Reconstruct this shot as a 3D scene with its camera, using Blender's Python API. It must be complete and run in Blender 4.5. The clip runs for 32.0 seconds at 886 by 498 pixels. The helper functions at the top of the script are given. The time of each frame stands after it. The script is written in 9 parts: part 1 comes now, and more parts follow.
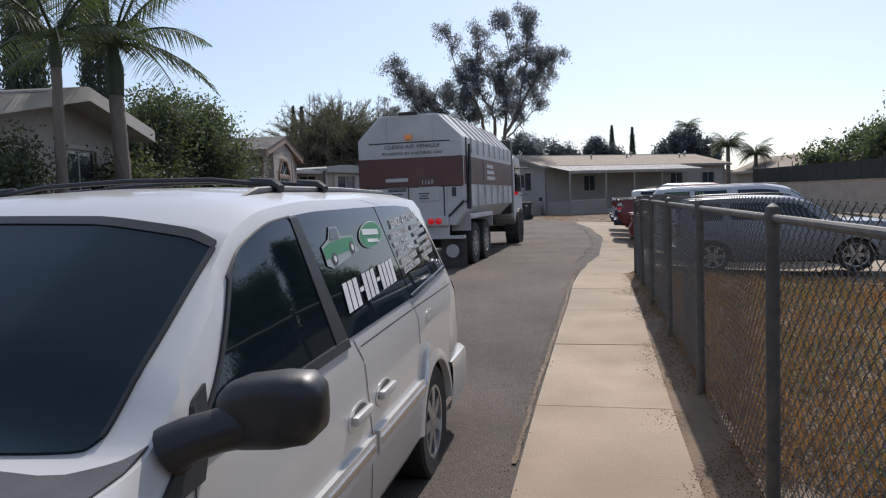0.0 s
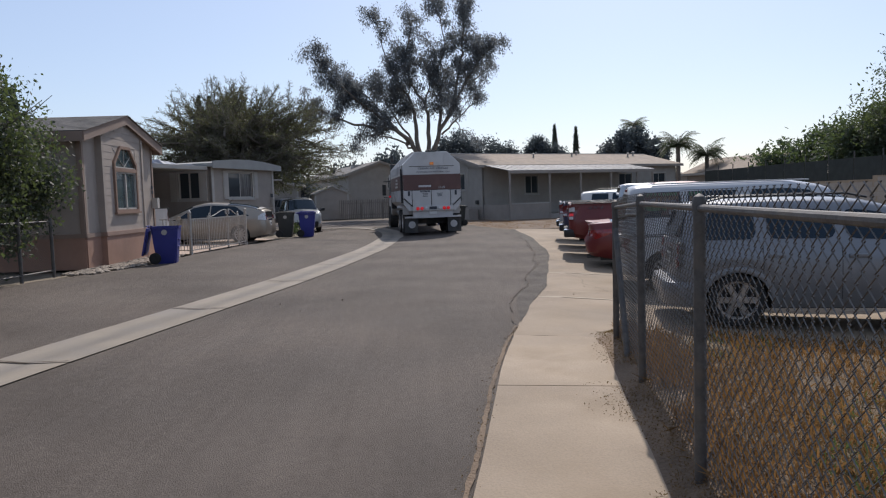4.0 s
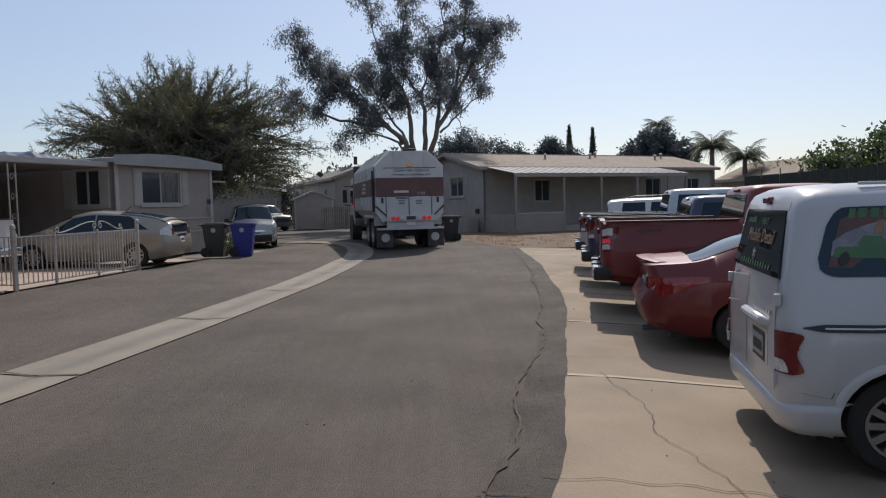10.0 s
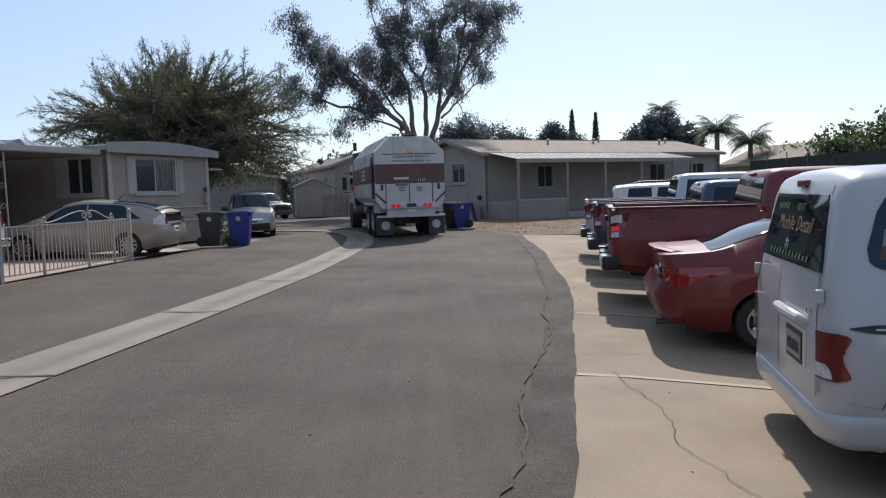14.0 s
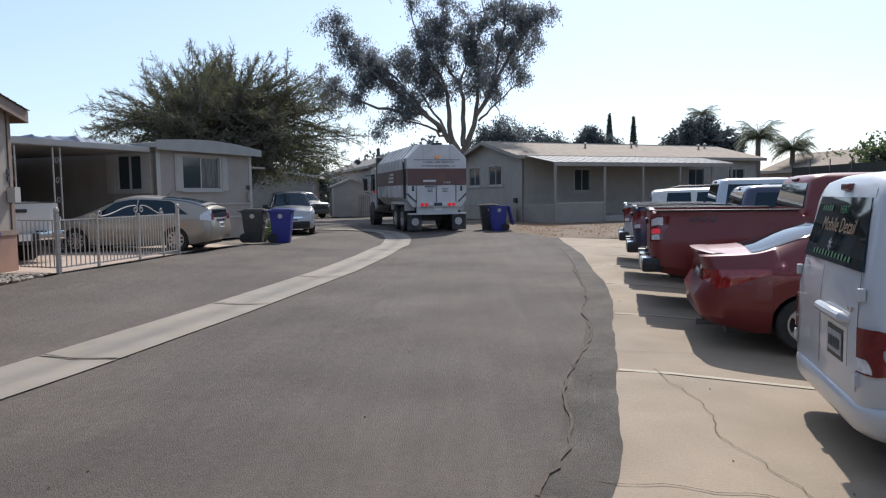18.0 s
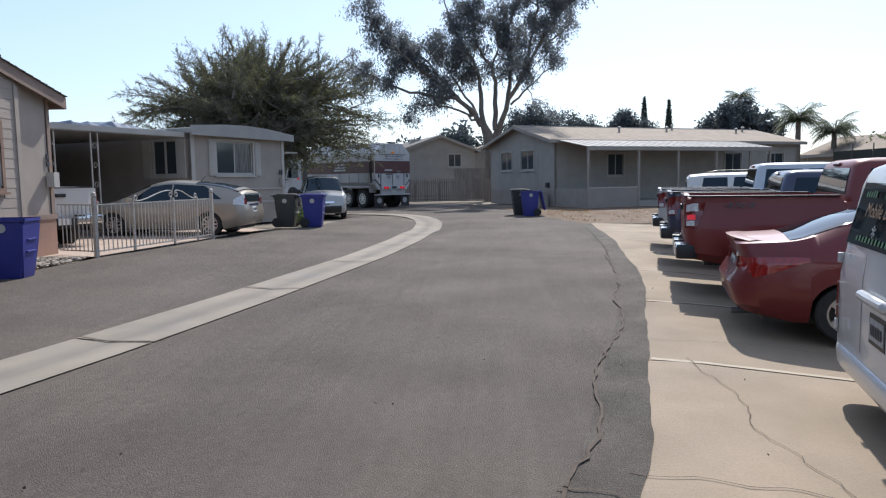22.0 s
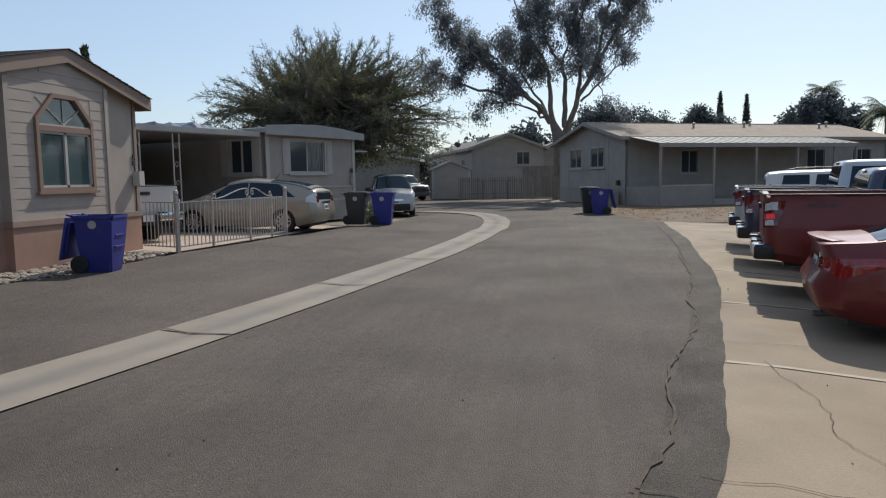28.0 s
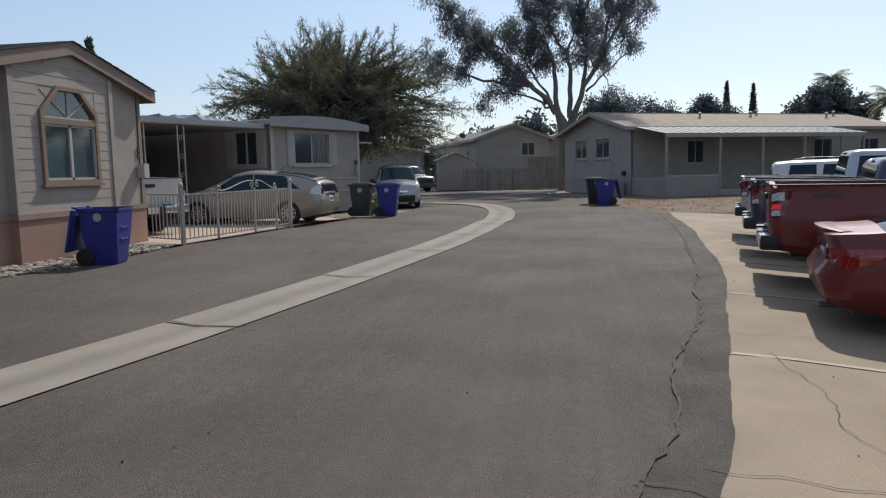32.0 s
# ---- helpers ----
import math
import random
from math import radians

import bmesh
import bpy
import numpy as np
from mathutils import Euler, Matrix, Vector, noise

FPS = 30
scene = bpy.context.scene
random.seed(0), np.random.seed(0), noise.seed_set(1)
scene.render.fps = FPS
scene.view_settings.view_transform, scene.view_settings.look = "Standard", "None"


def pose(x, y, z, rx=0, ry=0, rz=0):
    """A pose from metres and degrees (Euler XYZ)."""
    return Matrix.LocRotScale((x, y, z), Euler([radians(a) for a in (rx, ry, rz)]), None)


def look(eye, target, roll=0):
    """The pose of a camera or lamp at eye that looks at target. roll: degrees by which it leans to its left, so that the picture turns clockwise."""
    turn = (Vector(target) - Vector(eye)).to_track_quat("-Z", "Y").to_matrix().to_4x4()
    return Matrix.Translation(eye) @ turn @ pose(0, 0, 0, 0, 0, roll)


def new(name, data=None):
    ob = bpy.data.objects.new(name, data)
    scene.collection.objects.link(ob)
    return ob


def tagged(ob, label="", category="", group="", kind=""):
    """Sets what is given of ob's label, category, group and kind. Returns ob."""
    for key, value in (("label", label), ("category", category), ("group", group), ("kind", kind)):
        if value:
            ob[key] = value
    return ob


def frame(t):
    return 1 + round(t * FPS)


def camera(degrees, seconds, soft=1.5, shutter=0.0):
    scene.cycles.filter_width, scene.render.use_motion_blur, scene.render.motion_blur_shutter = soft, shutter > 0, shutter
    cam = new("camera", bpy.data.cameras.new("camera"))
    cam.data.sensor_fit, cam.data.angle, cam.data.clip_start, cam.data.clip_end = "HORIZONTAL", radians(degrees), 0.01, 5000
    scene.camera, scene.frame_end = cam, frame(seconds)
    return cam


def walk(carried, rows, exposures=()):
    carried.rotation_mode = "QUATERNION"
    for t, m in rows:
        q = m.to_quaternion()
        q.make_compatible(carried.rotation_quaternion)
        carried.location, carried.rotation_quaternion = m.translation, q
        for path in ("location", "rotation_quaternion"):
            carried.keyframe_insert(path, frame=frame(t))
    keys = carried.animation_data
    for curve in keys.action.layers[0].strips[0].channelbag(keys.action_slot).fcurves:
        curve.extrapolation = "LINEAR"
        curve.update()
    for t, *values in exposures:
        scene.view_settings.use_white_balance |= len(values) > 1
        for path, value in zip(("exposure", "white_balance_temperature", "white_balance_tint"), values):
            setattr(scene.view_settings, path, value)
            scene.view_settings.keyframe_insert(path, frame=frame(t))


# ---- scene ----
cam = camera(63.9, 32.0, 1.2)
PATH = [
    (0, (-2.056, -13.056, 1.573), (-2.127, -11.062, 1.428), -2.1),
    (0.5, (-1.951, -12.263, 1.582), (-1.929, -10.27, 1.417), -2.3),
    (1, (-1.856, -11.534, 1.603), (-1.807, -9.54, 1.452), -0.5),
    (1.5, (-1.714, -10.725, 1.555), (-1.603, -8.734, 1.413), -1.8),
    (2, (-1.597, -9.985, 1.537), (-1.536, -7.991, 1.395), -1.7),
    (2.5, (-1.5, -9.273, 1.535), (-1.409, -7.283, 1.353), -2.2),
    (3, (-1.351, -8.59, 1.552), (-1.175, -6.605, 1.378), -1.6),
    (3.5, (-1.188, -7.769, 1.518), (-1.091, -5.777, 1.36), -2.1),
    (5.5, (-0.736, -5.115, 1.507), (-0.651, -3.12, 1.389), -1.6),
    (6, (-0.681, -4.436, 1.519), (-0.56, -2.444, 1.387), -0.8),
    (6.5, (-0.575, -3.82, 1.535), (-0.478, -1.825, 1.43), -2.0),
    (7, (-0.478, -3.191, 1.521), (-0.368, -1.199, 1.381), -1.4),
    (7.5, (-0.337, -2.614, 1.55), (-0.196, -0.62, 1.492), -1.7),
    (8, (-0.165, -2.042, 1.513), (-0.064, -0.045, 1.45), -1.0),
    (8.5, (0.069, -1.224, 1.555), (0.191, 0.77, 1.47), -2.2),
    (9, (0.071, -0.785, 1.527), (0.15, 1.208, 1.385), -1.2),
    (9.5, (0.248, -0.094, 1.549), (0.346, 1.895, 1.362), -3.4),
    (10, (0.322, 0.263, 1.56), (0.377, 2.258, 1.436), -1.4),
    (10.5, (0.321, 0.628, 1.544), (0.401, 2.622, 1.419), -1.9),
    (11, (0.33, 0.639, 1.55), (0.423, 2.634, 1.43), -1.2),
    (11.5, (0.379, 0.702, 1.559), (0.493, 2.694, 1.42), -0.7),
    (12, (0.273, 0.608, 1.518), (0.37, 2.601, 1.389), -0.6),
    (12.5, (0.365, 0.702, 1.546), (0.435, 2.695, 1.401), -1.0),
    (13, (0.275, 0.599, 1.527), (0.333, 2.592, 1.362), -1.0),
    (13.5, (0.391, 0.797, 1.563), (0.434, 2.79, 1.398), -1.9),
    (15.5, (0.26, 0.604, 1.506), (0.313, 2.598, 1.368), -0.4),
    (16, (0.262, 0.598, 1.528), (0.278, 2.592, 1.376), -0.6),
    (16.5, (0.256, 0.583, 1.513), (0.263, 2.577, 1.354), -0.5),
    (17, (0.27, 0.609, 1.515), (0.27, 2.602, 1.351), -0.7),
    (17.5, (0.263, 0.66, 1.512), (0.235, 2.653, 1.349), -0.8),
    (18, (0.238, 0.526, 1.523), (0.193, 2.519, 1.371), -0.8),
    (18.5, (0.255, 0.58, 1.523), (0.199, 2.572, 1.353), -1.0),
    (19, (0.253, 0.587, 1.542), (0.186, 2.575, 1.343), -1.2),
    (19.5, (0.256, 0.592, 1.518), (0.184, 2.581, 1.32), -0.8),
    (20, (0.255, 0.584, 1.518), (0.182, 2.575, 1.333), -0.8),
    (20.5, (0.251, 0.585, 1.523), (0.163, 2.575, 1.339), -0.8),
    (21, (0.244, 0.582, 1.53), (0.134, 2.57, 1.342), -0.9),
    (21.5, (0.241, 0.564, 1.529), (0.111, 2.551, 1.339), -1.1),
    (22, (0.254, 0.574, 1.533), (0.12, 2.56, 1.339), -0.8),
    (22.5, (0.253, 0.59, 1.528), (0.112, 2.573, 1.317), -0.8),
    (23, (0.245, 0.576, 1.548), (0.103, 2.56, 1.34), -0.7),
    (23.5, (0.241, 0.582, 1.53), (0.053, 2.564, 1.333), -0.7),
    (24, (0.236, 0.553, 1.54), (0.009, 2.531, 1.353), -0.7),
    (24.5, (0.235, 0.54, 1.54), (-0.011, 2.517, 1.366), -0.6),
    (25, (0.239, 0.552, 1.533), (-0.022, 2.528, 1.37), -0.7),
    (25.5, (0.232, 0.538, 1.546), (-0.049, 2.511, 1.376), -0.7),
    (26, (0.235, 0.542, 1.545), (-0.067, 2.511, 1.369), -0.8),
    (26.5, (0.229, 0.533, 1.541), (-0.093, 2.498, 1.361), -0.9),
    (28.5, (0.234, 0.537, 1.54), (-0.087, 2.5, 1.337), -0.9),
    (29, (0.237, 0.565, 1.54), (-0.086, 2.528, 1.332), -1.0),
    (29.5, (0.244, 0.56, 1.54), (-0.082, 2.522, 1.328), -1.0),
    (30, (0.238, 0.557, 1.536), (-0.095, 2.518, 1.326), -0.9),
    (30.5, (0.236, 0.544, 1.535), (-0.106, 2.504, 1.323), -0.9),
    (31, (0.236, 0.544, 1.534), (-0.105, 2.502, 1.316), -0.8),
    (31.5, (0.238, 0.543, 1.542), (-0.1, 2.502, 1.322), -0.8),
    (32, (0.239, 0.553, 1.545), (-0.097, 2.512, 1.323), -1.1),
]
EXPOSURES = [(0.0, 0.2, 6450, 14), (4.0, 0.08, 6450, 14), (7.0, -0.02, 6570, 13), (9.0, -0.12, 6630, 13), (10.0, -0.1, 6620, 13), (10.8, 0.47, 6460, 12), (12.0, 0.49, 6400, 12), (13.0, 0.31, 6340, 12), (16.0, 0.16, 6340, 12), (16.8, 0.6, 6300, 12), (17.2, 0.6, 6270, 12), (18.0, 0.42, 6270, 11), (19.0, 0.76, 6240, 11), (20.0, 0.32, 6190, 11), (21.0, 0.2, 6250, 11), (22.0, 0.52, 6220, 11), (23.0, 0.58, 6220, 11), (24.0, 0.5, 6270, 10), (25.0, 0.12, 6400, 9), (26.0, 0.06, 6450, 8), (32.0, 0.07, 6470, 9)]
walk(cam, [(t, look(eye, target, roll)) for t, eye, target, roll in PATH], EXPOSURES)

# ---- light ----
SUN_AZ, SUN_EL = radians(16), radians(45)     # clockwise from +y, and above the horizon
world = bpy.data.worlds.new("sky")
scene.world = world
world.use_nodes = True
sky = world.node_tree.nodes.new("ShaderNodeTexSky")
sky.sky_type, sky.sun_disc = "NISHITA", False
sky.sun_elevation, sky.sun_rotation = SUN_EL, SUN_AZ
sky.air_density, sky.dust_density, sky.ozone_density = 1.0, 1.0, 3.0
back = world.node_tree.nodes["Background"]
back.inputs["Strength"].default_value = 0.118
haze = world.node_tree.nodes.new("ShaderNodeMix")     # summer haze over the whole sky
haze.data_type = "RGBA"
haze.inputs[0].default_value = 0.36
haze.inputs[7].default_value = (5.0, 5.95, 7.4, 1)
world.node_tree.links.new(sky.outputs["Color"], haze.inputs[6])
world.node_tree.links.new(haze.outputs[2], back.inputs["Color"])
sun = new("sun", bpy.data.lights.new("sun", "SUN"))
sun.data.energy, sun.data.angle, sun.data.color = 3.6, radians(0.7), (1.0, 0.95, 0.87)
to_sun = Vector((math.sin(SUN_AZ) * math.cos(SUN_EL), math.cos(SUN_AZ) * math.cos(SUN_EL), math.sin(SUN_EL)))
sun.matrix_world = look(to_sun * 60, (0, 0, 0))


# ---- materials ----
def mat(name, color, rough=0.6, metal=0.0, var=0.15, scale=6.0, bump=0.0, fine=60.0, coat=0.0, dirt=None, dirt_scale=0.7, dirt_amount=0.5,
        random=0.0, island=0.0, emit=0.0, stretch=None, spec=0.5):
    """A surface with two scales of variation, an optional second tone in stains, and fine relief."""
    m = bpy.data.materials.new(name)
    m.use_nodes = True
    nt = m.node_tree
    p = nt.nodes["Principled BSDF"]
    co = nt.nodes.new("ShaderNodeTexCoord")
    vec = co.outputs["Object"]
    if stretch:
        mp = nt.nodes.new("ShaderNodeMapping")
        mp.inputs["Scale"].default_value = stretch
        nt.links.new(vec, mp.inputs["Vector"])
        vec = mp.outputs["Vector"]

    def tex(s, detail=4.0):
        n = nt.nodes.new("ShaderNodeTexNoise")
        n.inputs["Scale"].default_value, n.inputs["Detail"].default_value = s, detail
        nt.links.new(vec, n.inputs["Vector"])
        return n.outputs["Fac"]

    def mixed(fac, a, b, blend="MIX"):
        n = nt.nodes.new("ShaderNodeMix")
        n.data_type, n.blend_type = "RGBA", blend
        for sock, v in ((n.inputs[0], fac), (n.inputs[6], a), (n.inputs[7], b)):
            if hasattr(v, "links"):
                nt.links.new(v, sock)
            elif isinstance(v, (int, float)):
                sock.default_value = v
            else:
                sock.default_value = (*v, 1)
        return n.outputs[2]

    def ramp(fac, lo, hi):
        n = nt.nodes.new("ShaderNodeMapRange")
        n.inputs["From Min"].default_value, n.inputs["From Max"].default_value = lo, hi
        nt.links.new(fac, n.inputs["Value"])
        return n.outputs["Result"]

    dark, light = [max(c * (1 - var), 0) for c in color], [min(c * (1 + var), 1) for c in color]
    col = mixed(ramp(tex(scale), 0.3, 0.7), dark, light)
    if var > 0.02:
        d2, l2 = [1 - var * 0.8] * 3, [1.0] * 3
        col = mixed(1.0, col, mixed(ramp(tex(fine, 2.0), 0.3, 0.7), d2, l2), "MULTIPLY")
    if dirt:
        n = nt.nodes.new("ShaderNodeMath")
        n.operation = "MULTIPLY"
        n.inputs[1].default_value = dirt_amount
        nt.links.new(ramp(tex(dirt_scale, 6.0), 0.5, 0.68), n.inputs[0])
        col = mixed(n.outputs[0], col, dirt)
    for amount, kind in ((random, "o"), (island, "i")):
        if amount:
            if kind == "o":
                r = nt.nodes.new("ShaderNodeObjectInfo").outputs["Random"]
            else:
                r = nt.nodes.new("ShaderNodeNewGeometry").outputs["Random Per Island"]
            col = mixed(1.0, col, mixed(r, [1 - amount] * 3, [1.0] * 3), "MULTIPLY")
    nt.links.new(col, p.inputs["Base Color"])
    p.inputs["Roughness"].default_value, p.inputs["Metallic"].default_value = rough, metal
    p.inputs["Coat Weight"].default_value = coat
    p.inputs["Coat Roughness"].default_value = 0.04
    p.inputs["Specular IOR Level"].default_value = spec
    if rough > 0.12 and var > 0.02:
        rr = nt.nodes.new("ShaderNodeMapRange")
        rr.inputs["To Min"].default_value, rr.inputs["To Max"].default_value = rough * 0.85, min(rough * 1.15, 1)
        nt.links.new(tex(scale * 2.3), rr.inputs["Value"])
        nt.links.new(rr.outputs["Result"], p.inputs["Roughness"])
    if bump:
        b = nt.nodes.new("ShaderNodeBump")
        b.inputs["Strength"].default_value, b.inputs["Distance"].default_value = min(bump, 1.0), 0.02
        nt.links.new(tex(fine, 5.0), b.inputs["Height"])
        nt.links.new(b.outputs["Normal"], p.inputs["Normal"])
    if emit:
        p.inputs["Emission Color"].default_value = (*color, 1)
        p.inputs["Emission Strength"].default_value = emit
    return m


def leafy(name, color, back_light=0.35, var=0.4, spec=0.4, through_tint=(1.6, 1.9, 0.8)):
    """Foliage: each leaf its own tone, with some light coming through."""
    m = mat(name, color, 0.6, 0, 0.2, 3.0, island=var, spec=spec)
    nt = m.node_tree
    p, out = nt.nodes["Principled BSDF"], nt.nodes["Material Output"]
    tr = nt.nodes.new("ShaderNodeBsdfTranslucent")
    tr.inputs["Color"].default_value = (*[c * k for c, k in zip(color, through_tint)], 1)
    mx = nt.nodes.new("ShaderNodeMixShader")
    mx.inputs[0].default_value = back_light
    nt.links.new(p.outputs[0], mx.inputs[1])
    nt.links.new(tr.outputs[0], mx.inputs[2])
    nt.links.new(mx.outputs[0], out.inputs[0])
    return m


M = {}
M["asphalt"] = mat("asphalt", (0.122, 0.1, 0.083), 0.85, 0, 0.24, 0.35, 0.7, 110, dirt=(0.16, 0.128, 0.104), dirt_scale=0.45, dirt_amount=0.4, spec=0.25)
M["asphalt_patch"] = mat("asphalt_patch", (0.108, 0.09, 0.074), 0.85, 0, 0.24, 1.2, 0.8, 120, dirt=(0.135, 0.115, 0.094), dirt_scale=1.5, spec=0.3)
M["concrete"] = mat("concrete", (0.375, 0.29, 0.203), 0.88, 0, 0.2, 0.8, 0.25, 70, dirt=(0.27, 0.205, 0.137), dirt_scale=0.9, dirt_amount=0.75, random=0.1)
M["gutter"] = mat("gutter_concrete", (0.29, 0.246, 0.193), 0.88, 0, 0.12, 1.2, 0.25, 90, dirt=(0.24, 0.22, 0.2), dirt_scale=0.9, dirt_amount=0.5, random=0.12)
for key in ("asphalt", "asphalt_patch"):
    nt = M[key].node_tree
    pb = nt.nodes["Principled BSDF"]
    col = pb.inputs["Base Color"].links[0].from_socket
    co = nt.nodes.new("ShaderNodeTexCoord")
    for scale, stretch, detail, lo, hi in ((210.0, (1, 1, 1), 1.0, 0.62, 1.32), (85.0, (1, 1, 1), 2.0, 0.72, 1.26), (14.0, (1, 1, 1), 4.0, 0.9, 1.08), (1.0, (2.6, 0.1, 1), 5.0, 0.92, 1.06), (1.0, (11.0, 0.5, 1), 3.0, 0.95, 1.04)):
        mp, ns, rg, mx = (nt.nodes.new(k) for k in ("ShaderNodeMapping", "ShaderNodeTexNoise", "ShaderNodeMapRange", "ShaderNodeMix"))
        mp.inputs["Scale"].default_value = stretch
        mp.inputs["Rotation"].default_value = (0, 0, radians(9))
        ns.inputs["Scale"].default_value, ns.inputs["Detail"].default_value = scale, detail
        rg.inputs["From Min"].default_value, rg.inputs["From Max"].default_value = 0.3, 0.7
        rg.inputs["To Min"].default_value, rg.inputs["To Max"].default_value = lo, hi
        mx.data_type, mx.blend_type = "RGBA", "MULTIPLY"
        mx.inputs[0].default_value = 1.0
        nt.links.new(co.outputs["Object"], mp.inputs["Vector"])
        nt.links.new(mp.outputs["Vector"], ns.inputs["Vector"])
        nt.links.new(ns.outputs["Fac"], rg.inputs["Value"])
        nt.links.new(col, mx.inputs[6])
        nt.links.new(rg.outputs["Result"], mx.inputs[7])
        col = mx.outputs[2]
    nt.links.new(col, pb.inputs["Base Color"])
M["pad_concrete"] = mat("pad_concrete", (0.33, 0.254, 0.177), 0.88, 0, 0.2, 0.8, 0.3, 70, dirt=(0.25, 0.195, 0.132), dirt_scale=0.6, dirt_amount=0.6, random=0.1)
M["soil"] = mat("soil", (0.19, 0.13, 0.082), 0.95, 0, 0.3, 1.5, 0.8, 40, dirt=(0.14, 0.092, 0.055), dirt_scale=2.5)
M["dry_grass"] = mat("dry_grass_ground", (0.12, 0.08, 0.043), 0.95, 0, 0.3, 1.0, 0.8, 35, dirt=(0.1, 0.075, 0.03), dirt_scale=0.8)
M["ground"] = mat("ground", (0.22, 0.18, 0.13), 0.95, 0, 0.25, 0.2, 0.5, 20)
M["verge"] = mat("bare_dirt_verge", (0.15, 0.1, 0.062), 0.95, 0, 0.25, 2.0, 0.6, 40, dirt=(0.19, 0.125, 0.072), dirt_scale=1.5)
M["crack"] = mat("crack", (0.085, 0.06, 0.042), 0.95, 0, 0.3, 20)
M["stripe"] = mat("stripe_paint", (0.4, 0.33, 0.24), 0.8, 0, 0.12, 4, 0.1, 90, dirt=(0.38, 0.32, 0.24), dirt_scale=5, dirt_amount=0.8)
M["rubber"] = mat("rubber", (0.022, 0.021, 0.02), 0.8, 0, 0.25, 8, 0.1, 80)
M["black_plastic"] = mat("black_plastic", (0.018, 0.018, 0.019), 0.45, 0, 0.2, 10, 0.05, 120)
M["grey_plastic"] = mat("grey_plastic", (0.07, 0.07, 0.072), 0.55, 0, 0.15, 10, 0.05, 120)
M["chrome"] = mat("chrome", (0.75, 0.75, 0.76), 0.12, 1.0, 0.05, 8)
M["alloy"] = mat("alloy", (0.5, 0.5, 0.51), 0.32, 0.9, 0.1, 15)
M["glass_dark"] = mat("dark_car_glass", (0.006, 0.011, 0.014), 0.03, 0, 0.05, 3, spec=0.5)
# Blue of the reflected sky is put into the tint of the reflection.
M["glass_dark"].node_tree.nodes["Principled BSDF"].inputs["Specular Tint"].default_value = (0.62, 0.8, 1.0, 1)
M["glass_screen"] = mat("laminated_car_glass", (0.006, 0.013, 0.016), 0.03, 0, 0.05, 3, spec=0.3)
# Windscreen reflection tinted likewise, with the blue of the sky.
M["glass_screen"].node_tree.nodes["Principled BSDF"].inputs["Specular Tint"].default_value = (0.6, 0.85, 1.0, 1)
M["plate"] = mat("number_plate", (0.6, 0.6, 0.58), 0.5, 0, 0.1, 20)
# Plate darkened: the shadow it sits in is put into its colour.
M["plate_dim"] = mat("shaded_number_plate", (0.3, 0.31, 0.31), 0.5, 0, 0.2, 20)
M["ink"] = mat("ink", (0.04, 0.045, 0.06), 0.6, 0, 0.1, 20)
M["tail_red"] = mat("red_lens", (0.14, 0.007, 0.009), 0.12, 0, 0.25, 25, coat=0.6)
M["tail_lit"] = mat("lit_red_lens", (0.6, 0.015, 0.02), 0.15, 0, 0.1, 25, emit=0.3)
M["amber_lit"] = mat("lit_amber_lens", (0.6, 0.2, 0.04), 0.15, 0, 0.1, 25, emit=0.15)
M["bright_lens"] = mat("bright_red_lens", (0.27, 0.014, 0.013), 0.1, 0, 0.3, 25, coat=0.8)
M["lamp_clear"] = mat("clear_lens", (0.6, 0.6, 0.6), 0.12, 0, 0.25, 25, coat=0.6)
M["white_paint"] = mat("white_car_paint", (0.52, 0.51, 0.49), 0.3, 0, 0.03, 1.2, coat=0.5, dirt=(0.45, 0.43, 0.39), dirt_scale=1.5, dirt_amount=0.35)
M["van_paint"] = mat("white_van_paint", (0.45, 0.455, 0.465), 0.32, 0, 0.03, 1.2, coat=0.45, dirt=(0.4, 0.39, 0.37), dirt_scale=1.5, dirt_amount=0.3)
M["red_paint"] = mat("red_car_paint", (0.135, 0.011, 0.012), 0.4, 0.1, 0.06, 2, coat=0.3, dirt=(0.13, 0.022, 0.02), dirt_scale=1.2, dirt_amount=0.4)
M["dark_red_paint"] = mat("dark_red_truck_paint", (0.155, 0.015, 0.013), 0.45, 0.05, 0.08, 2, coat=0.25, dirt=(0.17, 0.035, 0.024), dirt_scale=1.5, dirt_amount=0.4)
M["navy_paint"] = mat("navy_car_paint", (0.03, 0.036, 0.075), 0.3, 0.2, 0.08, 2, coat=0.6)
M["silver_paint"] = mat("silver_car_paint", (0.46, 0.48, 0.5), 0.34, 0.45, 0.06, 2, coat=0.4, dirt=(0.36, 0.35, 0.33), dirt_scale=1.5, dirt_amount=0.4)
M["wagon_paint"] = mat("pewter_car_paint", (0.2, 0.208, 0.222), 0.36, 0.35, 0.06, 2, coat=0.35, dirt=(0.22, 0.21, 0.2), dirt_scale=1.5, dirt_amount=0.4)
# White paint greyed: the tree shade over the small car, put into its colour.
M["pale_grey_paint"] = mat("shaded_white_car_paint", (0.4, 0.4, 0.39), 0.3, 0.2, 0.04, 1.5, coat=0.5, dirt=(0.25, 0.24, 0.22), dirt_scale=1.5, dirt_amount=0.3)
M["beige_paint"] = mat("beige_car_paint", (0.33, 0.285, 0.23), 0.32, 0.3, 0.05, 2, coat=0.5, dirt=(0.3, 0.26, 0.21), dirt_scale=1.5, dirt_amount=0.3)
M["bark"] = mat("bark", (0.17, 0.14, 0.115), 0.9, 0, 0.3, 5, 0.8, 22, stretch=(1, 1, 0.25))
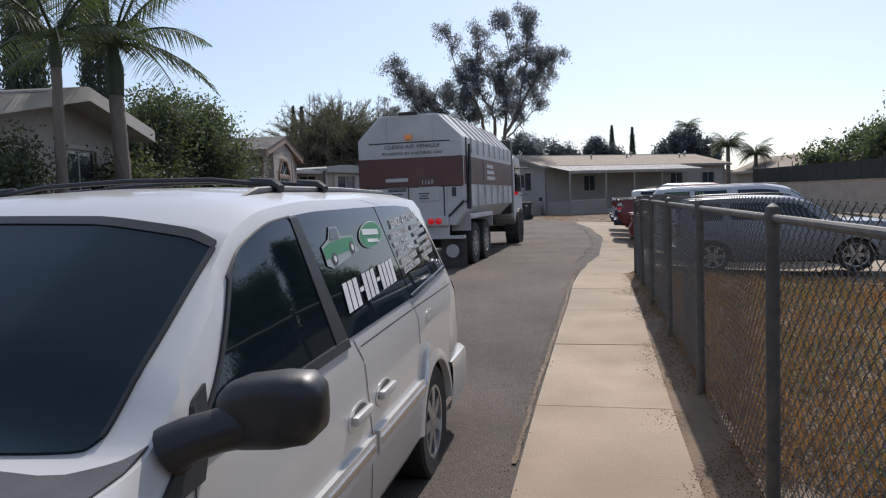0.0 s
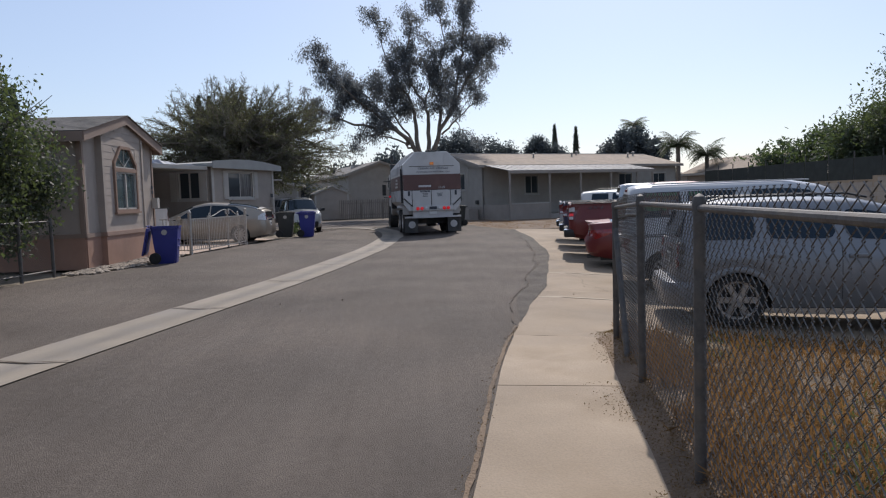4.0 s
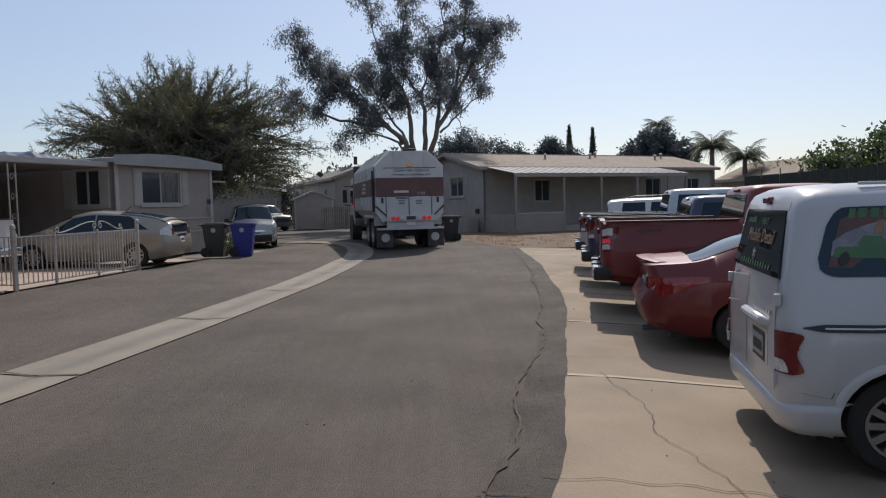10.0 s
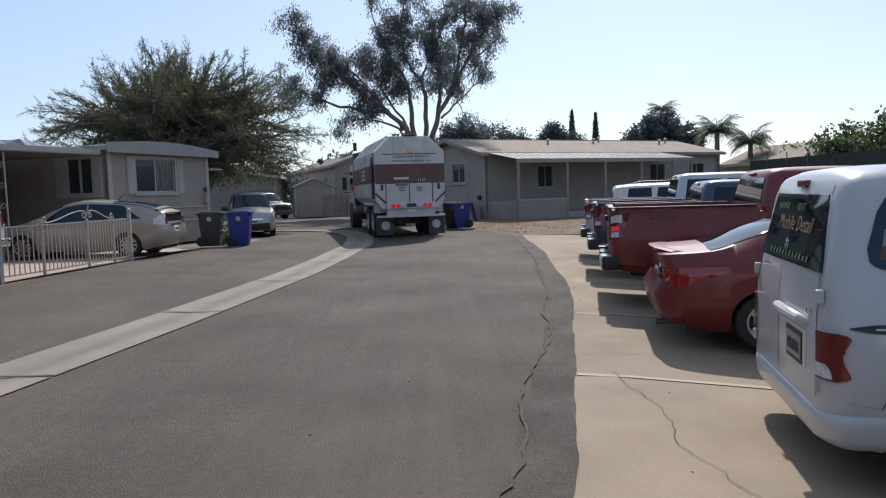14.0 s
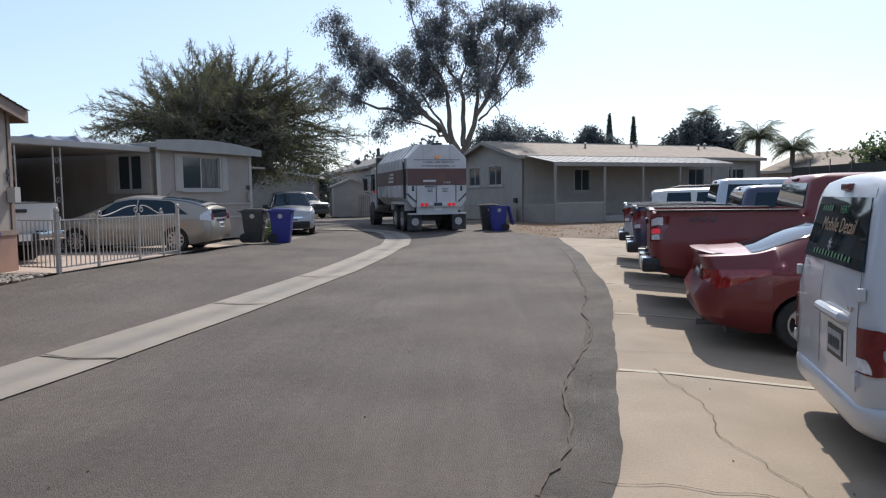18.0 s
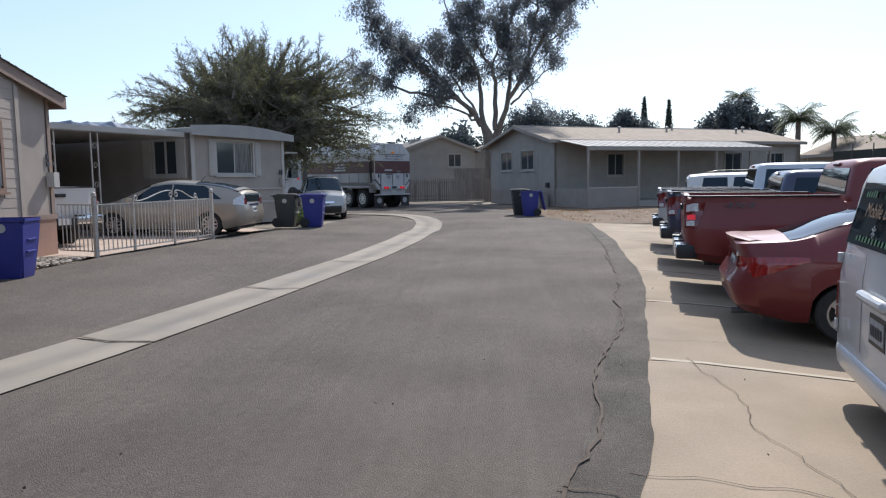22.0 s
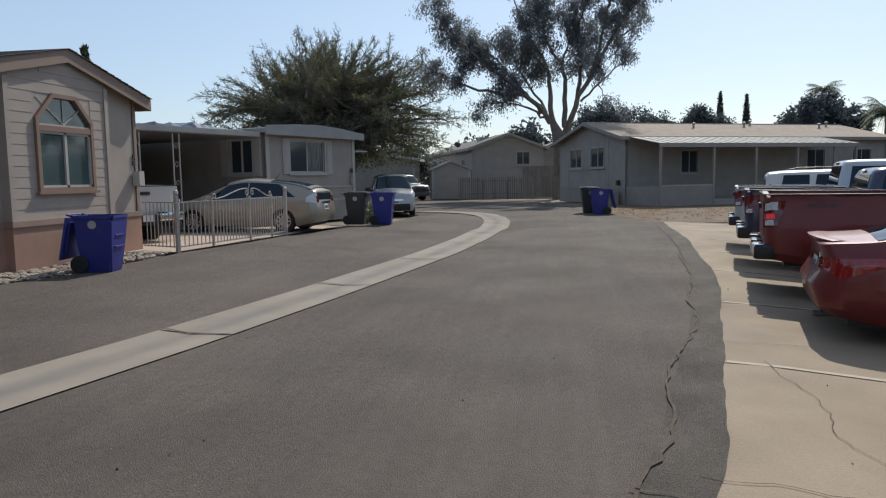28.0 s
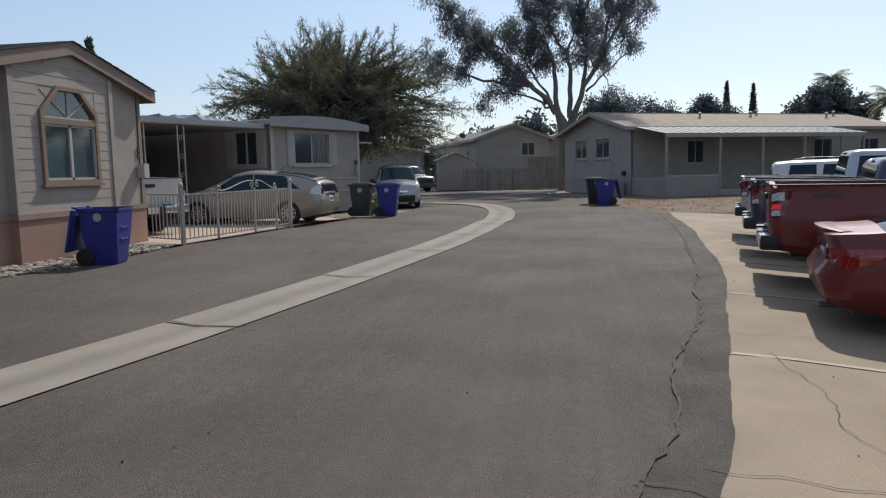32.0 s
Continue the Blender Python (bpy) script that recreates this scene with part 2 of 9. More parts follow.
M["bark_pale"] = mat("pale_bark", (0.18, 0.15, 0.125), 0.85, 0, 0.3, 2.5, 0.6, 18, stretch=(1, 1, 0.3))
M["steel"] = mat("galvanised_steel", (0.1, 0.094, 0.088), 0.65, 0.2, 0.2, 15, 0.1, 60, dirt=(0.16, 0.13, 0.1), dirt_scale=6, dirt_amount=0.6)
M["wire"] = mat("dull_wire", (0.13, 0.123, 0.112), 0.6, 0.3, 0.2, 15, dirt=(0.1, 0.075, 0.055), dirt_scale=6)
# Glaucous leaves; the grey-blue of distant haze is put into the colour too.
M["leaf_euc"] = leafy("eucalyptus_leaf", (0.155, 0.165, 0.172), 0.45, spec=0.25, through_tint=(1.7, 1.75, 1.75))
M["leaf_dark"] = leafy("dark_leaf", (0.093, 0.105, 0.077), 0.3, spec=0.3)
M["leaf_pepper"] = leafy("feathery_leaf", (0.14, 0.128, 0.104), 0.3, spec=0.25)
# Far foliage: the haze of distance is put into this paler, bluer colour.
M["leaf_hazed"] = leafy("hazed_far_leaf", (0.1, 0.115, 0.125), 0.25, 0.25, 0.05, (1.4, 1.5, 1.4))
M["leaf_green"] = leafy("green_leaf", (0.09, 0.11, 0.075), 0.28, spec=0.25)
M["leaf_cypress"] = leafy("cypress_leaf", (0.065, 0.08, 0.065), 0.15)
M["leaf_palm"] = leafy("palm_leaf", (0.09, 0.105, 0.07), 0.25)
M["litter"] = leafy("dry_litter", (0.25, 0.155, 0.085), 0.1, 0.6, 0.05)
M["straw"] = leafy("dry_straw", (0.24, 0.15, 0.07), 0.35, 0.6, 0.05, (1.4, 1.2, 0.9))


# ---- geometry helpers ----
def part(name, bm, material, parent=None, label="", smooth=False, angle=35):
    """Links a bmesh, or (verts, faces), as one mesh object under a thing or a part."""
    me = bpy.data.meshes.new(name)
    if isinstance(bm, tuple):
        me.from_pydata([tuple(v) for v in bm[0]], [], bm[1])
    else:
        bm.to_mesh(me)
        bm.free()
    for mm in material if isinstance(material, (list, tuple)) else [material]:
        me.materials.append(M[mm] if isinstance(mm, str) else mm)
    if smooth:
        me.shade_smooth()
        me.set_sharp_from_angle(angle=radians(angle))
    ob = new(name, me)
    if parent:
        ob.parent = parent
    if label:
        ob["label"] = label
    return ob


def thing(name, m, label, category, group="", kind=""):
    ob = new(name)
    ob.empty_display_size = 0.2
    ob.matrix_basis = m
    return tagged(ob, label, category, group, kind)


def box(bm, x0, x1, y0, y1, z0, z1, m=None, bevel=0.0, mi=0):
    v = [bm.verts.new(((m @ Vector(c)) if m else c)) for c in
         ((x0, y0, z0), (x1, y0, z0), (x1, y1, z0), (x0, y1, z0), (x0, y0, z1), (x1, y0, z1), (x1, y1, z1), (x0, y1, z1))]
    fs = [bm.faces.new([v[i] for i in q]) for q in ((3, 2, 1, 0), (4, 5, 6, 7), (0, 1, 5, 4), (1, 2, 6, 5), (2, 3, 7, 6), (3, 0, 4, 7))]
    for f in fs:
        f.material_index = mi
    if bevel:
        es = {e for f in fs for e in f.edges}
        bmesh.ops.bevel(bm, geom=list(es), offset=bevel, segments=2, affect="EDGES", profile=0.6)
    return fs


def boxed(*a, **k):
    bm = bmesh.new()
    box(bm, *a, **k)
    return bm


def prism(bm, pts, y0, y1, axis="y", m=None):
    """A closed outline (u, w) swept along an axis: x-z outlines along y, y-z along x, x-y along z."""
    put = {"y": lambda u, w, d: (u, d, w), "x": lambda u, w, d: (d, u, w), "z": lambda u, w, d: (u, w, d)}[axis]
    a = [bm.verts.new(m @ Vector(put(u, w, y0)) if m else put(u, w, y0)) for u, w in pts]
    b = [bm.verts.new(m @ Vector(put(u, w, y1)) if m else put(u, w, y1)) for u, w in pts]
    n = len(pts)
    fs = [bm.faces.new(a), bm.faces.new(b[::-1])]
    for i in range(n):
        fs.append(bm.faces.new((a[i], b[i], b[(i + 1) % n], a[(i + 1) % n])))
    bmesh.ops.recalc_face_normals(bm, faces=fs)
    return fs


def tube(bm, pts, radii, sides=8, cap=True):
    """A round tube along points, with a radius for each."""
    pts = [Vector(p) for p in pts]
    if isinstance(radii, (int, float)):
        radii = [radii] * len(pts)
    rings = []
    for i, p in enumerate(pts):
        d = (pts[min(i + 1, len(pts) - 1)] - pts[max(i - 1, 0)]).normalized()
        a = d.orthogonal().normalized() if i == 0 else (ref - d * ref.dot(d)).normalized()
        ref = a
        b = d.cross(a)
        rings.append([bm.verts.new(p + (a * math.cos(2 * math.pi * k / sides) + b * math.sin(2 * math.pi * k / sides)) * radii[i]) for k in range(sides)])
    for r, s in zip(rings, rings[1:]):
        for k in range(sides):
            bm.faces.new((r[k], r[(k + 1) % sides], s[(k + 1) % sides], s[k]))
    if cap:
        bm.faces.new(rings[0][::-1])
        bm.faces.new(rings[-1])
    return bm


def revolve(bm, profile, axis, sides=24, m=None):
    """A profile of (radius, along) turned round an axis ("x", "y" or "z")."""
    put = {"x": lambda r, s, c, w: (w, r * c, r * s), "y": lambda r, s, c, w: (r * c, w, r * s), "z": lambda r, s, c, w: (r * c, r * s, w)}[axis]
    rings = []
    for r, w in profile:
        ring = []
        for k in range(sides):
            a = 2 * math.pi * k / sides
            c = Vector(put(r, math.sin(a), math.cos(a), w))
            ring.append(bm.verts.new(m @ c if m else c))
        rings.append(ring)
    fs = []
    for r, s in zip(rings, rings[1:]):
        for k in range(sides):
            fs.append(bm.faces.new((r[k], r[(k + 1) % sides], s[(k + 1) % sides], s[k])))
    fs.append(bm.faces.new(rings[0]))
    fs.append(bm.faces.new(rings[-1]))
    bmesh.ops.recalc_face_normals(bm, faces=fs)
    return fs


def text_mesh(body, size, shear=0.0, width=1.0):
    """Letters in the built-in font, as a mesh that lies in x-y with its middle at the origin."""
    cu = bpy.data.curves.new("lettering", "FONT")
    cu.body, cu.size, cu.shear, cu.align_x, cu.align_y, cu.resolution_u = body, size, shear, "CENTER", "CENTER", 2
    cu.extrude = 0.001
    ob = bpy.data.objects.new("lettering", cu)
    me = bpy.data.meshes.new_from_object(ob)
    bpy.data.objects.remove(ob)
    bpy.data.curves.remove(cu)
    me.transform(Matrix.Diagonal((width, 1, 1, 1)))
    return me


def lettering(name, body, size, m, material, parent, shear=0.0, width=1.0, label=""):
    me = text_mesh(body, size, shear, width)
    me.materials.append(M[material] if isinstance(material, str) else material)
    ob = new(name, me)
    ob.matrix_basis = m
    ob.parent = parent
    if label:
        ob["label"] = label
    return ob


def lerp(a, b, t):
    return a + (b - a) * t


def curve_at(keys, x):
    return float(np.interp(x, [k[0] for k in keys], [k[1] for k in keys]))


def eased_keys(keys):
    """Keys (x, value) with a slope at each, for a smooth line that never overshoots them."""
    n = len(keys)
    d = [(keys[i + 1][1] - keys[i][1]) / (keys[i + 1][0] - keys[i][0]) for i in range(n - 1)]
    m = [d[0]] + [0.0 if d[i - 1] * d[i] <= 0 else 2 * d[i - 1] * d[i] / (d[i - 1] + d[i]) for i in range(1, n - 1)] + [d[-1]]
    return [(x, v, k) for (x, v), k in zip(keys, m)]


def eased_at(keys, x):
    if x <= keys[0][0]:
        return keys[0][1]
    for (x0, v0, m0), (x1, v1, m1) in zip(keys, keys[1:]):
        if x <= x1:
            h = x1 - x0
            t = (x - x0) / h
            return v0 * (1 + 2 * t) * (1 - t) ** 2 + m0 * h * t * (1 - t) ** 2 + v1 * t * t * (3 - 2 * t) + m1 * h * t * t * (t - 1)
    return keys[-1][1]


# ---- plan of the ground ----
GUTTER = [(-11, -6.85), (-6, -6.05), (-0.4, -5.3), (2.7, -4.65), (5.3, -4.1), (7.1, -3.72), (10.15, -3.2), (12.9, -2.8), (15.6, -2.42), (19.3, -2.1), (23.0, -1.95)]
EDGE = [(-30, -5.0), (-9.8, -1.94), (-7.8, -1.58), (-4.35, -0.93), (-3.2, -0.7), (-0.7, -0.25), (0.21, -0.04), (1.02, 0.16), (2.67, 0.57), (4.76, 1.15),
        (5.45, 1.3), (6.0, 1.42), (8.09, 1.9), (10.79, 2.4), (13.41, 2.75), (17.1, 3.15), (21.9, 3.46), (25.5, 3.6)]


def gut_x(y):
    if y < -11:
        return -6.85 + (y + 11) * 0.16
    return curve_at(GUTTER, y)


def edge_x(y):
    return curve_at(EDGE, y)


def zg(x, y):
    """The road falls towards the shallow gutter along its middle, and rises a little to the houses."""
    if y > 23:
        f = max(0.0, 1 - (y - 23) / 8)
    else:
        f = 1.0
    d = x - gut_x(min(y, 23))
    z = -0.085 + (0.085 * min(d / 2.8, 1) if d > 0 else 0.195 * min(-d / 3.6, 1))
    z = lerp(0.07, z, f)
    start = edge_x(y) + lerp(0.3, 1.6, min(max((0.6 - y) / 1.0, 0), 1))
    if -4 < y < 25.5 and x > start:
        z -= 0.062 * min(x - start, 3.6) * min((y + 4) / 2, 1) * min((25.5 - y) / 4, 1)
    if y < -5 and x < edge_x(y):
        z -= 0.08 * min((-5 - y) / 2, 1) * min((edge_x(y) - x) / 1.3, 1) * min(max(d + 2, 0) / 2, 1)
    return z


# ---- plants ----
def leaves(points, size, per, spread, seed, droop=0.0, slim=0.35):
    """Small leaves scattered about the given points; each leaf is a thin four-sided blade."""
    rng = np.random.default_rng(seed)
    pts = np.repeat(np.asarray(points, float), per, 0)
    n = len(pts)
    pts = pts + rng.normal(0, 1, (n, 3)) * spread
    d = rng.normal(0, 1, (n, 3))
    d[:, 2] -= droop
    d /= np.linalg.norm(d, axis=1)[:, None]
    o = np.cross(d, rng.normal(0, 1, (n, 3)))
    o /= np.linalg.norm(o, axis=1)[:, None] + 1e-9
    ln = size * rng.uniform(0.6, 1.35, (n, 1))
    a, b = pts, pts + d * ln
    mid, w = pts + d * ln * 0.45, o * ln * slim * 0.5
    v = np.stack([a, mid + w, b, mid - w], 1).reshape(-1, 3)
    return v, np.arange(4 * n).reshape(-1, 4)


def fast_mesh(name, v, f, material, parent, label="", kind=""):
    me = bpy.data.meshes.new(name)
    k = f.shape[1]
    me.vertices.add(len(v))
    me.vertices.foreach_set("co", np.asarray(v, np.float32).ravel())
    me.loops.add(len(f) * k)
    me.loops.foreach_set("vertex_index", f.astype(np.int32).ravel())
    me.polygons.add(len(f))
    me.polygons.foreach_set("loop_start", np.arange(0, len(f) * k, k, dtype=np.int32))
    me.update(calc_edges=True)
    me.materials.append(M[material])
    ob = new(name, me)
    if parent:
        ob.parent = parent
    if label:
        ob["label"] = label
    if kind:
        ob["kind"] = kind
    return ob


def bent(a, b, rng, wobble, n=5):
    """Points from a to b along a wandering line."""
    a, b = Vector(a), Vector(b)
    ln = (b - a).length
    out = [a]
    for i in range(1, n):
        t = i / n
        out.append(a.lerp(b, t) + Vector(rng.normal(0, 1, 3)) * wobble * ln * math.sin(math.pi * t))
    return out + [b]


def tree(name, at, label, trunk, lobes, leaf, bark="bark", seed=1, twigs=14, per=40, leaf_size=0.16, spread=0.28, droop=0.4, slim=0.3, radius=0.25, bare=0, base_z=None, tufts=(2, 3, 4)):
    """lobes: (x, y, z, rx, ry, rz) of the crown's masses, from the foot of the trunk. Limbs run from the fork to every lobe, twigs through it, and leaves sit in clumps on the twigs."""
    rng = np.random.default_rng(seed)
    ob = thing(name, Matrix.Translation((at[0], at[1], (zg(*at) if base_z is None else base_z) - 0.05)), label, "tree")
    bm = bmesh.new()
    top = Vector(trunk[-1])
    n = len(trunk)
    tube(bm, trunk, [radius * lerp(1.15, 0.62, i / max(n - 1, 1)) for i in range(n)], 9)
    clumps = []
    for lb in lobes:
        c, r = Vector(lb[:3]), Vector(lb[3:6])
        start = Vector(trunk[-1 - (int(rng.integers(0, 2)) if n > 2 else 0)])
        limb = bent(start, c, rng, 0.06, 6)
        ln = (c - start).length
        r0 = radius * (0.42 if len(lobes) > 3 else 0.6) * min(1.0, 0.45 + r.length * 0.1)
        tube(bm, limb, [lerp(r0, r0 * 0.25, i / 6) for i in range(7)], 7)
        for k in range(twigs):
            d = Vector(rng.normal(0, 1, 3)).normalized()
            q = rng.uniform(0.35, 1.0) ** 0.6
            tip = c + Vector((d.x * r.x, d.y * r.y, d.z * r.z)) * q
            s = limb[int(rng.integers(3, 7))]
            path = bent(s, tip, rng, 0.08, 4)
            tube(bm, path, [lerp(r0 * 0.22, 0.008, i / 4) for i in range(5)], 5, cap=False)
            for i in tufts:
                clumps.append(path[i])
                for _ in range(2):
                    clumps.append(path[i] + Vector(rng.normal(0, 1, 3)) * spread * 1.6)
        for k in range(bare):
            d = Vector(rng.normal(0, 1, 3))
            d.z = abs(d.z) * 0.8
            d.normalize()
            tip = c + Vector((d.x * r.x, d.y * r.y, d.z * r.z)) * rng.uniform(1.05, 1.35)
            path = bent(limb[5], tip, rng, 0.05, 4)
            tube(bm, path, [lerp(0.03, 0.006, i / 4) for i in range(5)], 4, cap=False)
            for i in (2, 3):
                clumps.append(path[i])
    part("trunk", bm, bark, ob, smooth=True, angle=60)
    v, f = leaves(clumps, leaf_size, per, spread, seed, droop, slim)
    fast_mesh("crown", v, f, leaf, ob)
    return ob


def cypress(at, height, width, seed, base_z=0.0, label="tall narrow dark cypress", n=5000, leaf=0.22):
    rng = np.random.default_rng(seed)
    ob = thing("cypress", Matrix.Translation((at[0], at[1], base_z)), label, "tree", "cypresses")
    bm = bmesh.new()
    tube(bm, [(0, 0, 0), (0, 0, height * 0.9)], [0.16, 0.03], 8)
    part("trunk", bm, "bark", ob)
    h = rng.uniform(0.03, 1, n)
    r = width * np.minimum(1, (1 - h) * 2.2) ** 0.75 * np.minimum(1, 0.5 + h * 3) * np.sqrt(rng.uniform(0.25, 1, n)) * rng.uniform(0.75, 1.1, n)
    a = rng.uniform(0, 2 * np.pi, n)
    pts = np.stack([r * np.cos(a), r * np.sin(a), h * height], 1)
    v, f = leaves(pts, leaf, 1, 0.04, seed, -2.5, 0.35)
    fast_mesh("crown", v, f, "leaf_cypress", ob)
    return ob


def palm(at, height, frond, count, seed, base_z, label, radius=0.16, lean=(0, 0), feather=True, droop=0.9, shaft=0.0, upright=0.5):
    """A trunk with a head of fronds; each frond is a rib with leaflets on both sides."""
    rng = np.random.default_rng(seed)
    ob = thing("palm_tree", Matrix.Translation((at[0], at[1], base_z)), label, "palm tree")
    bm = bmesh.new()
    path = [(lean[0] * t * t, lean[1] * t * t, height * t) for t in [i / 14 for i in range(15)]]
    tube(bm, path, [radius * (1.35 if i == 0 else 1.0 + 0.07 * (i % 2) - 0.25 * i / 14) for i in range(15)], 10)
    part("trunk", bm, "bark_pale" if feather else "bark", ob, smooth=True, angle=50)
    top = Vector(path[-1])
    if shaft:
        bm = bmesh.new()
        tube(bm, [top - Vector((0, 0, 0.1)), top + Vector((0, 0, shaft * 0.5)), top + Vector((0, 0, shaft))], [radius * 0.9, radius * 1.05, radius * 0.5], 10)
        part("crownshaft", bm, "leaf_green", ob, smooth=True)
        top = top + Vector((0, 0, shaft))
    for k in range(count):
        a = 2 * math.pi * (k * 0.381966 + rng.uniform(-0.04, 0.04))
        up = lerp(1.25, -0.35 if not feather else 0.1, (k / count) ** 0.8) * upright * 2
        d = Vector((math.cos(a), math.sin(a), 0))
        ln = frond * rng.uniform(0.85, 1.1)
        rib = []
        for i in range(9):
            t = i / 8
            rib.append(top + d * ln * (t * 0.95) + Vector((0, 0, ln * (up * t * 0.7 - droop * t * t * 0.75))))
        bm = bmesh.new()
        tube(bm, rib, [lerp(0.028, 0.006, i / 8) for i in range(9)], 4, cap=False)
        side = d.cross(Vector((0, 0, 1)))
        m = 48 if feather else 30
        for i in range(2, m):
            t = i / m
            p = rib[int(t * 8)].lerp(rib[min(int(t * 8) + 1, 8)], t * 8 - int(t * 8))
            wl = frond * (0.31 * math.sin(math.pi * min(t * 0.9 + 0.12, 1)) + 0.03) * rng.uniform(0.85, 1.15)
            for s in (1, -1):
                tip = p + side * s * wl * 0.8 + d * wl * 0.35 + Vector((0, 0, -wl * rng.uniform(0.25, 0.7)))
                q = p + (tip - p) * 0.5 + Vector((0, 0, wl * 0.06))
                w = d * (0.012 if feather else 0.016) * (frond / 2)
                vs = [bm.verts.new(x) for x in (p - w, p + w, q + w, tip, q - w)]
                bm.faces.new((vs[0], vs[1], vs[2], vs[4]))
                bm.faces.new((vs[4], vs[2], vs[3]))
        part("frond", bm, "leaf_palm", ob)
    return ob


def bush(name, at, lobes, seed, label, leaf="leaf_dark", per=30, size=0.2, n=60, spread=0.25, base_z=0.0, category="bush"):
    """A dense mass of leaves on short stems, with an uneven outline."""
    rng = np.random.default_rng(seed)
    ob = thing(name, Matrix.Translation((at[0], at[1], base_z)), label, category)
    bm = bmesh.new()
    pts = []
    for lb in lobes:
        c, r = Vector(lb[:3]), Vector(lb[3:6])
        for k in range(n):
            d = Vector(rng.normal(0, 1, 3)).normalized() * rng.uniform(0.55, 1.05)
            pts.append((c.x + d.x * r.x, c.y + d.y * r.y, max(0.05, c.z + d.z * r.z)))
        for k in range(3):
            tube(bm, bent((c.x * 0.3, c.y * 0.3, 0), pts[-1 - k * 3], rng, 0.08, 4), [0.06, 0.05, 0.04, 0.03, 0.01], 5, cap=False)
    part("stems", bm, "bark", ob)
    v, f = leaves(pts, size, per, spread, seed, 0.2, 0.5)
    v[:, 2] = np.maximum(v[:, 2], 0.01)
    fast_mesh("foliage", v, f, leaf, ob)
    return ob


# ---- ground ----
def sheet(name, rows, material, label, category, lift=0.0, heap=None):
    """A strip of ground: rows of points across it, laid on the fall of the land, with an optional heap(x, y) on top."""
    verts, faces = [], []
    n = len(rows[0])
    for r in rows:
        verts += [(x, y, zg(x, y) + lift + (heap(x, y) if heap else 0.0)) for x, y in r]
    for i in range(len(rows) - 1):
        for j in range(n - 1):
            a = i * n + j
            faces.append((a, a + 1, a + n + 1, a + n))
    ob = part(name, (verts, faces), material, smooth=True)
    return tagged(ob, label, category, kind="structure")


def spaced(a, b, n):
    return [lerp(a, b, i / n) for i in range(n + 1)]


ys = [-400, -120, -60, -30] + spaced(-20, 60, 80) + [80, 120, 400, 900, 2500]
xs = [-2500, -600, -150, -60] + spaced(-30, 40, 70) + [60, 150, 600, 2500]
sheet("ground", [[(x, y) for x in xs] for y in ys], "ground", "dusty brown earth that reaches to the horizon", "ground", lift=-0.06)


def road_left(y):
    return curve_at([(-30, -13), (0, -9.2), (7.5, -8.6), (9, -7.9), (10.5, -7.45), (14, -7.4), (18, -6.85), (23, -5.6), (24, -5.4)], y)


# the lane, and its wide bend to the left at the end
ys = spaced(-30, 24, 108)
sheet("road", [[(lerp(road_left(y), gut_x(y), k / 6) if k < 6 else gut_x(y) if k == 6 else lerp(gut_x(y), edge_x(y), (k - 6) / 8), y) for k in range(15)] for y in ys], "asphalt", "worn grey-brown asphalt lane with tyre marks", "road")
rows = []
for i in range(21):
    y = lerp(24, 47, i / 20)
    left = lerp(-5.35, -60, min(1, max(0, (y - 29) / 2.5)))
    right = lerp(3.58, 2.2, min(1, (y - 24) / 6)) if y < 30 else lerp(2.2, -2.0, (y - 30) / 17)
    rows.append([(lerp(left, right, k / 30), y) for k in range(31)])
sheet("road_bend", rows, "asphalt", "worn grey asphalt where the lane bends away between the houses", "road")

# sidewalk, soil strip and yard
def fence_x(y):
    return 0.64 + (y + 2.04) * 0.174


def mound(x, y):
    """The soil that has gathered along the foot of the fence."""
    d = x - fence_x(y) - 0.12
    return 0.12 * math.exp(-(d / (0.22 if d < 0 else 0.9)) ** 2) * min(1, max(0, (0.75 - y) / 0.5)) * (0.85 + 0.3 * noise.noise(Vector((x * 1.3, y * 1.3, 2.0))))


ys = spaced(-24, 0.7, 49)
sheet("soil_strip", [[(lerp(edge_x(y) + 0.9, fence_x(y) + 0.35, k / 8), y) for k in range(9)] for y in ys], "soil", "brown soil heaped with litter along the foot of the fence", "ground", lift=-0.012, heap=mound)
sheet("yard", [[(lerp(fence_x(y) + 0.3, 24, (k / 24) ** 1.5), y - 0.2 * max(0, lerp(0, 1, (y + 24) / 25)) * (lerp(0, 1, (k / 24) ** 1.5) * 6)) for k in range(25)] for y in spaced(-24, 0.8, 50)],
      "dry_grass", "dry yellow-brown grass yard behind the fence", "ground", lift=-0.006, heap=mound)


def slab(name, pts, material, parent, top=0.0, deep=0.09, dip=0.0):
    """A concrete piece with a plan outline, its top on the fall of the land."""
    n = len(pts)
    v = [(x, y, zg(x, y) + top) for x, y in pts] + [(x, y, zg(x, y) + top - deep) for x, y in pts]
    f = [tuple(range(n))] + [(i, i + n, (i + 1) % n + n, (i + 1) % n) for i in range(n)]
    bm = bmesh.new()
    vs = [bm.verts.new(p) for p in v]
    for q in f:
        bm.faces.new([vs[i] for i in q])
    bmesh.ops.recalc_face_normals(bm, faces=bm.faces)
    return part(name, bm, material, parent)


def strip(name, left, right, material, lift, label="", parent=None):
    """A thin ribbon on the ground between two lines of points."""
    n = len(left)
    v = [(x, y, zg(x, y) + lift) for x, y in left] + [(x, y, zg(x, y) + lift) for x, y in right]
    return part(name, (v, [(i, n + i, n + i + 1, i + 1) for i in range(n - 1)]), material, parent, label)


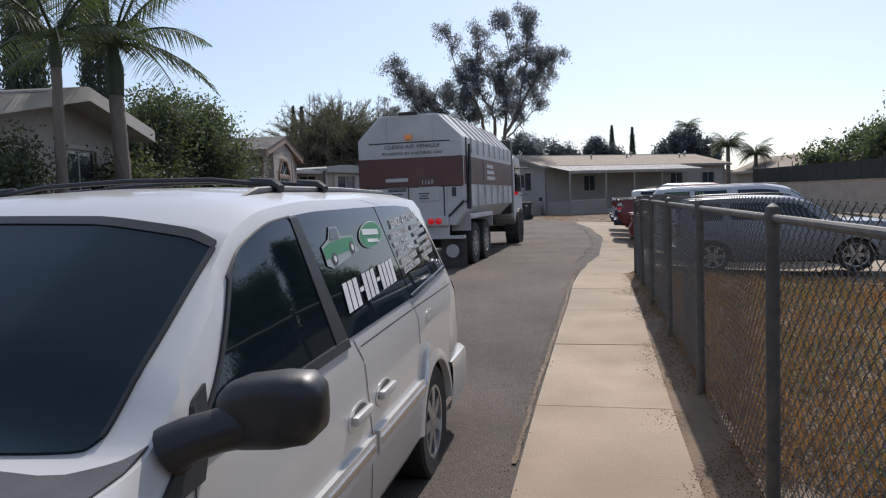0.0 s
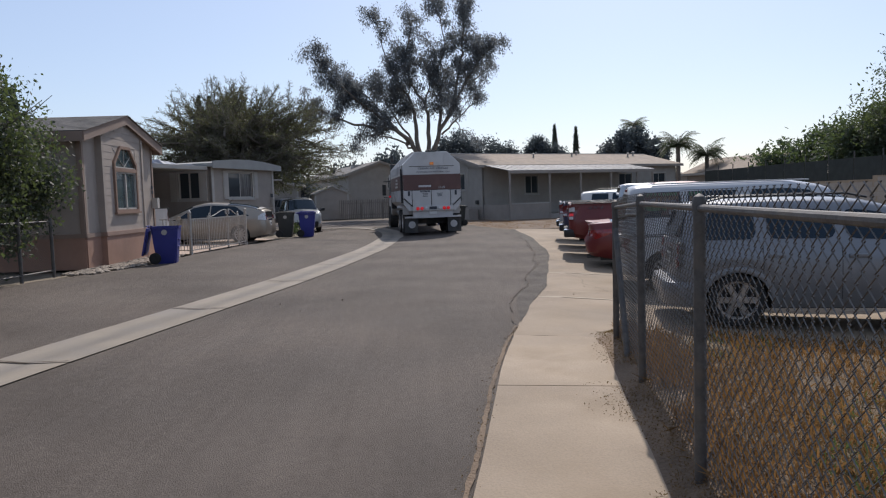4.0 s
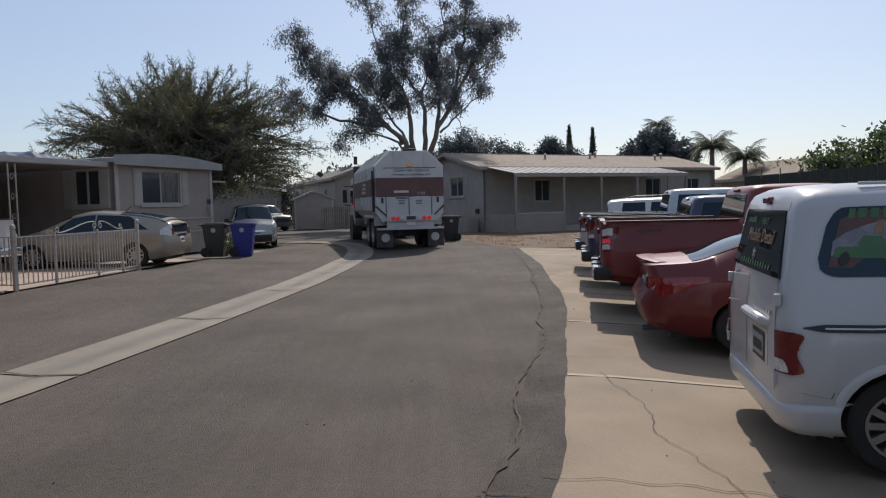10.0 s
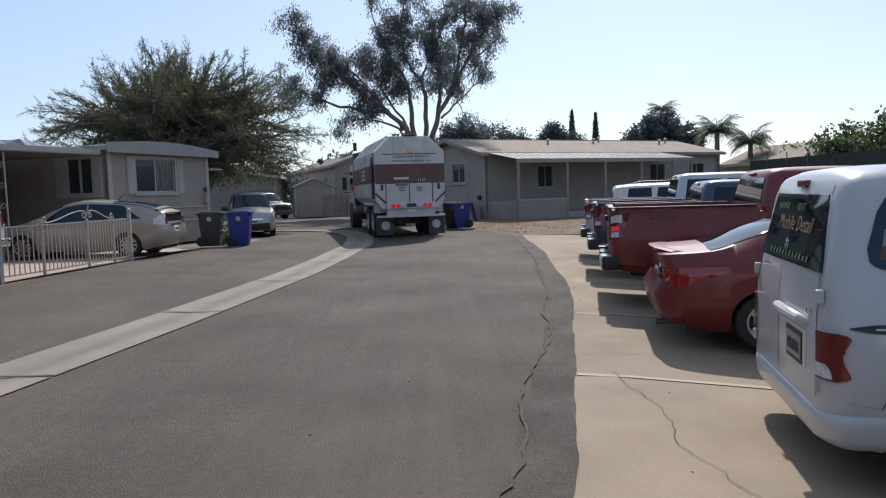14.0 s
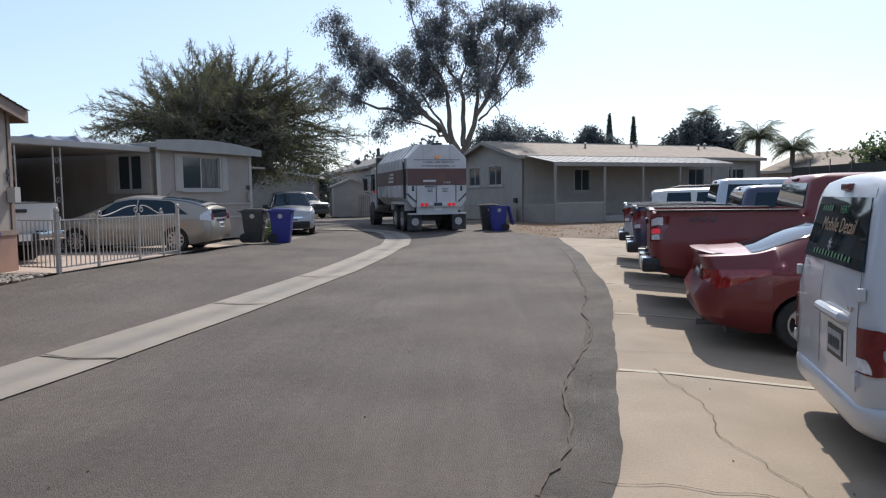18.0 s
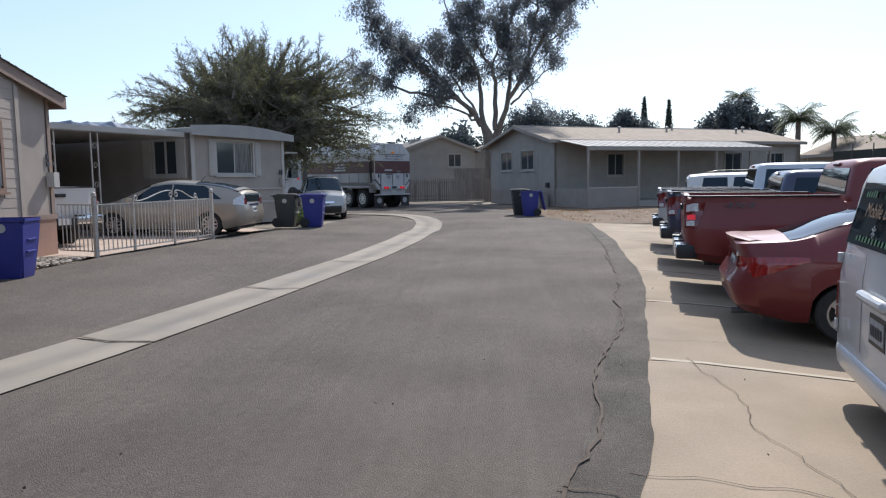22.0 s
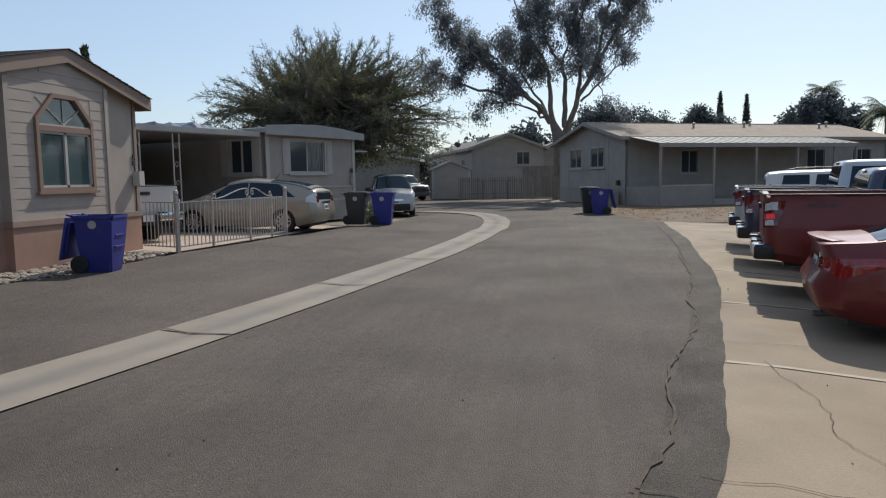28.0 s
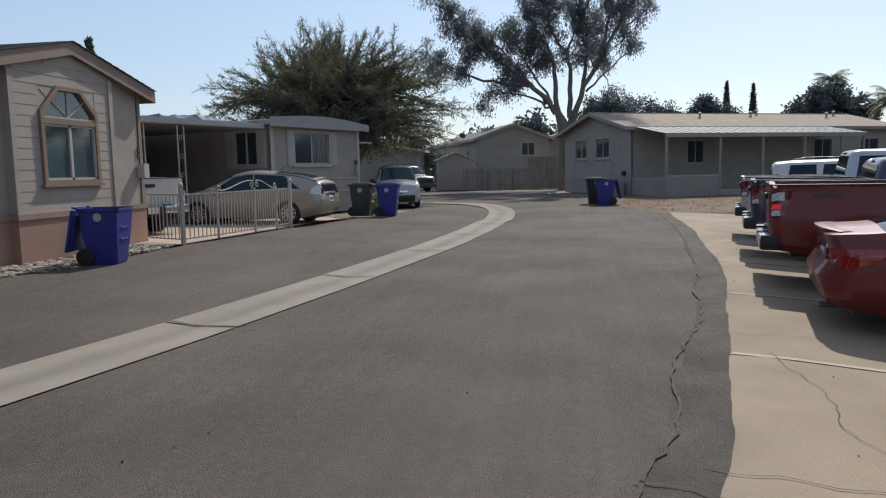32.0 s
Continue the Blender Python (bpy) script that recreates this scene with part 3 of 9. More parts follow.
rng0 = np.random.default_rng(8)
sidewalk = tagged(new("sidewalk"), "pale concrete sidewalk in long slabs beside the fence", "sidewalk", kind="structure")
joints = [-24.9 + 2.13 * k for k in range(12)] + [0.54]
for a, b in zip(joints, joints[1:]):
    n = 4
    ysl = [lerp(a + 0.008, b - 0.008, i / n) for i in range(n + 1)]
    slab("slab", [(edge_x(y) + 0.0, y) for y in ysl[::-1]] + [(edge_x(y) + 0.95, y - 0.19) for y in ysl], "concrete", sidewalk, 0.012 + rng0.uniform(-0.003, 0.004))

# parking pad: rows of slabs, each one stall wide
U, V = Vector((math.cos(radians(-13)), math.sin(radians(-13)))), Vector((math.sin(radians(13)), math.cos(radians(13))))
STRIPES = [0.55, 3.39, 6.55, 9.42, 12.45, 15.5, 18.5, 21.5, 24.6]
def grid_slab(rows, parent, top, deep=0.09):
    """A concrete slab that follows the fall of the pad."""
    n, m = len(rows[0]), len(rows)
    v = [(x, y, zg(x, y) + top) for r in rows for x, y in r]
    f = [(i * n + j, i * n + j + 1, (i + 1) * n + j + 1, (i + 1) * n + j) for i in range(m - 1) for j in range(n - 1)]
    rim = list(range(n)) + [i * n + n - 1 for i in range(1, m)] + [(m - 1) * n + j for j in range(n - 2, -1, -1)] + [i * n for i in range(m - 2, 0, -1)]
    base = len(v)
    v += [(v[k][0], v[k][1], v[k][2] - deep) for k in rim]
    f += [(rim[i], base + i, base + (i + 1) % len(rim), rim[(i + 1) % len(rim)]) for i in range(len(rim))]
    return part("slab", (v, f), "pad_concrete", parent)


pad = tagged(new("parking_pad"), "pale concrete parking pad with stalls and hairline cracks", "parking pad", kind="structure")
for a, b in zip(STRIPES, STRIPES[1:]):
    a, b = a + 0.006, b - 0.006
    ysl = [lerp(a, b, i / 5) for i in range(6)]
    for u0, u1 in ((-0.02 if a < 1 else -0.25, 3.2), (3.21, 6.6), (6.61, 11.0)):
        lo = [(edge_x(y) + u0 * (U.x if u0 > 0 else 1), y + (u0 * U.y if u0 > 0 else 0)) for y in ysl]
        hi = [(edge_x(y) + u1 * U.x, y + u1 * U.y) for y in ysl]
        us = sorted({u0, u1, *[u for u in (0.32, 1.2, 2.4, 4.4, 5.5, 8.0) if u0 < u < u1]})
        grid_slab([[(edge_x(y) + u * (U.x if u > 0 else 1), y + (u * U.y if u > 0 else 0)) for u in us] for y in ysl], pad, 0.004)
# the walk in front of the first stall joins the pad
slab("slab", [(edge_x(y), y) for y in (0.55, 0.4)] + [(edge_x(0.4) + 1.0, 0.25), (edge_x(0.55) + 1.0, 0.4)], "concrete", pad, 0.006)
for y in STRIPES[1:]:
    p = Vector((edge_x(y) + 0.05, y))
    q = p + U * 5.2
    w = V * 0.035
    strip("stall_line", [p.lerp(q, i / 12) + w for i in range(13)], [p.lerp(q, i / 12) - w for i in range(13)], "stripe", 0.0105, parent=pad)


def crack(name, pts, width, seed, material="crack", lift=0.013, wander=0.02, per=0.08, parent=None):
    """A jagged crack through plan points."""
    rng = np.random.default_rng(seed)
    line = []
    for p, q in zip(pts, pts[1:]):
        p, q = Vector(p), Vector(q)
        n = max(2, int((q - p).length / per))
        line += [p.lerp(q, i / n) for i in range(n)]
    line.append(Vector(pts[-1]))
    middle, left, right = [], [], []
    drift = Vector((0, 0))
    for i, p in enumerate(line):
        d = (line[min(i + 1, len(line) - 1)] - line[max(i - 1, 0)]).normalized()
        drift = drift * 0.86 + Vector((-d.y, d.x)) * rng.normal(0, wander)
        middle.append(p + drift)
    for i, p in enumerate(middle):
        d = (middle[min(i + 1, len(line) - 1)] - middle[max(i - 1, 0)]).normalized()
        o = Vector((-d.y, d.x)) * width * rng.uniform(0.65, 1.25) * 0.5
        left.append(p + o)
        right.append(p - o)
    strip(name, left, right, material, lift, parent=parent or pad)


def wavy(y):
    return 0.03 * math.sin(y * 0.9 + 0.4) + 0.012 * math.sin(y * 2.3 + 1.0) + 0.006 * math.sin(y * 5.3) + 0.004 * math.sin(y * 13)


ys = spaced(1.3, 24.5, 200)
ob = sheet("asphalt_patch", [[(edge_x(y) - lerp(0.32 * min(1, (y - 1.29) / 2.5), (-0.03 + wavy(y)) * min(1, (y - 1.29) / 0.5), k / 3), y) for k in range(4)] for y in ys], "asphalt_patch", "darker asphalt strip laid along the edge of the parking pad", "road", lift=0.009)
tags = [(y, edge_x(y) - lerp(0.1, 0.32, min(max((y - 1.0) / 3.0, 0), 1))) for y in spaced(0.4, 17, 42)]
crack("edge_crack", [(x + 0.05 * math.sin(y * 1.7), y) for y, x in tags], 0.02, 3, lift=0.021, wander=0.014, per=0.1)
crack("side_crack", [(edge_x(4.0) - 0.36, 4.0), (edge_x(3.9), 3.85), (2.6, 3.5)], 0.012, 4, lift=0.021)
crack("pad_crack", [(0.95, 4.2), (2.2, 3.95), (3.2, 3.65)], 0.008, 5)
crack("pad_crack", [(2.2, 3.95), (2.5, 3.0), (2.75, 2.2)], 0.008, 6, wander=0.03)
crack("pad_crack", [(1.9, 6.6), (2.0, 5.7), (1.95, 5.0), (2.1, 4.2), (2.15, 3.4)], 0.005, 7)
crack("pad_crack", [(1.55, 7.4), (2.6, 7.2), (3.6, 6.9)], 0.005, 8)
crack("edge_crack", [(edge_x(y) - 0.04, y) for y in (-9, -6, -3.0, -1.5, 0.2, 1.1)], 0.035, 9, "soil", 0.012, 0.003)

# shallow gutter along the middle of the lane, in cast lengths; silt stains the line where the water runs
nt = M["gutter"].node_tree
pb = nt.nodes["Principled BSDF"]
plain = pb.inputs["Base Color"].links[0].from_socket
across, silt, blot, mul, tone = (nt.nodes.new(k) for k in ("ShaderNodeAttribute", "ShaderNodeMapRange", "ShaderNodeTexNoise", "ShaderNodeMath", "ShaderNodeMix"))
across.attribute_name = "off_middle"
silt.inputs["From Min"].default_value, silt.inputs["From Max"].default_value = 0.26, 0.02
blot.inputs["Scale"].default_value, blot.inputs["Detail"].default_value = 2.2, 6
mul.operation = "MULTIPLY"
tone.data_type = "RGBA"
tone.inputs[7].default_value = (0.11, 0.1, 0.09, 1)
nt.links.new(across.outputs["Fac"], silt.inputs["Value"])
nt.links.new(silt.outputs["Result"], mul.inputs[0])
nt.links.new(blot.outputs["Fac"], mul.inputs[1])
nt.links.new(mul.outputs[0], tone.inputs[0])
nt.links.new(plain, tone.inputs[6])
nt.links.new(tone.outputs[2], pb.inputs["Base Color"])
GLINE = [(gut_x(y) + 0.04, y) for y in spaced(-24, 22, 92)] + [(-1.82, 23.0), (-1.85, 24.5), (-1.95, 26.0), (-2.2, 27.5), (-2.65, 28.9), (-3.3, 30.0), (-4.3, 30.9), (-5.6, 31.5), (-7.5, 31.9), (-10.5, 32.2), (-16.0, 32.4)]
gutter = tagged(new("gutter"), "pale concrete drainage gutter curving along the lane", "gutter", kind="structure")
gl = [Vector(p) for p in GLINE]
walked, seg, start = 0.0, [gl[0]], 0
for p, q in zip(gl, gl[1:]):
    n = max(1, int((q - p).length / 0.4))
    for i in range(1, n + 1):
        c = p.lerp(q, i / n)
        walked += (c - seg[-1]).length
        seg.append(c)
        if walked > 3.2 or (c - gl[-1]).length < 0.01:
            rows, m = [], len(seg)
            v, f = [], []
            for j, s in enumerate(seg):
                d = (seg[min(j + 1, m - 1)] - seg[max(j - 1, 0)]).normalized()
                o = Vector((d.y, -d.x))
                s2 = s + d * (0.014 if j == 0 else -0.014 if j == m - 1 else 0)
                for k, (e, z) in enumerate(((-0.46, 0.0), (-0.2, -0.001), (0, -0.002), (0.2, -0.001), (0.46, 0.0))):
                    pt = s2 + o * e
                    v.append((pt.x, pt.y, zg(s.x, s.y) + 0.012 + z + abs(e) * 0.034))
            for j in range(m - 1):
                for k in range(4):
                    a = j * 5 + k
                    f.append((a, a + 1, a + 6, a + 5))
            cast = part("gutter_length", (v, f), "gutter", gutter, smooth=True)
            flow = cast.data.attributes.new("off_middle", "FLOAT", "POINT")
            flow.data.foreach_set("value", [e for _ in seg for e in (0.46, 0.2, 0.0, 0.2, 0.46)])
            o = Vector((seg[-1] - seg[-2]).normalized().to_tuple() + (0,)).cross(Vector((0, 0, 1))).xy
            crack("gutter_joint", [c - o * 0.45, c - o * 0.1 + Vector((0.02, -0.03)), c + o * 0.45], 0.03, len(gutter.children), lift=0.026, wander=0.004, parent=gutter)
            walked, seg = 0.0, [c]

# dry leaves and grit along the edges
rng1 = np.random.default_rng(21)
pts = [(edge_x(y) + rng1.normal(-0.05, 0.04), y) for y in rng1.uniform(-14, 1.2, 900)]
for y in rng1.uniform(-14, 0.7, 30000):     # blown from under the fence in patches
    x = fence_x(y) + 0.16 - abs(rng1.normal(0.0, 0.23 if y < -1.5 else 0.16))
    if noise.noise(Vector((x * 1.6, y * 1.1, 7.0))) * 1.0 + 0.24 > (fence_x(y) - x) * 1.05:
        pts.append((x, y))
v, f = leaves([(x, y, zg(x, y) + mound(x, y) + 0.012) for x, y in pts], 0.015, 1, 0.002, 21, 0.0, 0.4)
v[:, 2] = np.clip(v[:, 2], -0.1, 0.15)
tagged(fast_mesh("leaf_litter", v, f, "litter", None), "dry leaf litter along the sidewalk", "litter", kind="stuff")
pts = [(rng1.uniform(-4, 2.5), rng1.uniform(2, 14)) for _ in range(160)]
v, f = leaves([(x, y, zg(x, y) + 0.006) for x, y in pts], 0.02, 1, 0.002, 22, 0.0, 0.7)
tagged(fast_mesh("grit", v, f, "soil", None), "small stones and twigs scattered on the road", "litter", kind="stuff")

# dry grass behind the fence
pts = []
while len(pts) < 42000:
    y = rng1.uniform(-16, 0.6)
    x = fence_x(y) + 0.1 + 11 * rng1.uniform(0, 1) ** 1.8
    if noise.noise(Vector((x * 0.9, y * 0.9, 0))) > -0.4 and y < 0.75 - 0.21 * (x - 1.1):
        pts.append((x, y, zg(x, y) + mound(x, y) - 0.01))
v, f = leaves(pts, 0.11, 3, 0.035, 23, -1.4, 0.09)
tagged(fast_mesh("dry_grass", v, f, "straw", None), "short dry straw-coloured grass", "grass", kind="stuff")
pts = [p for p in pts if noise.noise(Vector((p[0] * 0.7, p[1] * 0.7, 5))) > 0.04 and p[0] - fence_x(p[1]) > 0.6]
v, f = leaves(pts, 0.07, 2, 0.03, 24, -1.2, 0.14)
tagged(fast_mesh("green_weeds", v, f, "leaf_green", None), "patches of low green weeds in the dry grass", "weeds", kind="stuff")


# ---- vehicles ----
class Shell:
    """A car's outer skin: x from the tail (0) to the nose, y to its left. keys: (x, half width, belt, top, half width of the top)."""

    def __init__(self, keys, sill, axles, arch, rear=((0, 0), (2, 0)), front=((0, 0), (2, 0)), crown=0.03, bed=None, blend=0.6, eased=False):
        self.keys, self.sill, self.axles, self.arch, self.rear, self.front, self.crown, self.bed, self.blend = keys, sill, axles, arch, rear, front, crown, bed, blend
        self.length = keys[-1][0]
        self.col = [[(k[0], k[i]) for k in keys] for i in range(1, 5)]
        self.eased = eased
        if eased:
            self.col = [eased_keys(c) for c in self.col]

    def at(self, x):
        if self.eased:
            return [eased_at(c, x) for c in self.col]
        return [curve_at(c, x) for c in self.col]

    def bottom(self, x):
        z = self.sill
        for a in self.axles:
            d = abs(x - a)
            if d < self.arch:
                z = max(z, math.sqrt(self.arch ** 2 - d * d) * 0.98 + 0.33 - 0.0)
        if x < 0.5:
            z = max(z, self.sill + 0.08 * (1 - x / 0.5))
        return z

    def section(self, x):
        w, belt, top, r = self.at(x)
        zb = min(self.bottom(x), belt - 0.12)
        h, t = belt - zb, top - belt
        crown = self.crown if isinstance(self.crown, float) else curve_at(self.crown, x)
        pts = [(w * 0.9 if zb <= self.sill + 0.1 else w * 0.985, zb), (w * 0.985, zb + h * 0.16), (w, zb + h * 0.5), (w * 0.993, belt - min(0.1, h * 0.3)), (w * 0.962, belt)]
        if self.bed and self.bed[0] < x < self.bed[1]:
            pts += [(w * 0.955, top - 0.01), (w * 0.945, top), (w - 0.1, top), (w - 0.11, self.bed[2]), (0, self.bed[2])]
        else:
            pts += [(lerp(w * 0.955, r + 0.03, 0.8) if t < 0.2 else r + 0.02, belt + t * 0.84), (r - 0.015, belt + t * 0.93), (r * 0.86, top - 0.008), (r * 0.5, top + crown * 0.75), (0, top + crown)]
        return pts

    def point(self, x, s, side=1):
        x = min(max(x, 0.0), self.length)
        pts = self.section(x)
        i = min(int(s), len(pts) - 2)
        f = s - i
        y, z = lerp(pts[i][0], pts[i + 1][0], f), lerp(pts[i][1], pts[i + 1][1], f)
        wr = max(0.0, 1 - x / self.blend)
        wf = max(0.0, 1 - (self.length - x) / self.blend)
        return Vector((x + curve_at(self.rear, z) * wr - curve_at(self.front, z) * wf, y * side, z))

    def mesh(self, step=0.06):
        xs = {0.0, self.length}
        xs |= {k[0] for k in self.keys}
        n = int(self.length / step)
        xs |= {self.length * i / n for i in range(n + 1)}
        for a in self.axles:
            xs |= {a + self.arch * math.cos(math.pi * i / 10) for i in range(11)} | {a - self.arch - 0.004, a + self.arch + 0.004}
        if self.bed:
            xs |= {self.bed[0] + 0.004, self.bed[1] - 0.004}
        xs = sorted(x for x in xs if 0 <= x <= self.length)
        verts, faces, ns = [], [], 10
        for x in xs:
            for s in range(ns):
                verts.append(self.point(x, s, 1))
            for s in range(ns):
                verts.append(self.point(x, s, -1))
        for i in range(len(xs) - 1):
            for s in range(ns - 1):
                a, b = i * 2 * ns + s, (i + 1) * 2 * ns + s
                faces.append((a, b, b + 1, a + 1))
                a, b = a + ns, b + ns
                faces.append((b, a, a + 1, b + 1))
        for i, flip in ((0, False), (len(xs) - 1, True)):
            for s in range(ns - 1):
                a, b = i * 2 * ns + s, i * 2 * ns + ns + s
                q = (a, a + 1, b + 1, b)
                faces.append(q[::-1] if flip else q)
        bm = bmesh.new()
        vs = [bm.verts.new(v) for v in verts]
        for q in faces:
            try:
                bm.faces.new([vs[i] for i in q])
            except ValueError:
                pass
        bmesh.ops.remove_doubles(bm, verts=bm.verts, dist=0.0008)
        bmesh.ops.recalc_face_normals(bm, faces=bm.faces)
        return bm

    def side(self, x0, x1, s0, s1, side, x0t=None, x1t=None):
        """A panel on the flank: from x0 to x1 at its lower edge, from x0t to x1t at its upper one."""
        x0t, x1t = x0 if x0t is None else x0t, x1 if x1t is None else x1t
        return lambda u, v: self.point(lerp(lerp(x0, x1, u), lerp(x0t, x1t, u), v), lerp(s0, s1, v), side)

    def slope(self, x0, x1, reach, top=9.0):
        """A panel across the car, over the slope between x0 and x1: a windscreen or rear window. reach: the section places at its sides."""
        def fn(u, v):
            x, k = lerp(x0, x1, v), 2 * u - 1
            return self.point(x, top - (top - lerp(reach[0], reach[1], v)) * abs(k), 1 if k > 0 else -1)
        return fn

    def tail(self, y0, y1, z0, z1, y0t=None, y1t=None, end=0):
        """A panel on the tail (or, with end=1, on the nose)."""
        y0t, y1t = y0 if y0t is None else y0t, y1 if y1t is None else y1t
        def fn(u, v):
            y, z = lerp(lerp(y0, y1, u), lerp(y0t, y1t, u), v), lerp(z0, z1, v)
            x = curve_at(self.rear, z) if not end else self.length - curve_at(self.front, z)
            return Vector((x, y, z))
        return fn


def patch(fn, off=0.006, nu=10, nv=6, deep=0.02, middle=None):
    """A panel that follows fn, raised by off, with its rim turned back into the surface."""
    pts = {}
    eps = 1e-3
    ref = middle or Vector((2.2, 0, 0.8))
    for i in range(nu + 1):
        for j in range(nv + 1):
            u, v = i / nu, j / nv
            p = fn(u, v)
            du = fn(min(u + eps, 1), v) - fn(max(u - eps, 0), v)
            dv = fn(u, min(v + eps, 1)) - fn(u, max(v - eps, 0))
            n = du.cross(dv)
            n = n.normalized() if n.length > 1e-12 else Vector((0, 0, 1))
            if n.dot(p - ref) < 0:
                n = -n
            pts[i, j] = (p, n)
    bm = bmesh.new()
    vs = {k: bm.verts.new(p + n * off) for k, (p, n) in pts.items()}
    for i in range(nu):
        for j in range(nv):
            bm.faces.new((vs[i, j], vs[i + 1, j], vs[i + 1, j + 1], vs[i, j + 1]))
    rim = [(i, 0) for i in range(nu)] + [(nu, j) for j in range(nv)] + [(i, nv) for i in range(nu, 0, -1)] + [(0, j) for j in range(nv, 0, -1)]
    low = {k: bm.verts.new(pts[k][0] - pts[k][1] * deep) for k in rim}
    for a, b in zip(rim, rim[1:] + rim[:1]):
        bm.faces.new((vs[a], low[a], low[b], vs[b]))
    bmesh.ops.recalc_face_normals(bm, faces=bm.faces)
    return bm


def add_wheel(car, x, y, r, width, rim_r, spokes, rim_mat="alloy", rim_label=""):
    """A wheel with its tyre and rim; y is its outer face."""
    side = 1 if y > 0 else -1
    bm = bmesh.new()
    o = y
    prof = [(rim_r * 0.98, o - side * width * 0.9), (r * 0.93, o - side * width), (r * 0.985, o - side * width * 0.93), (r, o - side * width * 0.8),
            (r, o - side * width * 0.2), (r * 0.985, o - side * width * 0.07), (r * 0.93, o), (rim_r * 1.02, o - side * 0.004), (rim_r * 0.98, o - side * 0.03), (rim_r * 0.9, o - side * 0.06), (0.02, o - side * 0.07)]
    revolve(bm, prof, "y", 28, Matrix.Translation((x, 0, r)))
    wheel = part("wheel", bm, "rubber", car, smooth=True, angle=40)
    bm = bmesh.new()
    mm = Matrix.Translation((x, 0, r))
    ring = revolve(bm, [(rim_r * 0.99, o - side * 0.025), (rim_r * 0.99, o - side * 0.006), (rim_r * 0.9, o - side * 0.008), (rim_r * 0.88, o - side * 0.05)], "y", 28, mm)
    bmesh.ops.delete(bm, geom=ring[-2:], context="FACES_ONLY")
    revolve(bm, [(rim_r * 0.24, o - side * 0.07), (rim_r * 0.22, o - side * 0.012), (0.008, o - side * 0.008)], "y", 14, mm)
    for k in range(spokes):
        a = 2 * math.pi * k / spokes
        rot = mm @ Matrix.Rotation(a, 4, "Y")
        b = rim_r * (0.1 if spokes > 7 else 0.15)
        lo, hi = sorted((o - side * 0.055, o - side * 0.014))
        box(bm, rim_r * 0.18, rim_r * 0.93, lo, hi, -b, b, rot)
    part("rim", bm, rim_mat, wheel, rim_label, smooth=True, angle=30)
    return wheel


def underbody(car, sh, half):
    bm = bmesh.new()
    box(bm, 0.25, sh.length - 0.3, -half, half, sh.sill - 0.03, 0.62)
    part("underbody", bm, "black_plastic", car)


def plate(car, fn, dim=False):
    bm = patch(fn, 0.012, 2, 2)
    ob = part("number_plate", bm, "plate_dim" if dim else "plate", car)
    bm = bmesh.new()
    for k in range(7):
        a, b = 0.09 + k * 0.119, 0.09 + k * 0.119 + 0.085
        pts = [fn(a, 0.22), fn(b, 0.22), fn(b, 0.72), fn(a, 0.72)]
        n = (pts[1] - pts[0]).cross(pts[3] - pts[0]).normalized()
        if n.x > 0 and pts[0].x < 1:
            n = -n
        if n.x < 0 and pts[0].x > 1:
            n = -n
        bm.faces.new([bm.verts.new(p + n * 0.016) for p in pts])
    part("plate_bars", bm, "ink", ob)


def seam(car, sh, x0, s0, x1, s1, side, width=0.008, n=8, mat_name="black_plastic"):
    """A shut line along the flank."""
    bm = bmesh.new()
    row = []
    for i in range(n + 1):
        p = sh.point(lerp(x0, x1, i / n), lerp(s0, s1, i / n), side)
        out = Vector((0, side * 0.002, 0))
        d = Vector((width / 2, 0, 0)) if abs(x1 - x0) < 0.4 else Vector((0, 0, width / 2))
        row.append((bm.verts.new(p - d + out), bm.verts.new(p + d + out)))
    for a, b in zip(row, row[1:]):
        bm.faces.new((a[0], b[0], b[1], a[1]))
    part("shut_line", bm, mat_name, car)


def door_handle(car, sh, x, s, side, material="black_plastic", w=0.2):
    p = sh.point(x, s, side)
    bm = bmesh.new()
    box(bm, x - w / 2, x + w / 2, min(p.y - side * 0.01, p.y + side * 0.03), max(p.y - side * 0.01, p.y + side * 0.03), p.z - 0.025, p.z + 0.025, bevel=0.01)
    part("door_handle", bm, material, car, smooth=True)


def door_mirror(car, x, y, z, side, material="black_plastic", size=(0.13, 0.22, 0.15)):
    bm = bmesh.new()
    dx, dy, dz = size
    y0, y1 = sorted((y + side * 0.06, y + side * (0.06 + dy)))
    box(bm, x - dx * 0.3, x + dx * 0.7, y0, y1, z - dz / 2, z + dz / 2, bevel=min(dx, dz) * 0.3)
    tube(bm, [(x + 0.04, y - side * 0.03, z - dz * 0.35), (x + 0.04, y + side * 0.1, z - dz * 0.3)], 0.035, 8)
    part("door_mirror", bm, material, car, smooth=True, angle=50)


def place_car(name, rear, heading, label, category="car", size=1.0, tall=None):
    """rear: the ground under the middle of the tail; heading: degrees from +x."""
    return thing(name, Matrix.Translation((rear[0], rear[1], zg(*rear))) @ pose(0, 0, 0, 0, 0, heading) @ Matrix.Diagonal((size, size, tall or size, 1)), label, category)


def flush_wheels(car, sh, r, width, rim_r, spokes, rim="alloy", inset=0.03):
    for a in sh.axles:
        w = sh.at(a)[0]
        for side in (1, -1):
            add_wheel(car, a, side * (w - inset), r, width, rim_r, spokes, rim)


STALL = -13.0


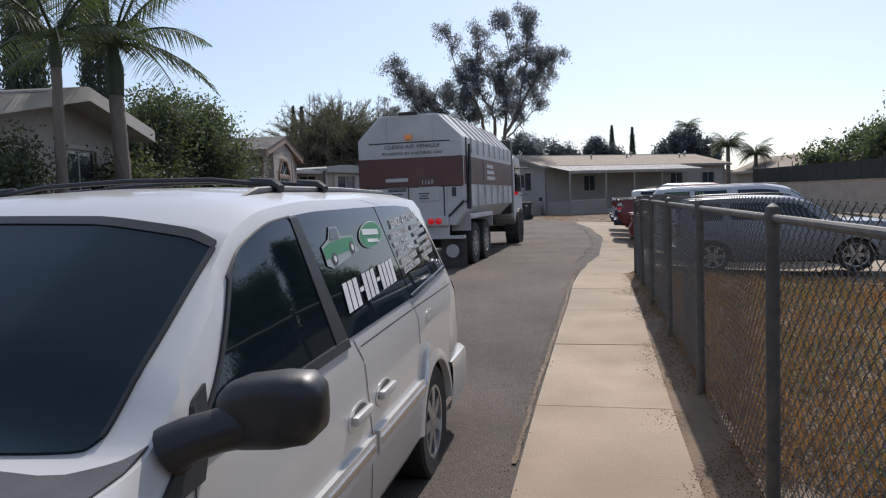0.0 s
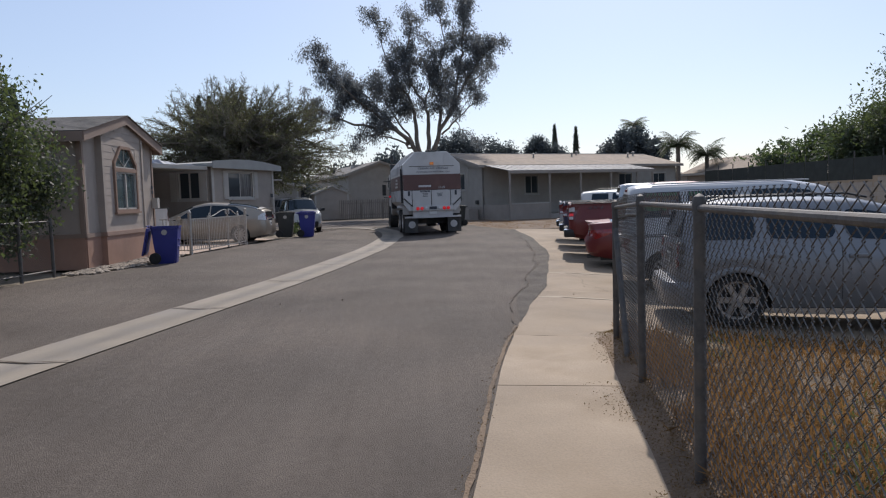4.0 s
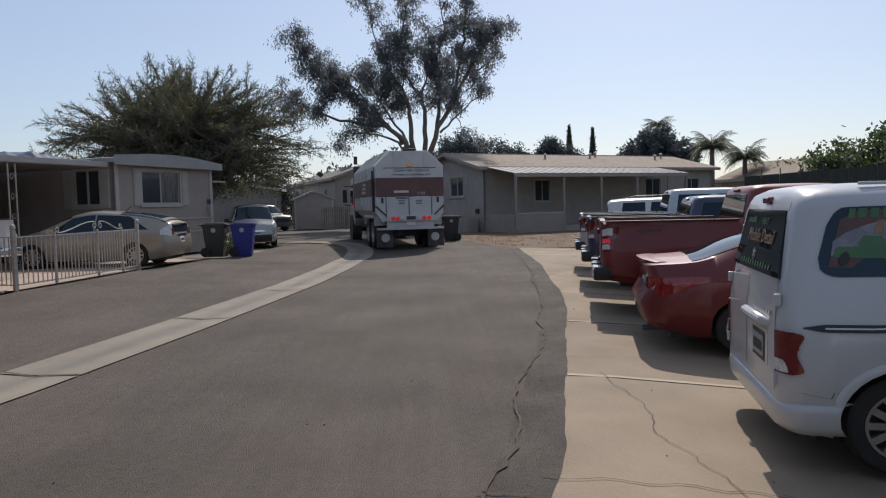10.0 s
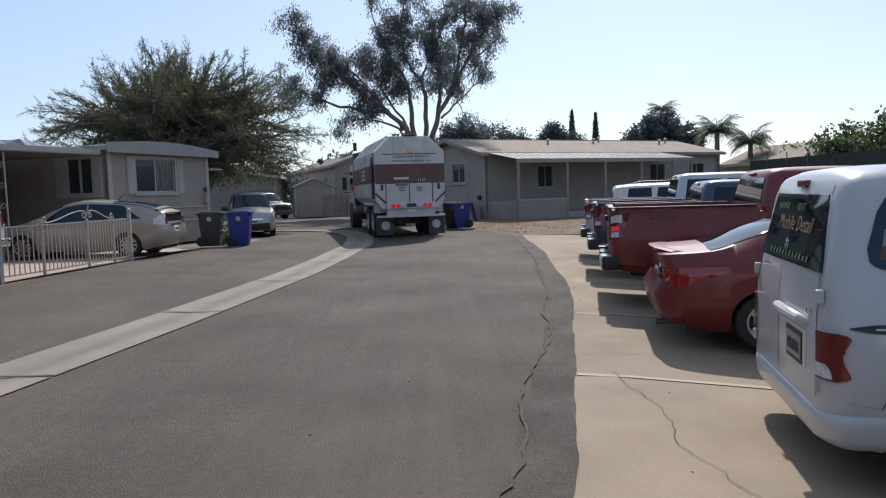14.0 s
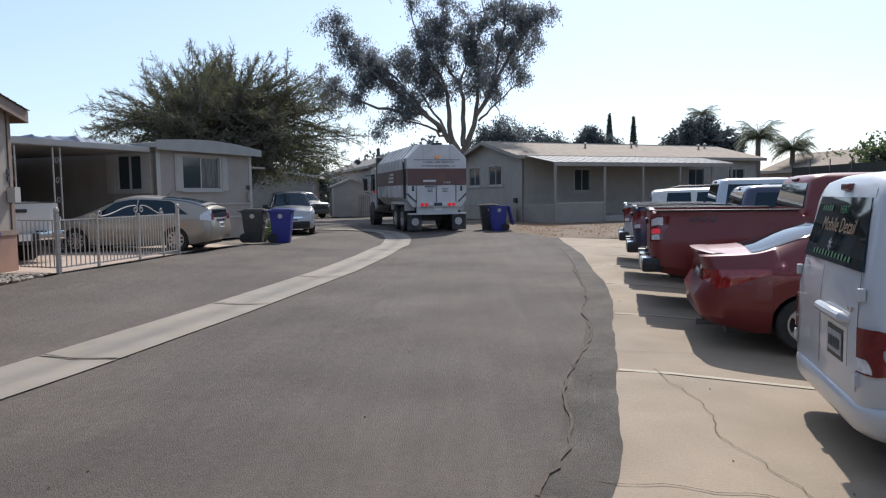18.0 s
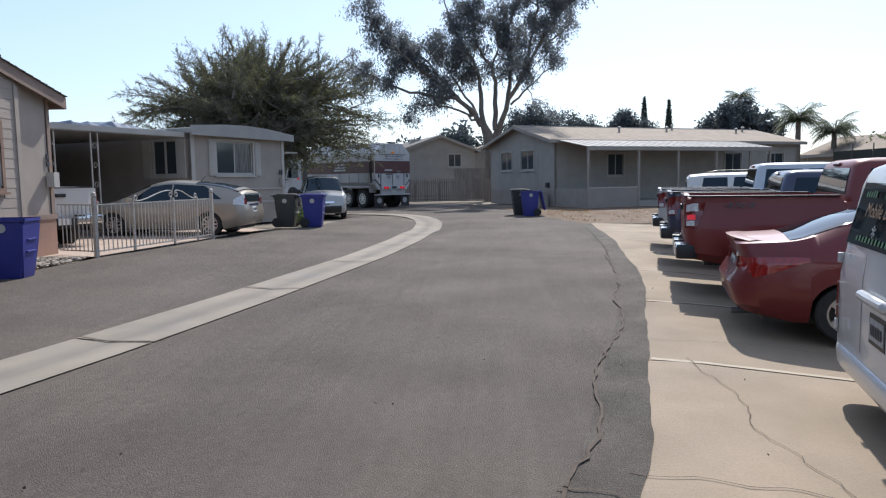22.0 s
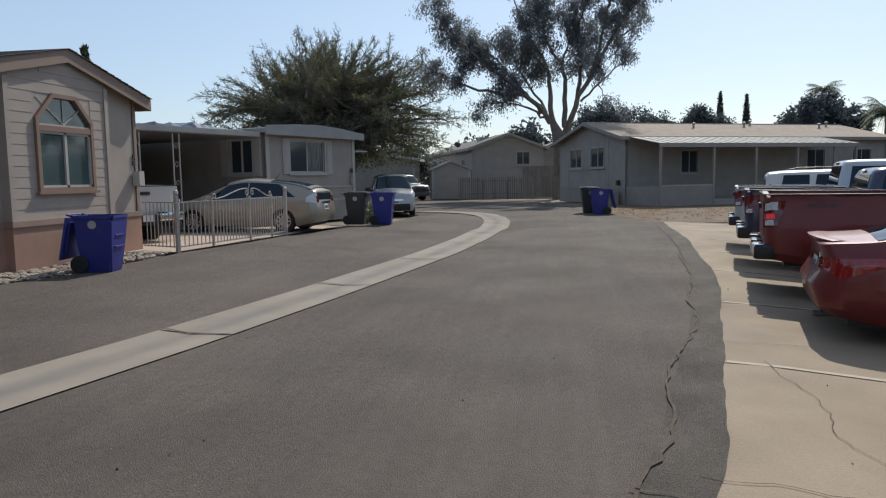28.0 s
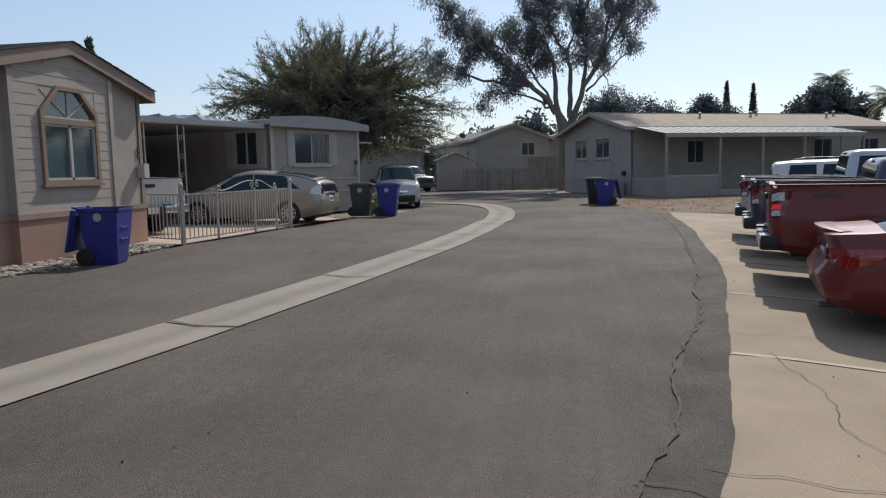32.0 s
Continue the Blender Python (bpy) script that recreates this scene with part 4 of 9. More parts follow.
def cargo_van():
    car = place_car("cargo_van", (2.565, 5.07), STALL, "white compact cargo van with painted windows, parked nose in", "van", 0.95, 0.905)
    keys = [(0.0, 0.73, 1.02, 1.79, 0.61), (0.02, 0.79, 1.02, 1.81, 0.66), (0.06, 0.838, 1.02, 1.825, 0.69), (0.13, 0.866, 1.02, 1.835, 0.71), (0.3, 0.882, 1.02, 1.845, 0.722), (0.8, 0.885, 1.02, 1.855, 0.726), (2.5, 0.885, 1.02, 1.86, 0.72),
            (3.2, 0.88, 1.0, 1.76, 0.68), (3.95, 0.85, 0.97, 1.17, 0.72), (4.3, 0.78, 0.86, 1.0, 0.66), (4.4, 0.66, 0.78, 0.9, 0.56)]
    sh = Shell(keys, 0.2, (0.7, 3.62), 0.4, rear=((0.2, 0.05), (0.3, 0.0), (0.55, 0.0), (0.95, 0.0), (1.15, 0.008), (1.7, 0.11), (1.8, 0.14), (1.9, 0.2)), front=((0, 0), (0.5, 0), (1.2, 0.1)), blend=0.45, eased=True)
    part("body", sh.mesh(), "van_paint", car, smooth=True)
    underbody(car, sh, 0.66)
    glass = part("rear_window", patch(sh.tail(-0.665, 0.665, 1.25, 1.7, -0.54, 0.54), 0.006, 12, 8), "glass_dark", car, "dark rear window with painted lettering", smooth=True)
    green, orange, pale = mat("green_window_paint", (0.06, 0.16, 0.075), 0.6), mat("orange_window_paint", (0.26, 0.17, 0.105), 0.6), mat("pale_window_paint", (0.3, 0.33, 0.34), 0.6)
    rust, grey = mat("rust_window_film", (0.09, 0.035, 0.03), 0.3, 0, 0.3, 4), mat("cloud_window_film", (0.2, 0.21, 0.24), 0.35, 0, 0.3, 5)

    def tail_bars(y0, y1, z, h, n, paint, tilt=0.0):
        """A line of hand-painted letters, as upright bars."""
        rng = random.Random(int(z * 1000) + n)
        for k in range(n):
            ya, yb = lerp(y0, y1, k / n), lerp(y0, y1, (k + 0.5) / n)
            za = z + tilt * k / n
            hh = h * rng.uniform(0.75, 1.1)
            bm = bmesh.new()
            bm.faces.new([bm.verts.new((curve_at(sh.rear, zz) - 0.012, yy, zz)) for yy, zz in ((ya, za), (yb, za), (yb - 0.008, za + hh), (ya - 0.008, za + hh))])
            part("lettering_bar", bm, paint, glass)

    up = Vector((0.185, 0, 1)).normalized()
    out = Vector((0, -1, 0)).cross(up)
    across = lambda y, z: Matrix(((0, up.x, out.x, curve_at(sh.rear, z) - 0.014), (-1, up.y, out.y, y), (0, up.z, out.z, z), (0, 0, 0, 1)))
    tail_bars(0.42, 0.16, 1.6, 0.045, 5, green)
    lettering("lettering", "HEAT", 0.075, across(-0.1, 1.615), green, glass, 0, 1.0, "faded green painted lettering")
    lettering("lettering", "Mobile Detail", 0.145, across(-0.03, 1.505), orange, glass, 0.25, 0.92, "faded orange script lettering")
    tail_bars(0.42, -0.46, 1.285, 0.04, 12, green)
    lettering("star", "*", 0.2, across(0.05, 1.33), pale, glass)
    for side in (1, -1):
        fn = sh.side(0.165, 0.925, 4.37, 5.02, side, 0.25, 0.945)

        def round_pane(u, v, fn=fn):
            """The pane with its rear corners rounded."""
            c = 0.22
            d = max(0.0, 1 - u / c)
            e = 1 - math.sqrt(max(0.0, 1 - d * d))
            return fn(u, 0.5 + (v - 0.5) * (1 - 0.55 * e))

        g = part("side_window", patch(round_pane, 0.006, 24, 8), "glass_dark", car, "dark window with a painted truck", smooth=True)
        fn2 = sh.side(1.06, 1.82, 4.37, 5.02, side, 1.07, 1.82)
        g2 = part("side_window", patch(fn2, 0.006), "glass_dark", car, smooth=True)
        if side < 0:
            def film(win, f, pts, paint, off, name="window_film"):
                bm = bmesh.new()
                bm.faces.new([bm.verts.new(f(u, v) + Vector((0, -0.97, 0.2)) * off) for u, v in pts])
                return part(name, bm, paint, win)

            film(g, fn, [(0.1, 0.14), (0.97, 0.06), (0.98, 0.94), (0.3, 0.93), (0.12, 0.8)], rust, 0.008)
            film(g, fn, [(0.1, 0.3), (0.5, 0.3), (0.97, 0.42), (0.97, 0.55), (0.8, 0.72), (0.62, 0.68), (0.5, 0.78), (0.34, 0.7), (0.2, 0.62), (0.09, 0.5)], grey, 0.0095)
            film(g, fn, [(0.12, 0.28), (0.7, 0.24), (0.72, 0.4), (0.55, 0.42), (0.5, 0.56), (0.36, 0.57), (0.33, 0.42), (0.13, 0.42)], green, 0.011, "painted_truck")["label"] = "green painted pickup truck"
            for u in (0.22, 0.6):
                film(g, fn, [(u + 0.045 * math.cos(i * math.pi / 8), 0.25 + 0.1 * math.sin(i * math.pi / 8)) for i in range(16)], "black_plastic", 0.0125, "painted_wheel")
            for k in range(8):
                film(g, fn, [(0.2 + 0.096 * k, 0.82), (0.2 + 0.096 * k + 0.068, 0.82), (0.2 + 0.096 * k + 0.068, 0.95), (0.2 + 0.096 * k, 0.95)], green, 0.011, "lettering_bar")
            for k in range(6):
                a = 0.44 + 0.092 * k
                film(g, fn, [(a, 0.6 + 0.015 * k), (a + 0.06, 0.6 + 0.015 * k), (a + 0.07, 0.79), (a + 0.01, 0.77)], orange, 0.0125, "lettering_bar")
            for k in range(3):
                film(g, fn, [(0.76 + 0.08 * k, 0.12), (0.76 + 0.08 * k + 0.05, 0.12), (0.76 + 0.08 * k + 0.05, 0.28), (0.76 + 0.08 * k, 0.28)], pale, 0.011, "lettering_bar")
                film(g2, fn2, [(0.03 + 0.1 * k, 0.8), (0.1 + 0.1 * k, 0.8), (0.1 + 0.1 * k, 0.94), (0.03 + 0.1 * k, 0.94)], green, 0.011, "lettering_bar")
                film(g2, fn2, [(0.03 + 0.11 * k, 0.62), (0.11 + 0.11 * k, 0.62), (0.11 + 0.11 * k, 0.78), (0.03 + 0.11 * k, 0.78)], orange, 0.011, "lettering_bar")
            for k, line in enumerate(("WASH & WAX", "PAINT CORRECTION", "CERAMIC COATING")):
                p = sh.point(1.52, 4.86 - 0.15 * k, side)
                lettering("lettering", line, 0.05, Matrix.Translation((1.52, p.y - 0.012, p.z)) @ pose(0, 0, 0, 74, 0, 0), pale, g2, 0, 1.05)
        part("side_window", patch(sh.side(2.08, 3.5, 4.15, 5.02, side, 2.08, 3.0)), "glass_dark", car, smooth=True)
        rail = part("slide_rail", patch(lambda u, v, side=side: sh.point(lerp(0.12, 0.94, u), 3.36 + (lerp(-0.24, 0.24, v)) * min(1, 0.15 + u * 6), side), 0.008, 24, 2), "black_plastic", car, smooth=True)
        part("rail_slot", patch(sh.side(0.24, 0.92, 3.3, 3.4, side), 0.013, 8, 1), "alloy", rail)
        for x in (0.955, 1.93):
            seam(car, sh, x, 1.0, x, 5.3, side, 0.01)
        seam(car, sh, 0.3, 1.55, 0.1, 1.6, side, 0.006)
        seam(car, sh, 0.97, 5.35, 1.92, 5.35, side, 0.008)
        tl = lambda u, v, side=side: sh.point(lerp(0.0, (0.112 + 0.022 * math.cos(2 * math.pi * v)) * (1 - 0.5 * (max(0.0, abs(2 * v - 1) - 0.72) / 0.28) ** 2), u), lerp(2.02, 3.05, v), side)
        lamp = part("tail_light", patch(tl, 0.014, 10, 20), "tail_red", car, smooth=True)
        part("reflector", patch(lambda u, v, side=side: sh.point(lerp(0.04, 0.1, u), lerp(2.62, 2.9, v), side), 0.017, 4, 4), "tail_red", lamp)
        part("side_marker", patch(lambda u, v, side=side: sh.point(lerp(0.0, 0.05 * math.sqrt(max(0, 1 - v * v)), u), lerp(2.06, 2.4, v), side), 0.018, 6, 8), "lamp_clear", lamp)
        door_mirror(car, 3.25, side * 0.87, 1.12, side, "van_paint", (0.12, 0.2, 0.24))
        door_handle(car, sh, 1.8, 3.2, side, "van_paint")
        bm = bmesh.new()
        rows = []
        for i in range(17):     # the lip of the rear wheel arch
            g = math.pi * (0.02 + 0.96 * i / 16)
            rows.append([bm.verts.new((0.7 + math.cos(g) * rr, side * (0.872 + out), 0.33 + math.sin(g) * rr * 0.98)) for rr, out in ((0.378, -0.05), (0.38, 0.008), (0.415, 0.012), (0.44, -0.004))])
        for p, q in zip(rows, rows[1:]):
            for j in range(3):
                bm.faces.new((p[j], p[j + 1], q[j + 1], q[j]))
        bmesh.ops.recalc_face_normals(bm, faces=bm.faces)
        part("wheel_arch", bm, "van_paint", car, smooth=True, angle=60)
    part("windscreen", patch(sh.slope(3.9, 3.3, (5.3, 5.6))), "glass_dark", car, smooth=True)
    # two tailgate leaves, their hinges and the plate recess
    for y in (0.1, 0.7, -0.7):
        bm = bmesh.new()
        rows = [[bm.verts.new((curve_at(sh.rear, z) - 0.003, y * (1 if z < 1.1 else 0.93 if z < 1.5 else 0.82) + d, z)) for d in (-0.005, 0.005)] for z in ((0.52, 1.02, 1.3, 1.55, 1.76) if y < 0 or y > 0.5 else (0.52, 0.8, 1.02, 1.22))]
        for p, q in zip(rows, rows[1:]):
            bm.faces.new((p[0], p[1], q[1], q[0]))
        part("shut_line", bm, "black_plastic", car)
    for z in (0.6, 1.12):
        for y in (-0.725, 0.725):
            bm = bmesh.new()
            x = curve_at(sh.rear, z)
            box(bm, x - 0.022, x + 0.02, y - 0.02, y + 0.02, z - 0.04, z + 0.04, bevel=0.008)
            part("hinge", bm, "van_paint", car)
    part("plate_recess", patch(sh.tail(-0.52, 0.0, 0.64, 0.88), 0.004, 4, 4), "van_paint", car)
    bm = bmesh.new()
    tube(bm, [(0.01, 0.03, 0.93), (-0.03, 0.0, 0.945), (-0.035, -0.25, 0.945), (-0.03, -0.5, 0.945), (0.01, -0.54, 0.93)], [0.02, 0.035, 0.038, 0.035, 0.02], 10)
    part("grab_trim", bm, "van_paint", car, smooth=True)
    part("plate_frame", patch(sh.tail(-0.45, -0.12, 0.645, 0.85), 0.008, 2, 2), "black_plastic", car)
    plate(car, sh.tail(-0.43, -0.14, 0.675, 0.82), dim=True)
    for k in range(2):
        bm = bmesh.new()
        box(bm, -0.012, 0.0, -0.6 + 0.05 * k, -0.565 + 0.05 * k, 1.0, 1.03)
        part("badge_bar", bm, "chrome", car)
    bm = bmesh.new()
    box(bm, 0.1, 0.17, -0.085, 0.085, 1.745, 1.795, bevel=0.012)
    part("brake_light", bm, "tail_red", car)
    # the bumper wraps round both corners and runs to the wheel arches
    bm = bmesh.new()
    rows = []
    for i in range(37):
        k = i / 18 - 1
        y = math.copysign(min(1.0, abs(k) / 0.8) ** 0.85, k) * 0.895
        xb = -0.025 + 0.105 * (min(1, abs(k) / 0.8)) ** 7 + max(0, abs(k) - 0.8) / 0.2 * 0.24
        rows.append([bm.verts.new(c) for c in ((xb + 0.12, y * 0.9, 0.25), (xb + 0.045, y * 0.96, 0.265), (xb + 0.008, y * 0.99, 0.32), (xb, y * 0.995, 0.41), (xb + 0.006, y * 0.993, 0.45), (xb + 0.03, y * 0.98, 0.462), (xb + 0.12, y * 0.9, 0.466))])
    for p, q in zip(rows, rows[1:]):
        for j in range(6):
            bm.faces.new((p[j], q[j], q[j + 1], p[j + 1]))
    bmesh.ops.recalc_face_normals(bm, faces=bm.faces)
    part("rear_bumper", bm, "van_paint", car, smooth=True, angle=60)
    for s in (1, -1):
        bm = bmesh.new()
        box(bm, 0.5, 3.0, s * 0.6 - 0.012, s * 0.6 + 0.012, 1.86, 1.882, bevel=0.008)
        part("roof_strip", bm, "van_paint", car)
    flush_wheels(car, sh, 0.325, 0.2, 0.225, 12, "alloy", 0.05)
    return car


def sedan():
    car = place_car("sedan", (2.8, 8.3), STALL, "dark red compact sedan with a small boot spoiler, parked nose in", tall=0.88)
    keys = [(0.0, 0.58, 0.9, 1.035, 0.46), (0.035, 0.68, 0.905, 1.045, 0.55), (0.09, 0.755, 0.91, 1.055, 0.6), (0.18, 0.815, 0.92, 1.065, 0.64), (0.34, 0.86, 0.935, 1.075, 0.67), (0.5, 0.875, 0.945, 1.095, 0.66), (0.95, 0.885, 0.95, 1.27, 0.6), (1.4, 0.885, 0.95, 1.39, 0.55), (2.1, 0.885, 0.94, 1.43, 0.56),
            (2.7, 0.885, 0.92, 1.4, 0.55), (3.55, 0.88, 0.9, 1.02, 0.66), (4.2, 0.85, 0.8, 0.88, 0.66), (4.5, 0.76, 0.7, 0.78, 0.58), (4.62, 0.6, 0.62, 0.66, 0.45)]
    sh = Shell(keys, 0.2, (0.98, 3.68), 0.35, rear=((0.2, 0.16), (0.3, 0.04), (0.42, -0.06), (0.56, -0.075), (0.61, -0.05), (0.65, 0.01), (0.8, 0.05), (0.96, 0.05), (1.03, 0.0), (1.1, 0.0)), front=((0, 0.1), (0.5, 0)), blend=0.55, eased=True)
    part("body", sh.mesh(), "red_paint", car, smooth=True)
    underbody(car, sh, 0.68)
    part("rear_window", patch(sh.slope(0.47, 1.34, (5.6, 5.8)), 0.005, 12, 8), "glass_dark", car, smooth=True)
    part("windscreen", patch(sh.slope(3.5, 2.75, (5.5, 5.7)), 0.005, 12, 8), "glass_dark", car, smooth=True)
    for side in (1, -1):
        part("side_window", patch(sh.side(1.0, 2.15, 4.15, 5.0, side, 1.4, 2.12)), "glass_dark", car, smooth=True)
        part("side_window", patch(sh.side(2.22, 3.3, 4.15, 5.0, side, 2.2, 2.75)), "glass_dark", car, smooth=True)
        part("tail_light", patch(lambda u, v, side=side: sh.point(lerp(0.0, 0.62, u), lerp(lerp(2.2, 3.1, u), lerp(3.8, 3.62, u), v), side), 0.012, 14, 8), "bright_lens", car, smooth=True)
        part("tail_light", patch(sh.tail(side * 0.36, side * 0.57, 0.7, 0.88), 0.012, 5, 4), "tail_red", car)
        for x in (1.3, 2.18, 3.35):
            seam(car, sh, x, 1.0, x, 4.1, side)
        door_handle(car, sh, 1.45, 3.2, side, "red_paint")
        door_handle(car, sh, 2.35, 3.2, side, "red_paint")
        door_mirror(car, 3.15, side * 0.86, 1.0, side, "red_paint")
    bm = bmesh.new()
    # a thin lip that follows the rounded boot lid
    rows = []
    for i in range(17):
        k = i / 8 - 1
        xb, z = -0.03 + 0.16 * abs(k) ** 2.4, 1.09 - 0.03 * k * k
        rows.append([bm.verts.new((xb + dx, k * 0.6, z + dz)) for dx, dz in ((0.01, -0.035), (-0.012, 0.0), (0.05, 0.008), (0.2, -0.012), (0.2, -0.04))])
    for p, q in zip(rows, rows[1:]):
        for j in range(4):
            bm.faces.new((p[j], q[j], q[j + 1], p[j + 1]))
    bmesh.ops.recalc_face_normals(bm, faces=bm.faces)
    part("spoiler", bm, "red_paint", car, smooth=True)
    part("trunk_trim", patch(sh.tail(-0.36, 0.36, 0.86, 0.91), 0.02, 4, 2), "chrome", car)
    part("plate_recess", patch(sh.tail(-0.28, 0.28, 0.67, 0.84), 0.003, 4, 3), "black_plastic", car)
    plate(car, sh.tail(-0.15, 0.15, 0.68, 0.83))
    part("diffuser", patch(sh.tail(-0.5, 0.5, 0.24, 0.38), 0.006, 6, 3), "black_plastic", car)
    tb = bmesh.new()
    tube(tb, [(-0.02, -0.5, 0.25), (0.2, -0.5, 0.26)], 0.035, 10)
    part("exhaust", tb, "grey_plastic", car)
    flush_wheels(car, sh, 0.31, 0.2, 0.21, 5)
    return car


def pickup(name, rear, heading, paint, label, bed_len=1.75, cab_len=2.3, lettered=False, sunlit_glow=False, height=1.93, tall=1.0):
    car = place_car(name, rear, heading, label, "pickup truck", tall=tall)
    b = bed_len + 0.1
    c = b + cab_len
    rail = 1.36
    keys = [(0.0, 0.9, 1.1, rail, 0.85), (0.05, 0.97, 1.12, rail, 0.9), (0.12, 1.0, 1.12, rail, 0.93), (b, 1.0, 1.12, rail, 0.93), (b + 0.03, 1.0, 1.16, rail - 0.06, 0.93), (c - 0.2, 1.0, 1.16, rail - 0.06, 0.92), (c, 1.0, 1.16, 1.27, 0.86), (c + 1.1, 0.98, 1.1, 1.2, 0.84), (c + 1.28, 0.86, 1.0, 1.08, 0.72)]
    sh = Shell(keys, 0.45, (1.15, c + 0.35), 0.46, rear=((0.4, 0.02), (1.4, 0.0)), front=((0, 0), (1, 0)), bed=(0.08, b - 0.02, 0.85), blend=0.3)
    part("body", sh.mesh(), paint, car, smooth=True)
    underbody(car, sh, 0.75)
    # the cab: rounded rings from the belt to the roof
    f = lambda z: min(max((z - 1.2) / (height - 1.2), 0), 1)
    xr, xf, hw = (lambda z: b + 0.03 + 0.13 * f(z) ** 1.3), (lambda z: c - 0.05 - 0.68 * f(z)), (lambda z: 0.975 - 0.15 * f(z) ** 1.2)
    bm = bmesh.new()
    rings = []
    for z, inset in ((1.12, 0.01), (1.25, 0.0), (1.45, 0.0), (height - 0.25, 0.0), (height - 0.1, 0.0), (height - 0.05, 0.012), (height - 0.018, 0.045), (height, 0.11), (height + 0.012, 0.3)):
        ring, rc = [], 0.13
        for cx, cy, a0 in ((xf(z) - inset - rc, hw(z) - inset - rc, 0), (xr(z) + inset + rc, hw(z) - inset - rc, 90), (xr(z) + inset + rc, -hw(z) + inset + rc, 180), (xf(z) - inset - rc, -hw(z) + inset + rc, 270)):
            ring += [bm.verts.new((cx + rc * math.cos(radians(a0 + 18 * i)), cy + rc * math.sin(radians(a0 + 18 * i)), z)) for i in range(6)]
        rings.append(ring)
    for p, q in zip(rings, rings[1:]):
        for i in range(24):
            bm.faces.new((p[i], p[(i + 1) % 24], q[(i + 1) % 24], q[i]))
    bm.faces.new(rings[-1])
    cabin = part("cab", bm, paint, car, smooth=True, angle=50)
    mid = Vector(((b + c) / 2, 0, 1.5))
    part("rear_window", patch(lambda u, v: Vector((xr(lerp(rail + 0.02, height - 0.12, v)), lerp(-1, 1, u) * (hw(lerp(rail, height - 0.12, v)) - 0.13), lerp(rail + 0.02, height - 0.12, v))), 0.008, 8, 6, 0.02, mid), "glass_dark", cabin, smooth=True)
    part("windscreen", patch(lambda u, v: Vector((xf(lerp(1.3, height - 0.1, v)), lerp(-1, 1, u) * (hw(lerp(1.3, height - 0.1, v)) - 0.14), lerp(1.3, height - 0.1, v))), 0.008, 8, 6, 0.02, mid), "glass_dark", cabin, smooth=True)
    part("high_brake_light", boxed(xr(height) - 0.04, xr(height) + 0.06, -0.16, 0.16, height - 0.085, height - 0.045, bevel=0.012), "tail_red", cabin)

    def pane(x0, x1, x1t, side):
        zz = lambda v: lerp(rail - 0.03, height - 0.13, v)
        return patch(lambda u, v: Vector((lerp(x0 + 0.06 * v, lerp(x1, x1t, v), u), side * hw(zz(v)), zz(v))), 0.006, 8, 6, 0.02, mid)

    for side in (1, -1):
        if cab_len > 2.0:
            part("side_window", pane(b + 0.24, b + 0.98, b + 0.98, side), "glass_dark", cabin, smooth=True)
            part("side_window", pane(b + 1.05, c - 0.32, c - 0.78, side), "glass_dark", cabin, smooth=True)
        else:
            part("side_window", pane(b + 0.26, c - 0.32, c - 0.78, side), "glass_dark", cabin, smooth=True)
        for x in (b, b + 1.0, c - 0.15):
            seam(car, sh, x, 0.5, x, 4.0, side)
        tl = lambda u, v, side=side: sh.point(lerp(0.0, lerp(0.14, 0.24, v), u), lerp(2.65, 4.72, v), side)
        body = part("tail_light", patch(tl, 0.014, 5, 6), "tail_red", car, smooth=True)
        if lettered:
            part("reverse_lamp", patch(lambda u, v, side=side: sh.point(lerp(0.02, 0.15, u), lerp(4.2, 4.66, v), side), 0.017, 4, 3), "lamp_clear", body)
        part("lower_lens", patch(lambda u, v, side=side: sh.point(lerp(0.02, 0.11, u), lerp(2.75, 3.15, v), side), 0.017, 4, 3), "lamp_clear", body)
        # Emission put in for the sunlit glow of this parked lens.
        if sunlit_glow:
            part("sunlit_lens", patch(lambda u, v, side=side: sh.point(lerp(0.03, 0.12, u), lerp(3.3, 3.95, v), side), 0.018, 4, 3), "tail_lit", body)
        bm = bmesh.new()
        ya, yb = sorted((side * 0.9, side * 1.0))
        box(bm, 0.03, b - 0.02, ya, yb, rail - 0.006, rail + 0.014, bevel=0.006)
        part("bed_rail_cap", bm, "black_plastic", car, smooth=True)
        door_handle(car, sh, b + 1.2, 3.3, side, "chrome")
        door_mirror(car, c - 0.35, side * 0.98, 1.32, side, "black_plastic", (0.12, 0.26, 0.26))
    bm = bmesh.new()
    box(bm, -0.012, 0.03, -0.86, 0.86, rail - 0.01, rail + 0.014, bevel=0.008)
    part("tailgate_cap", bm, "black_plastic", car)
    part("tailgate_panel", patch(sh.tail(-0.68, 0.68, 0.82, 1.28), 0.008, 6, 4), paint, car)
    bm = bmesh.new()
    box(bm, -0.04, 0.0, -0.12, 0.12, 1.15, 1.23, bevel=0.012)
    part("tailgate_handle", bm, "black_plastic", car)
    for y0, y1 in ((-0.98, -0.3), (0.3, 0.98)):
        bm = bmesh.new()
        box(bm, -0.12, 0.02, y0, y1, 0.53, 0.73, bevel=0.04)
        bar = part("rear_bumper", bm, "chrome", car, smooth=True)
        bm = bmesh.new()
        ye, yi = (y0, y0 + 0.3) if y0 < 0 else (y1 - 0.3, y1)
        box(bm, -0.112, 0.16, ye - 0.006, yi, 0.52, 0.725, bevel=0.045)
        part("bumper_corner", bm, "black_plastic", bar, smooth=True)
    bm = bmesh.new()
    box(bm, -0.11, 0.02, -0.3, 0.3, 0.52, 0.68, bevel=0.02)
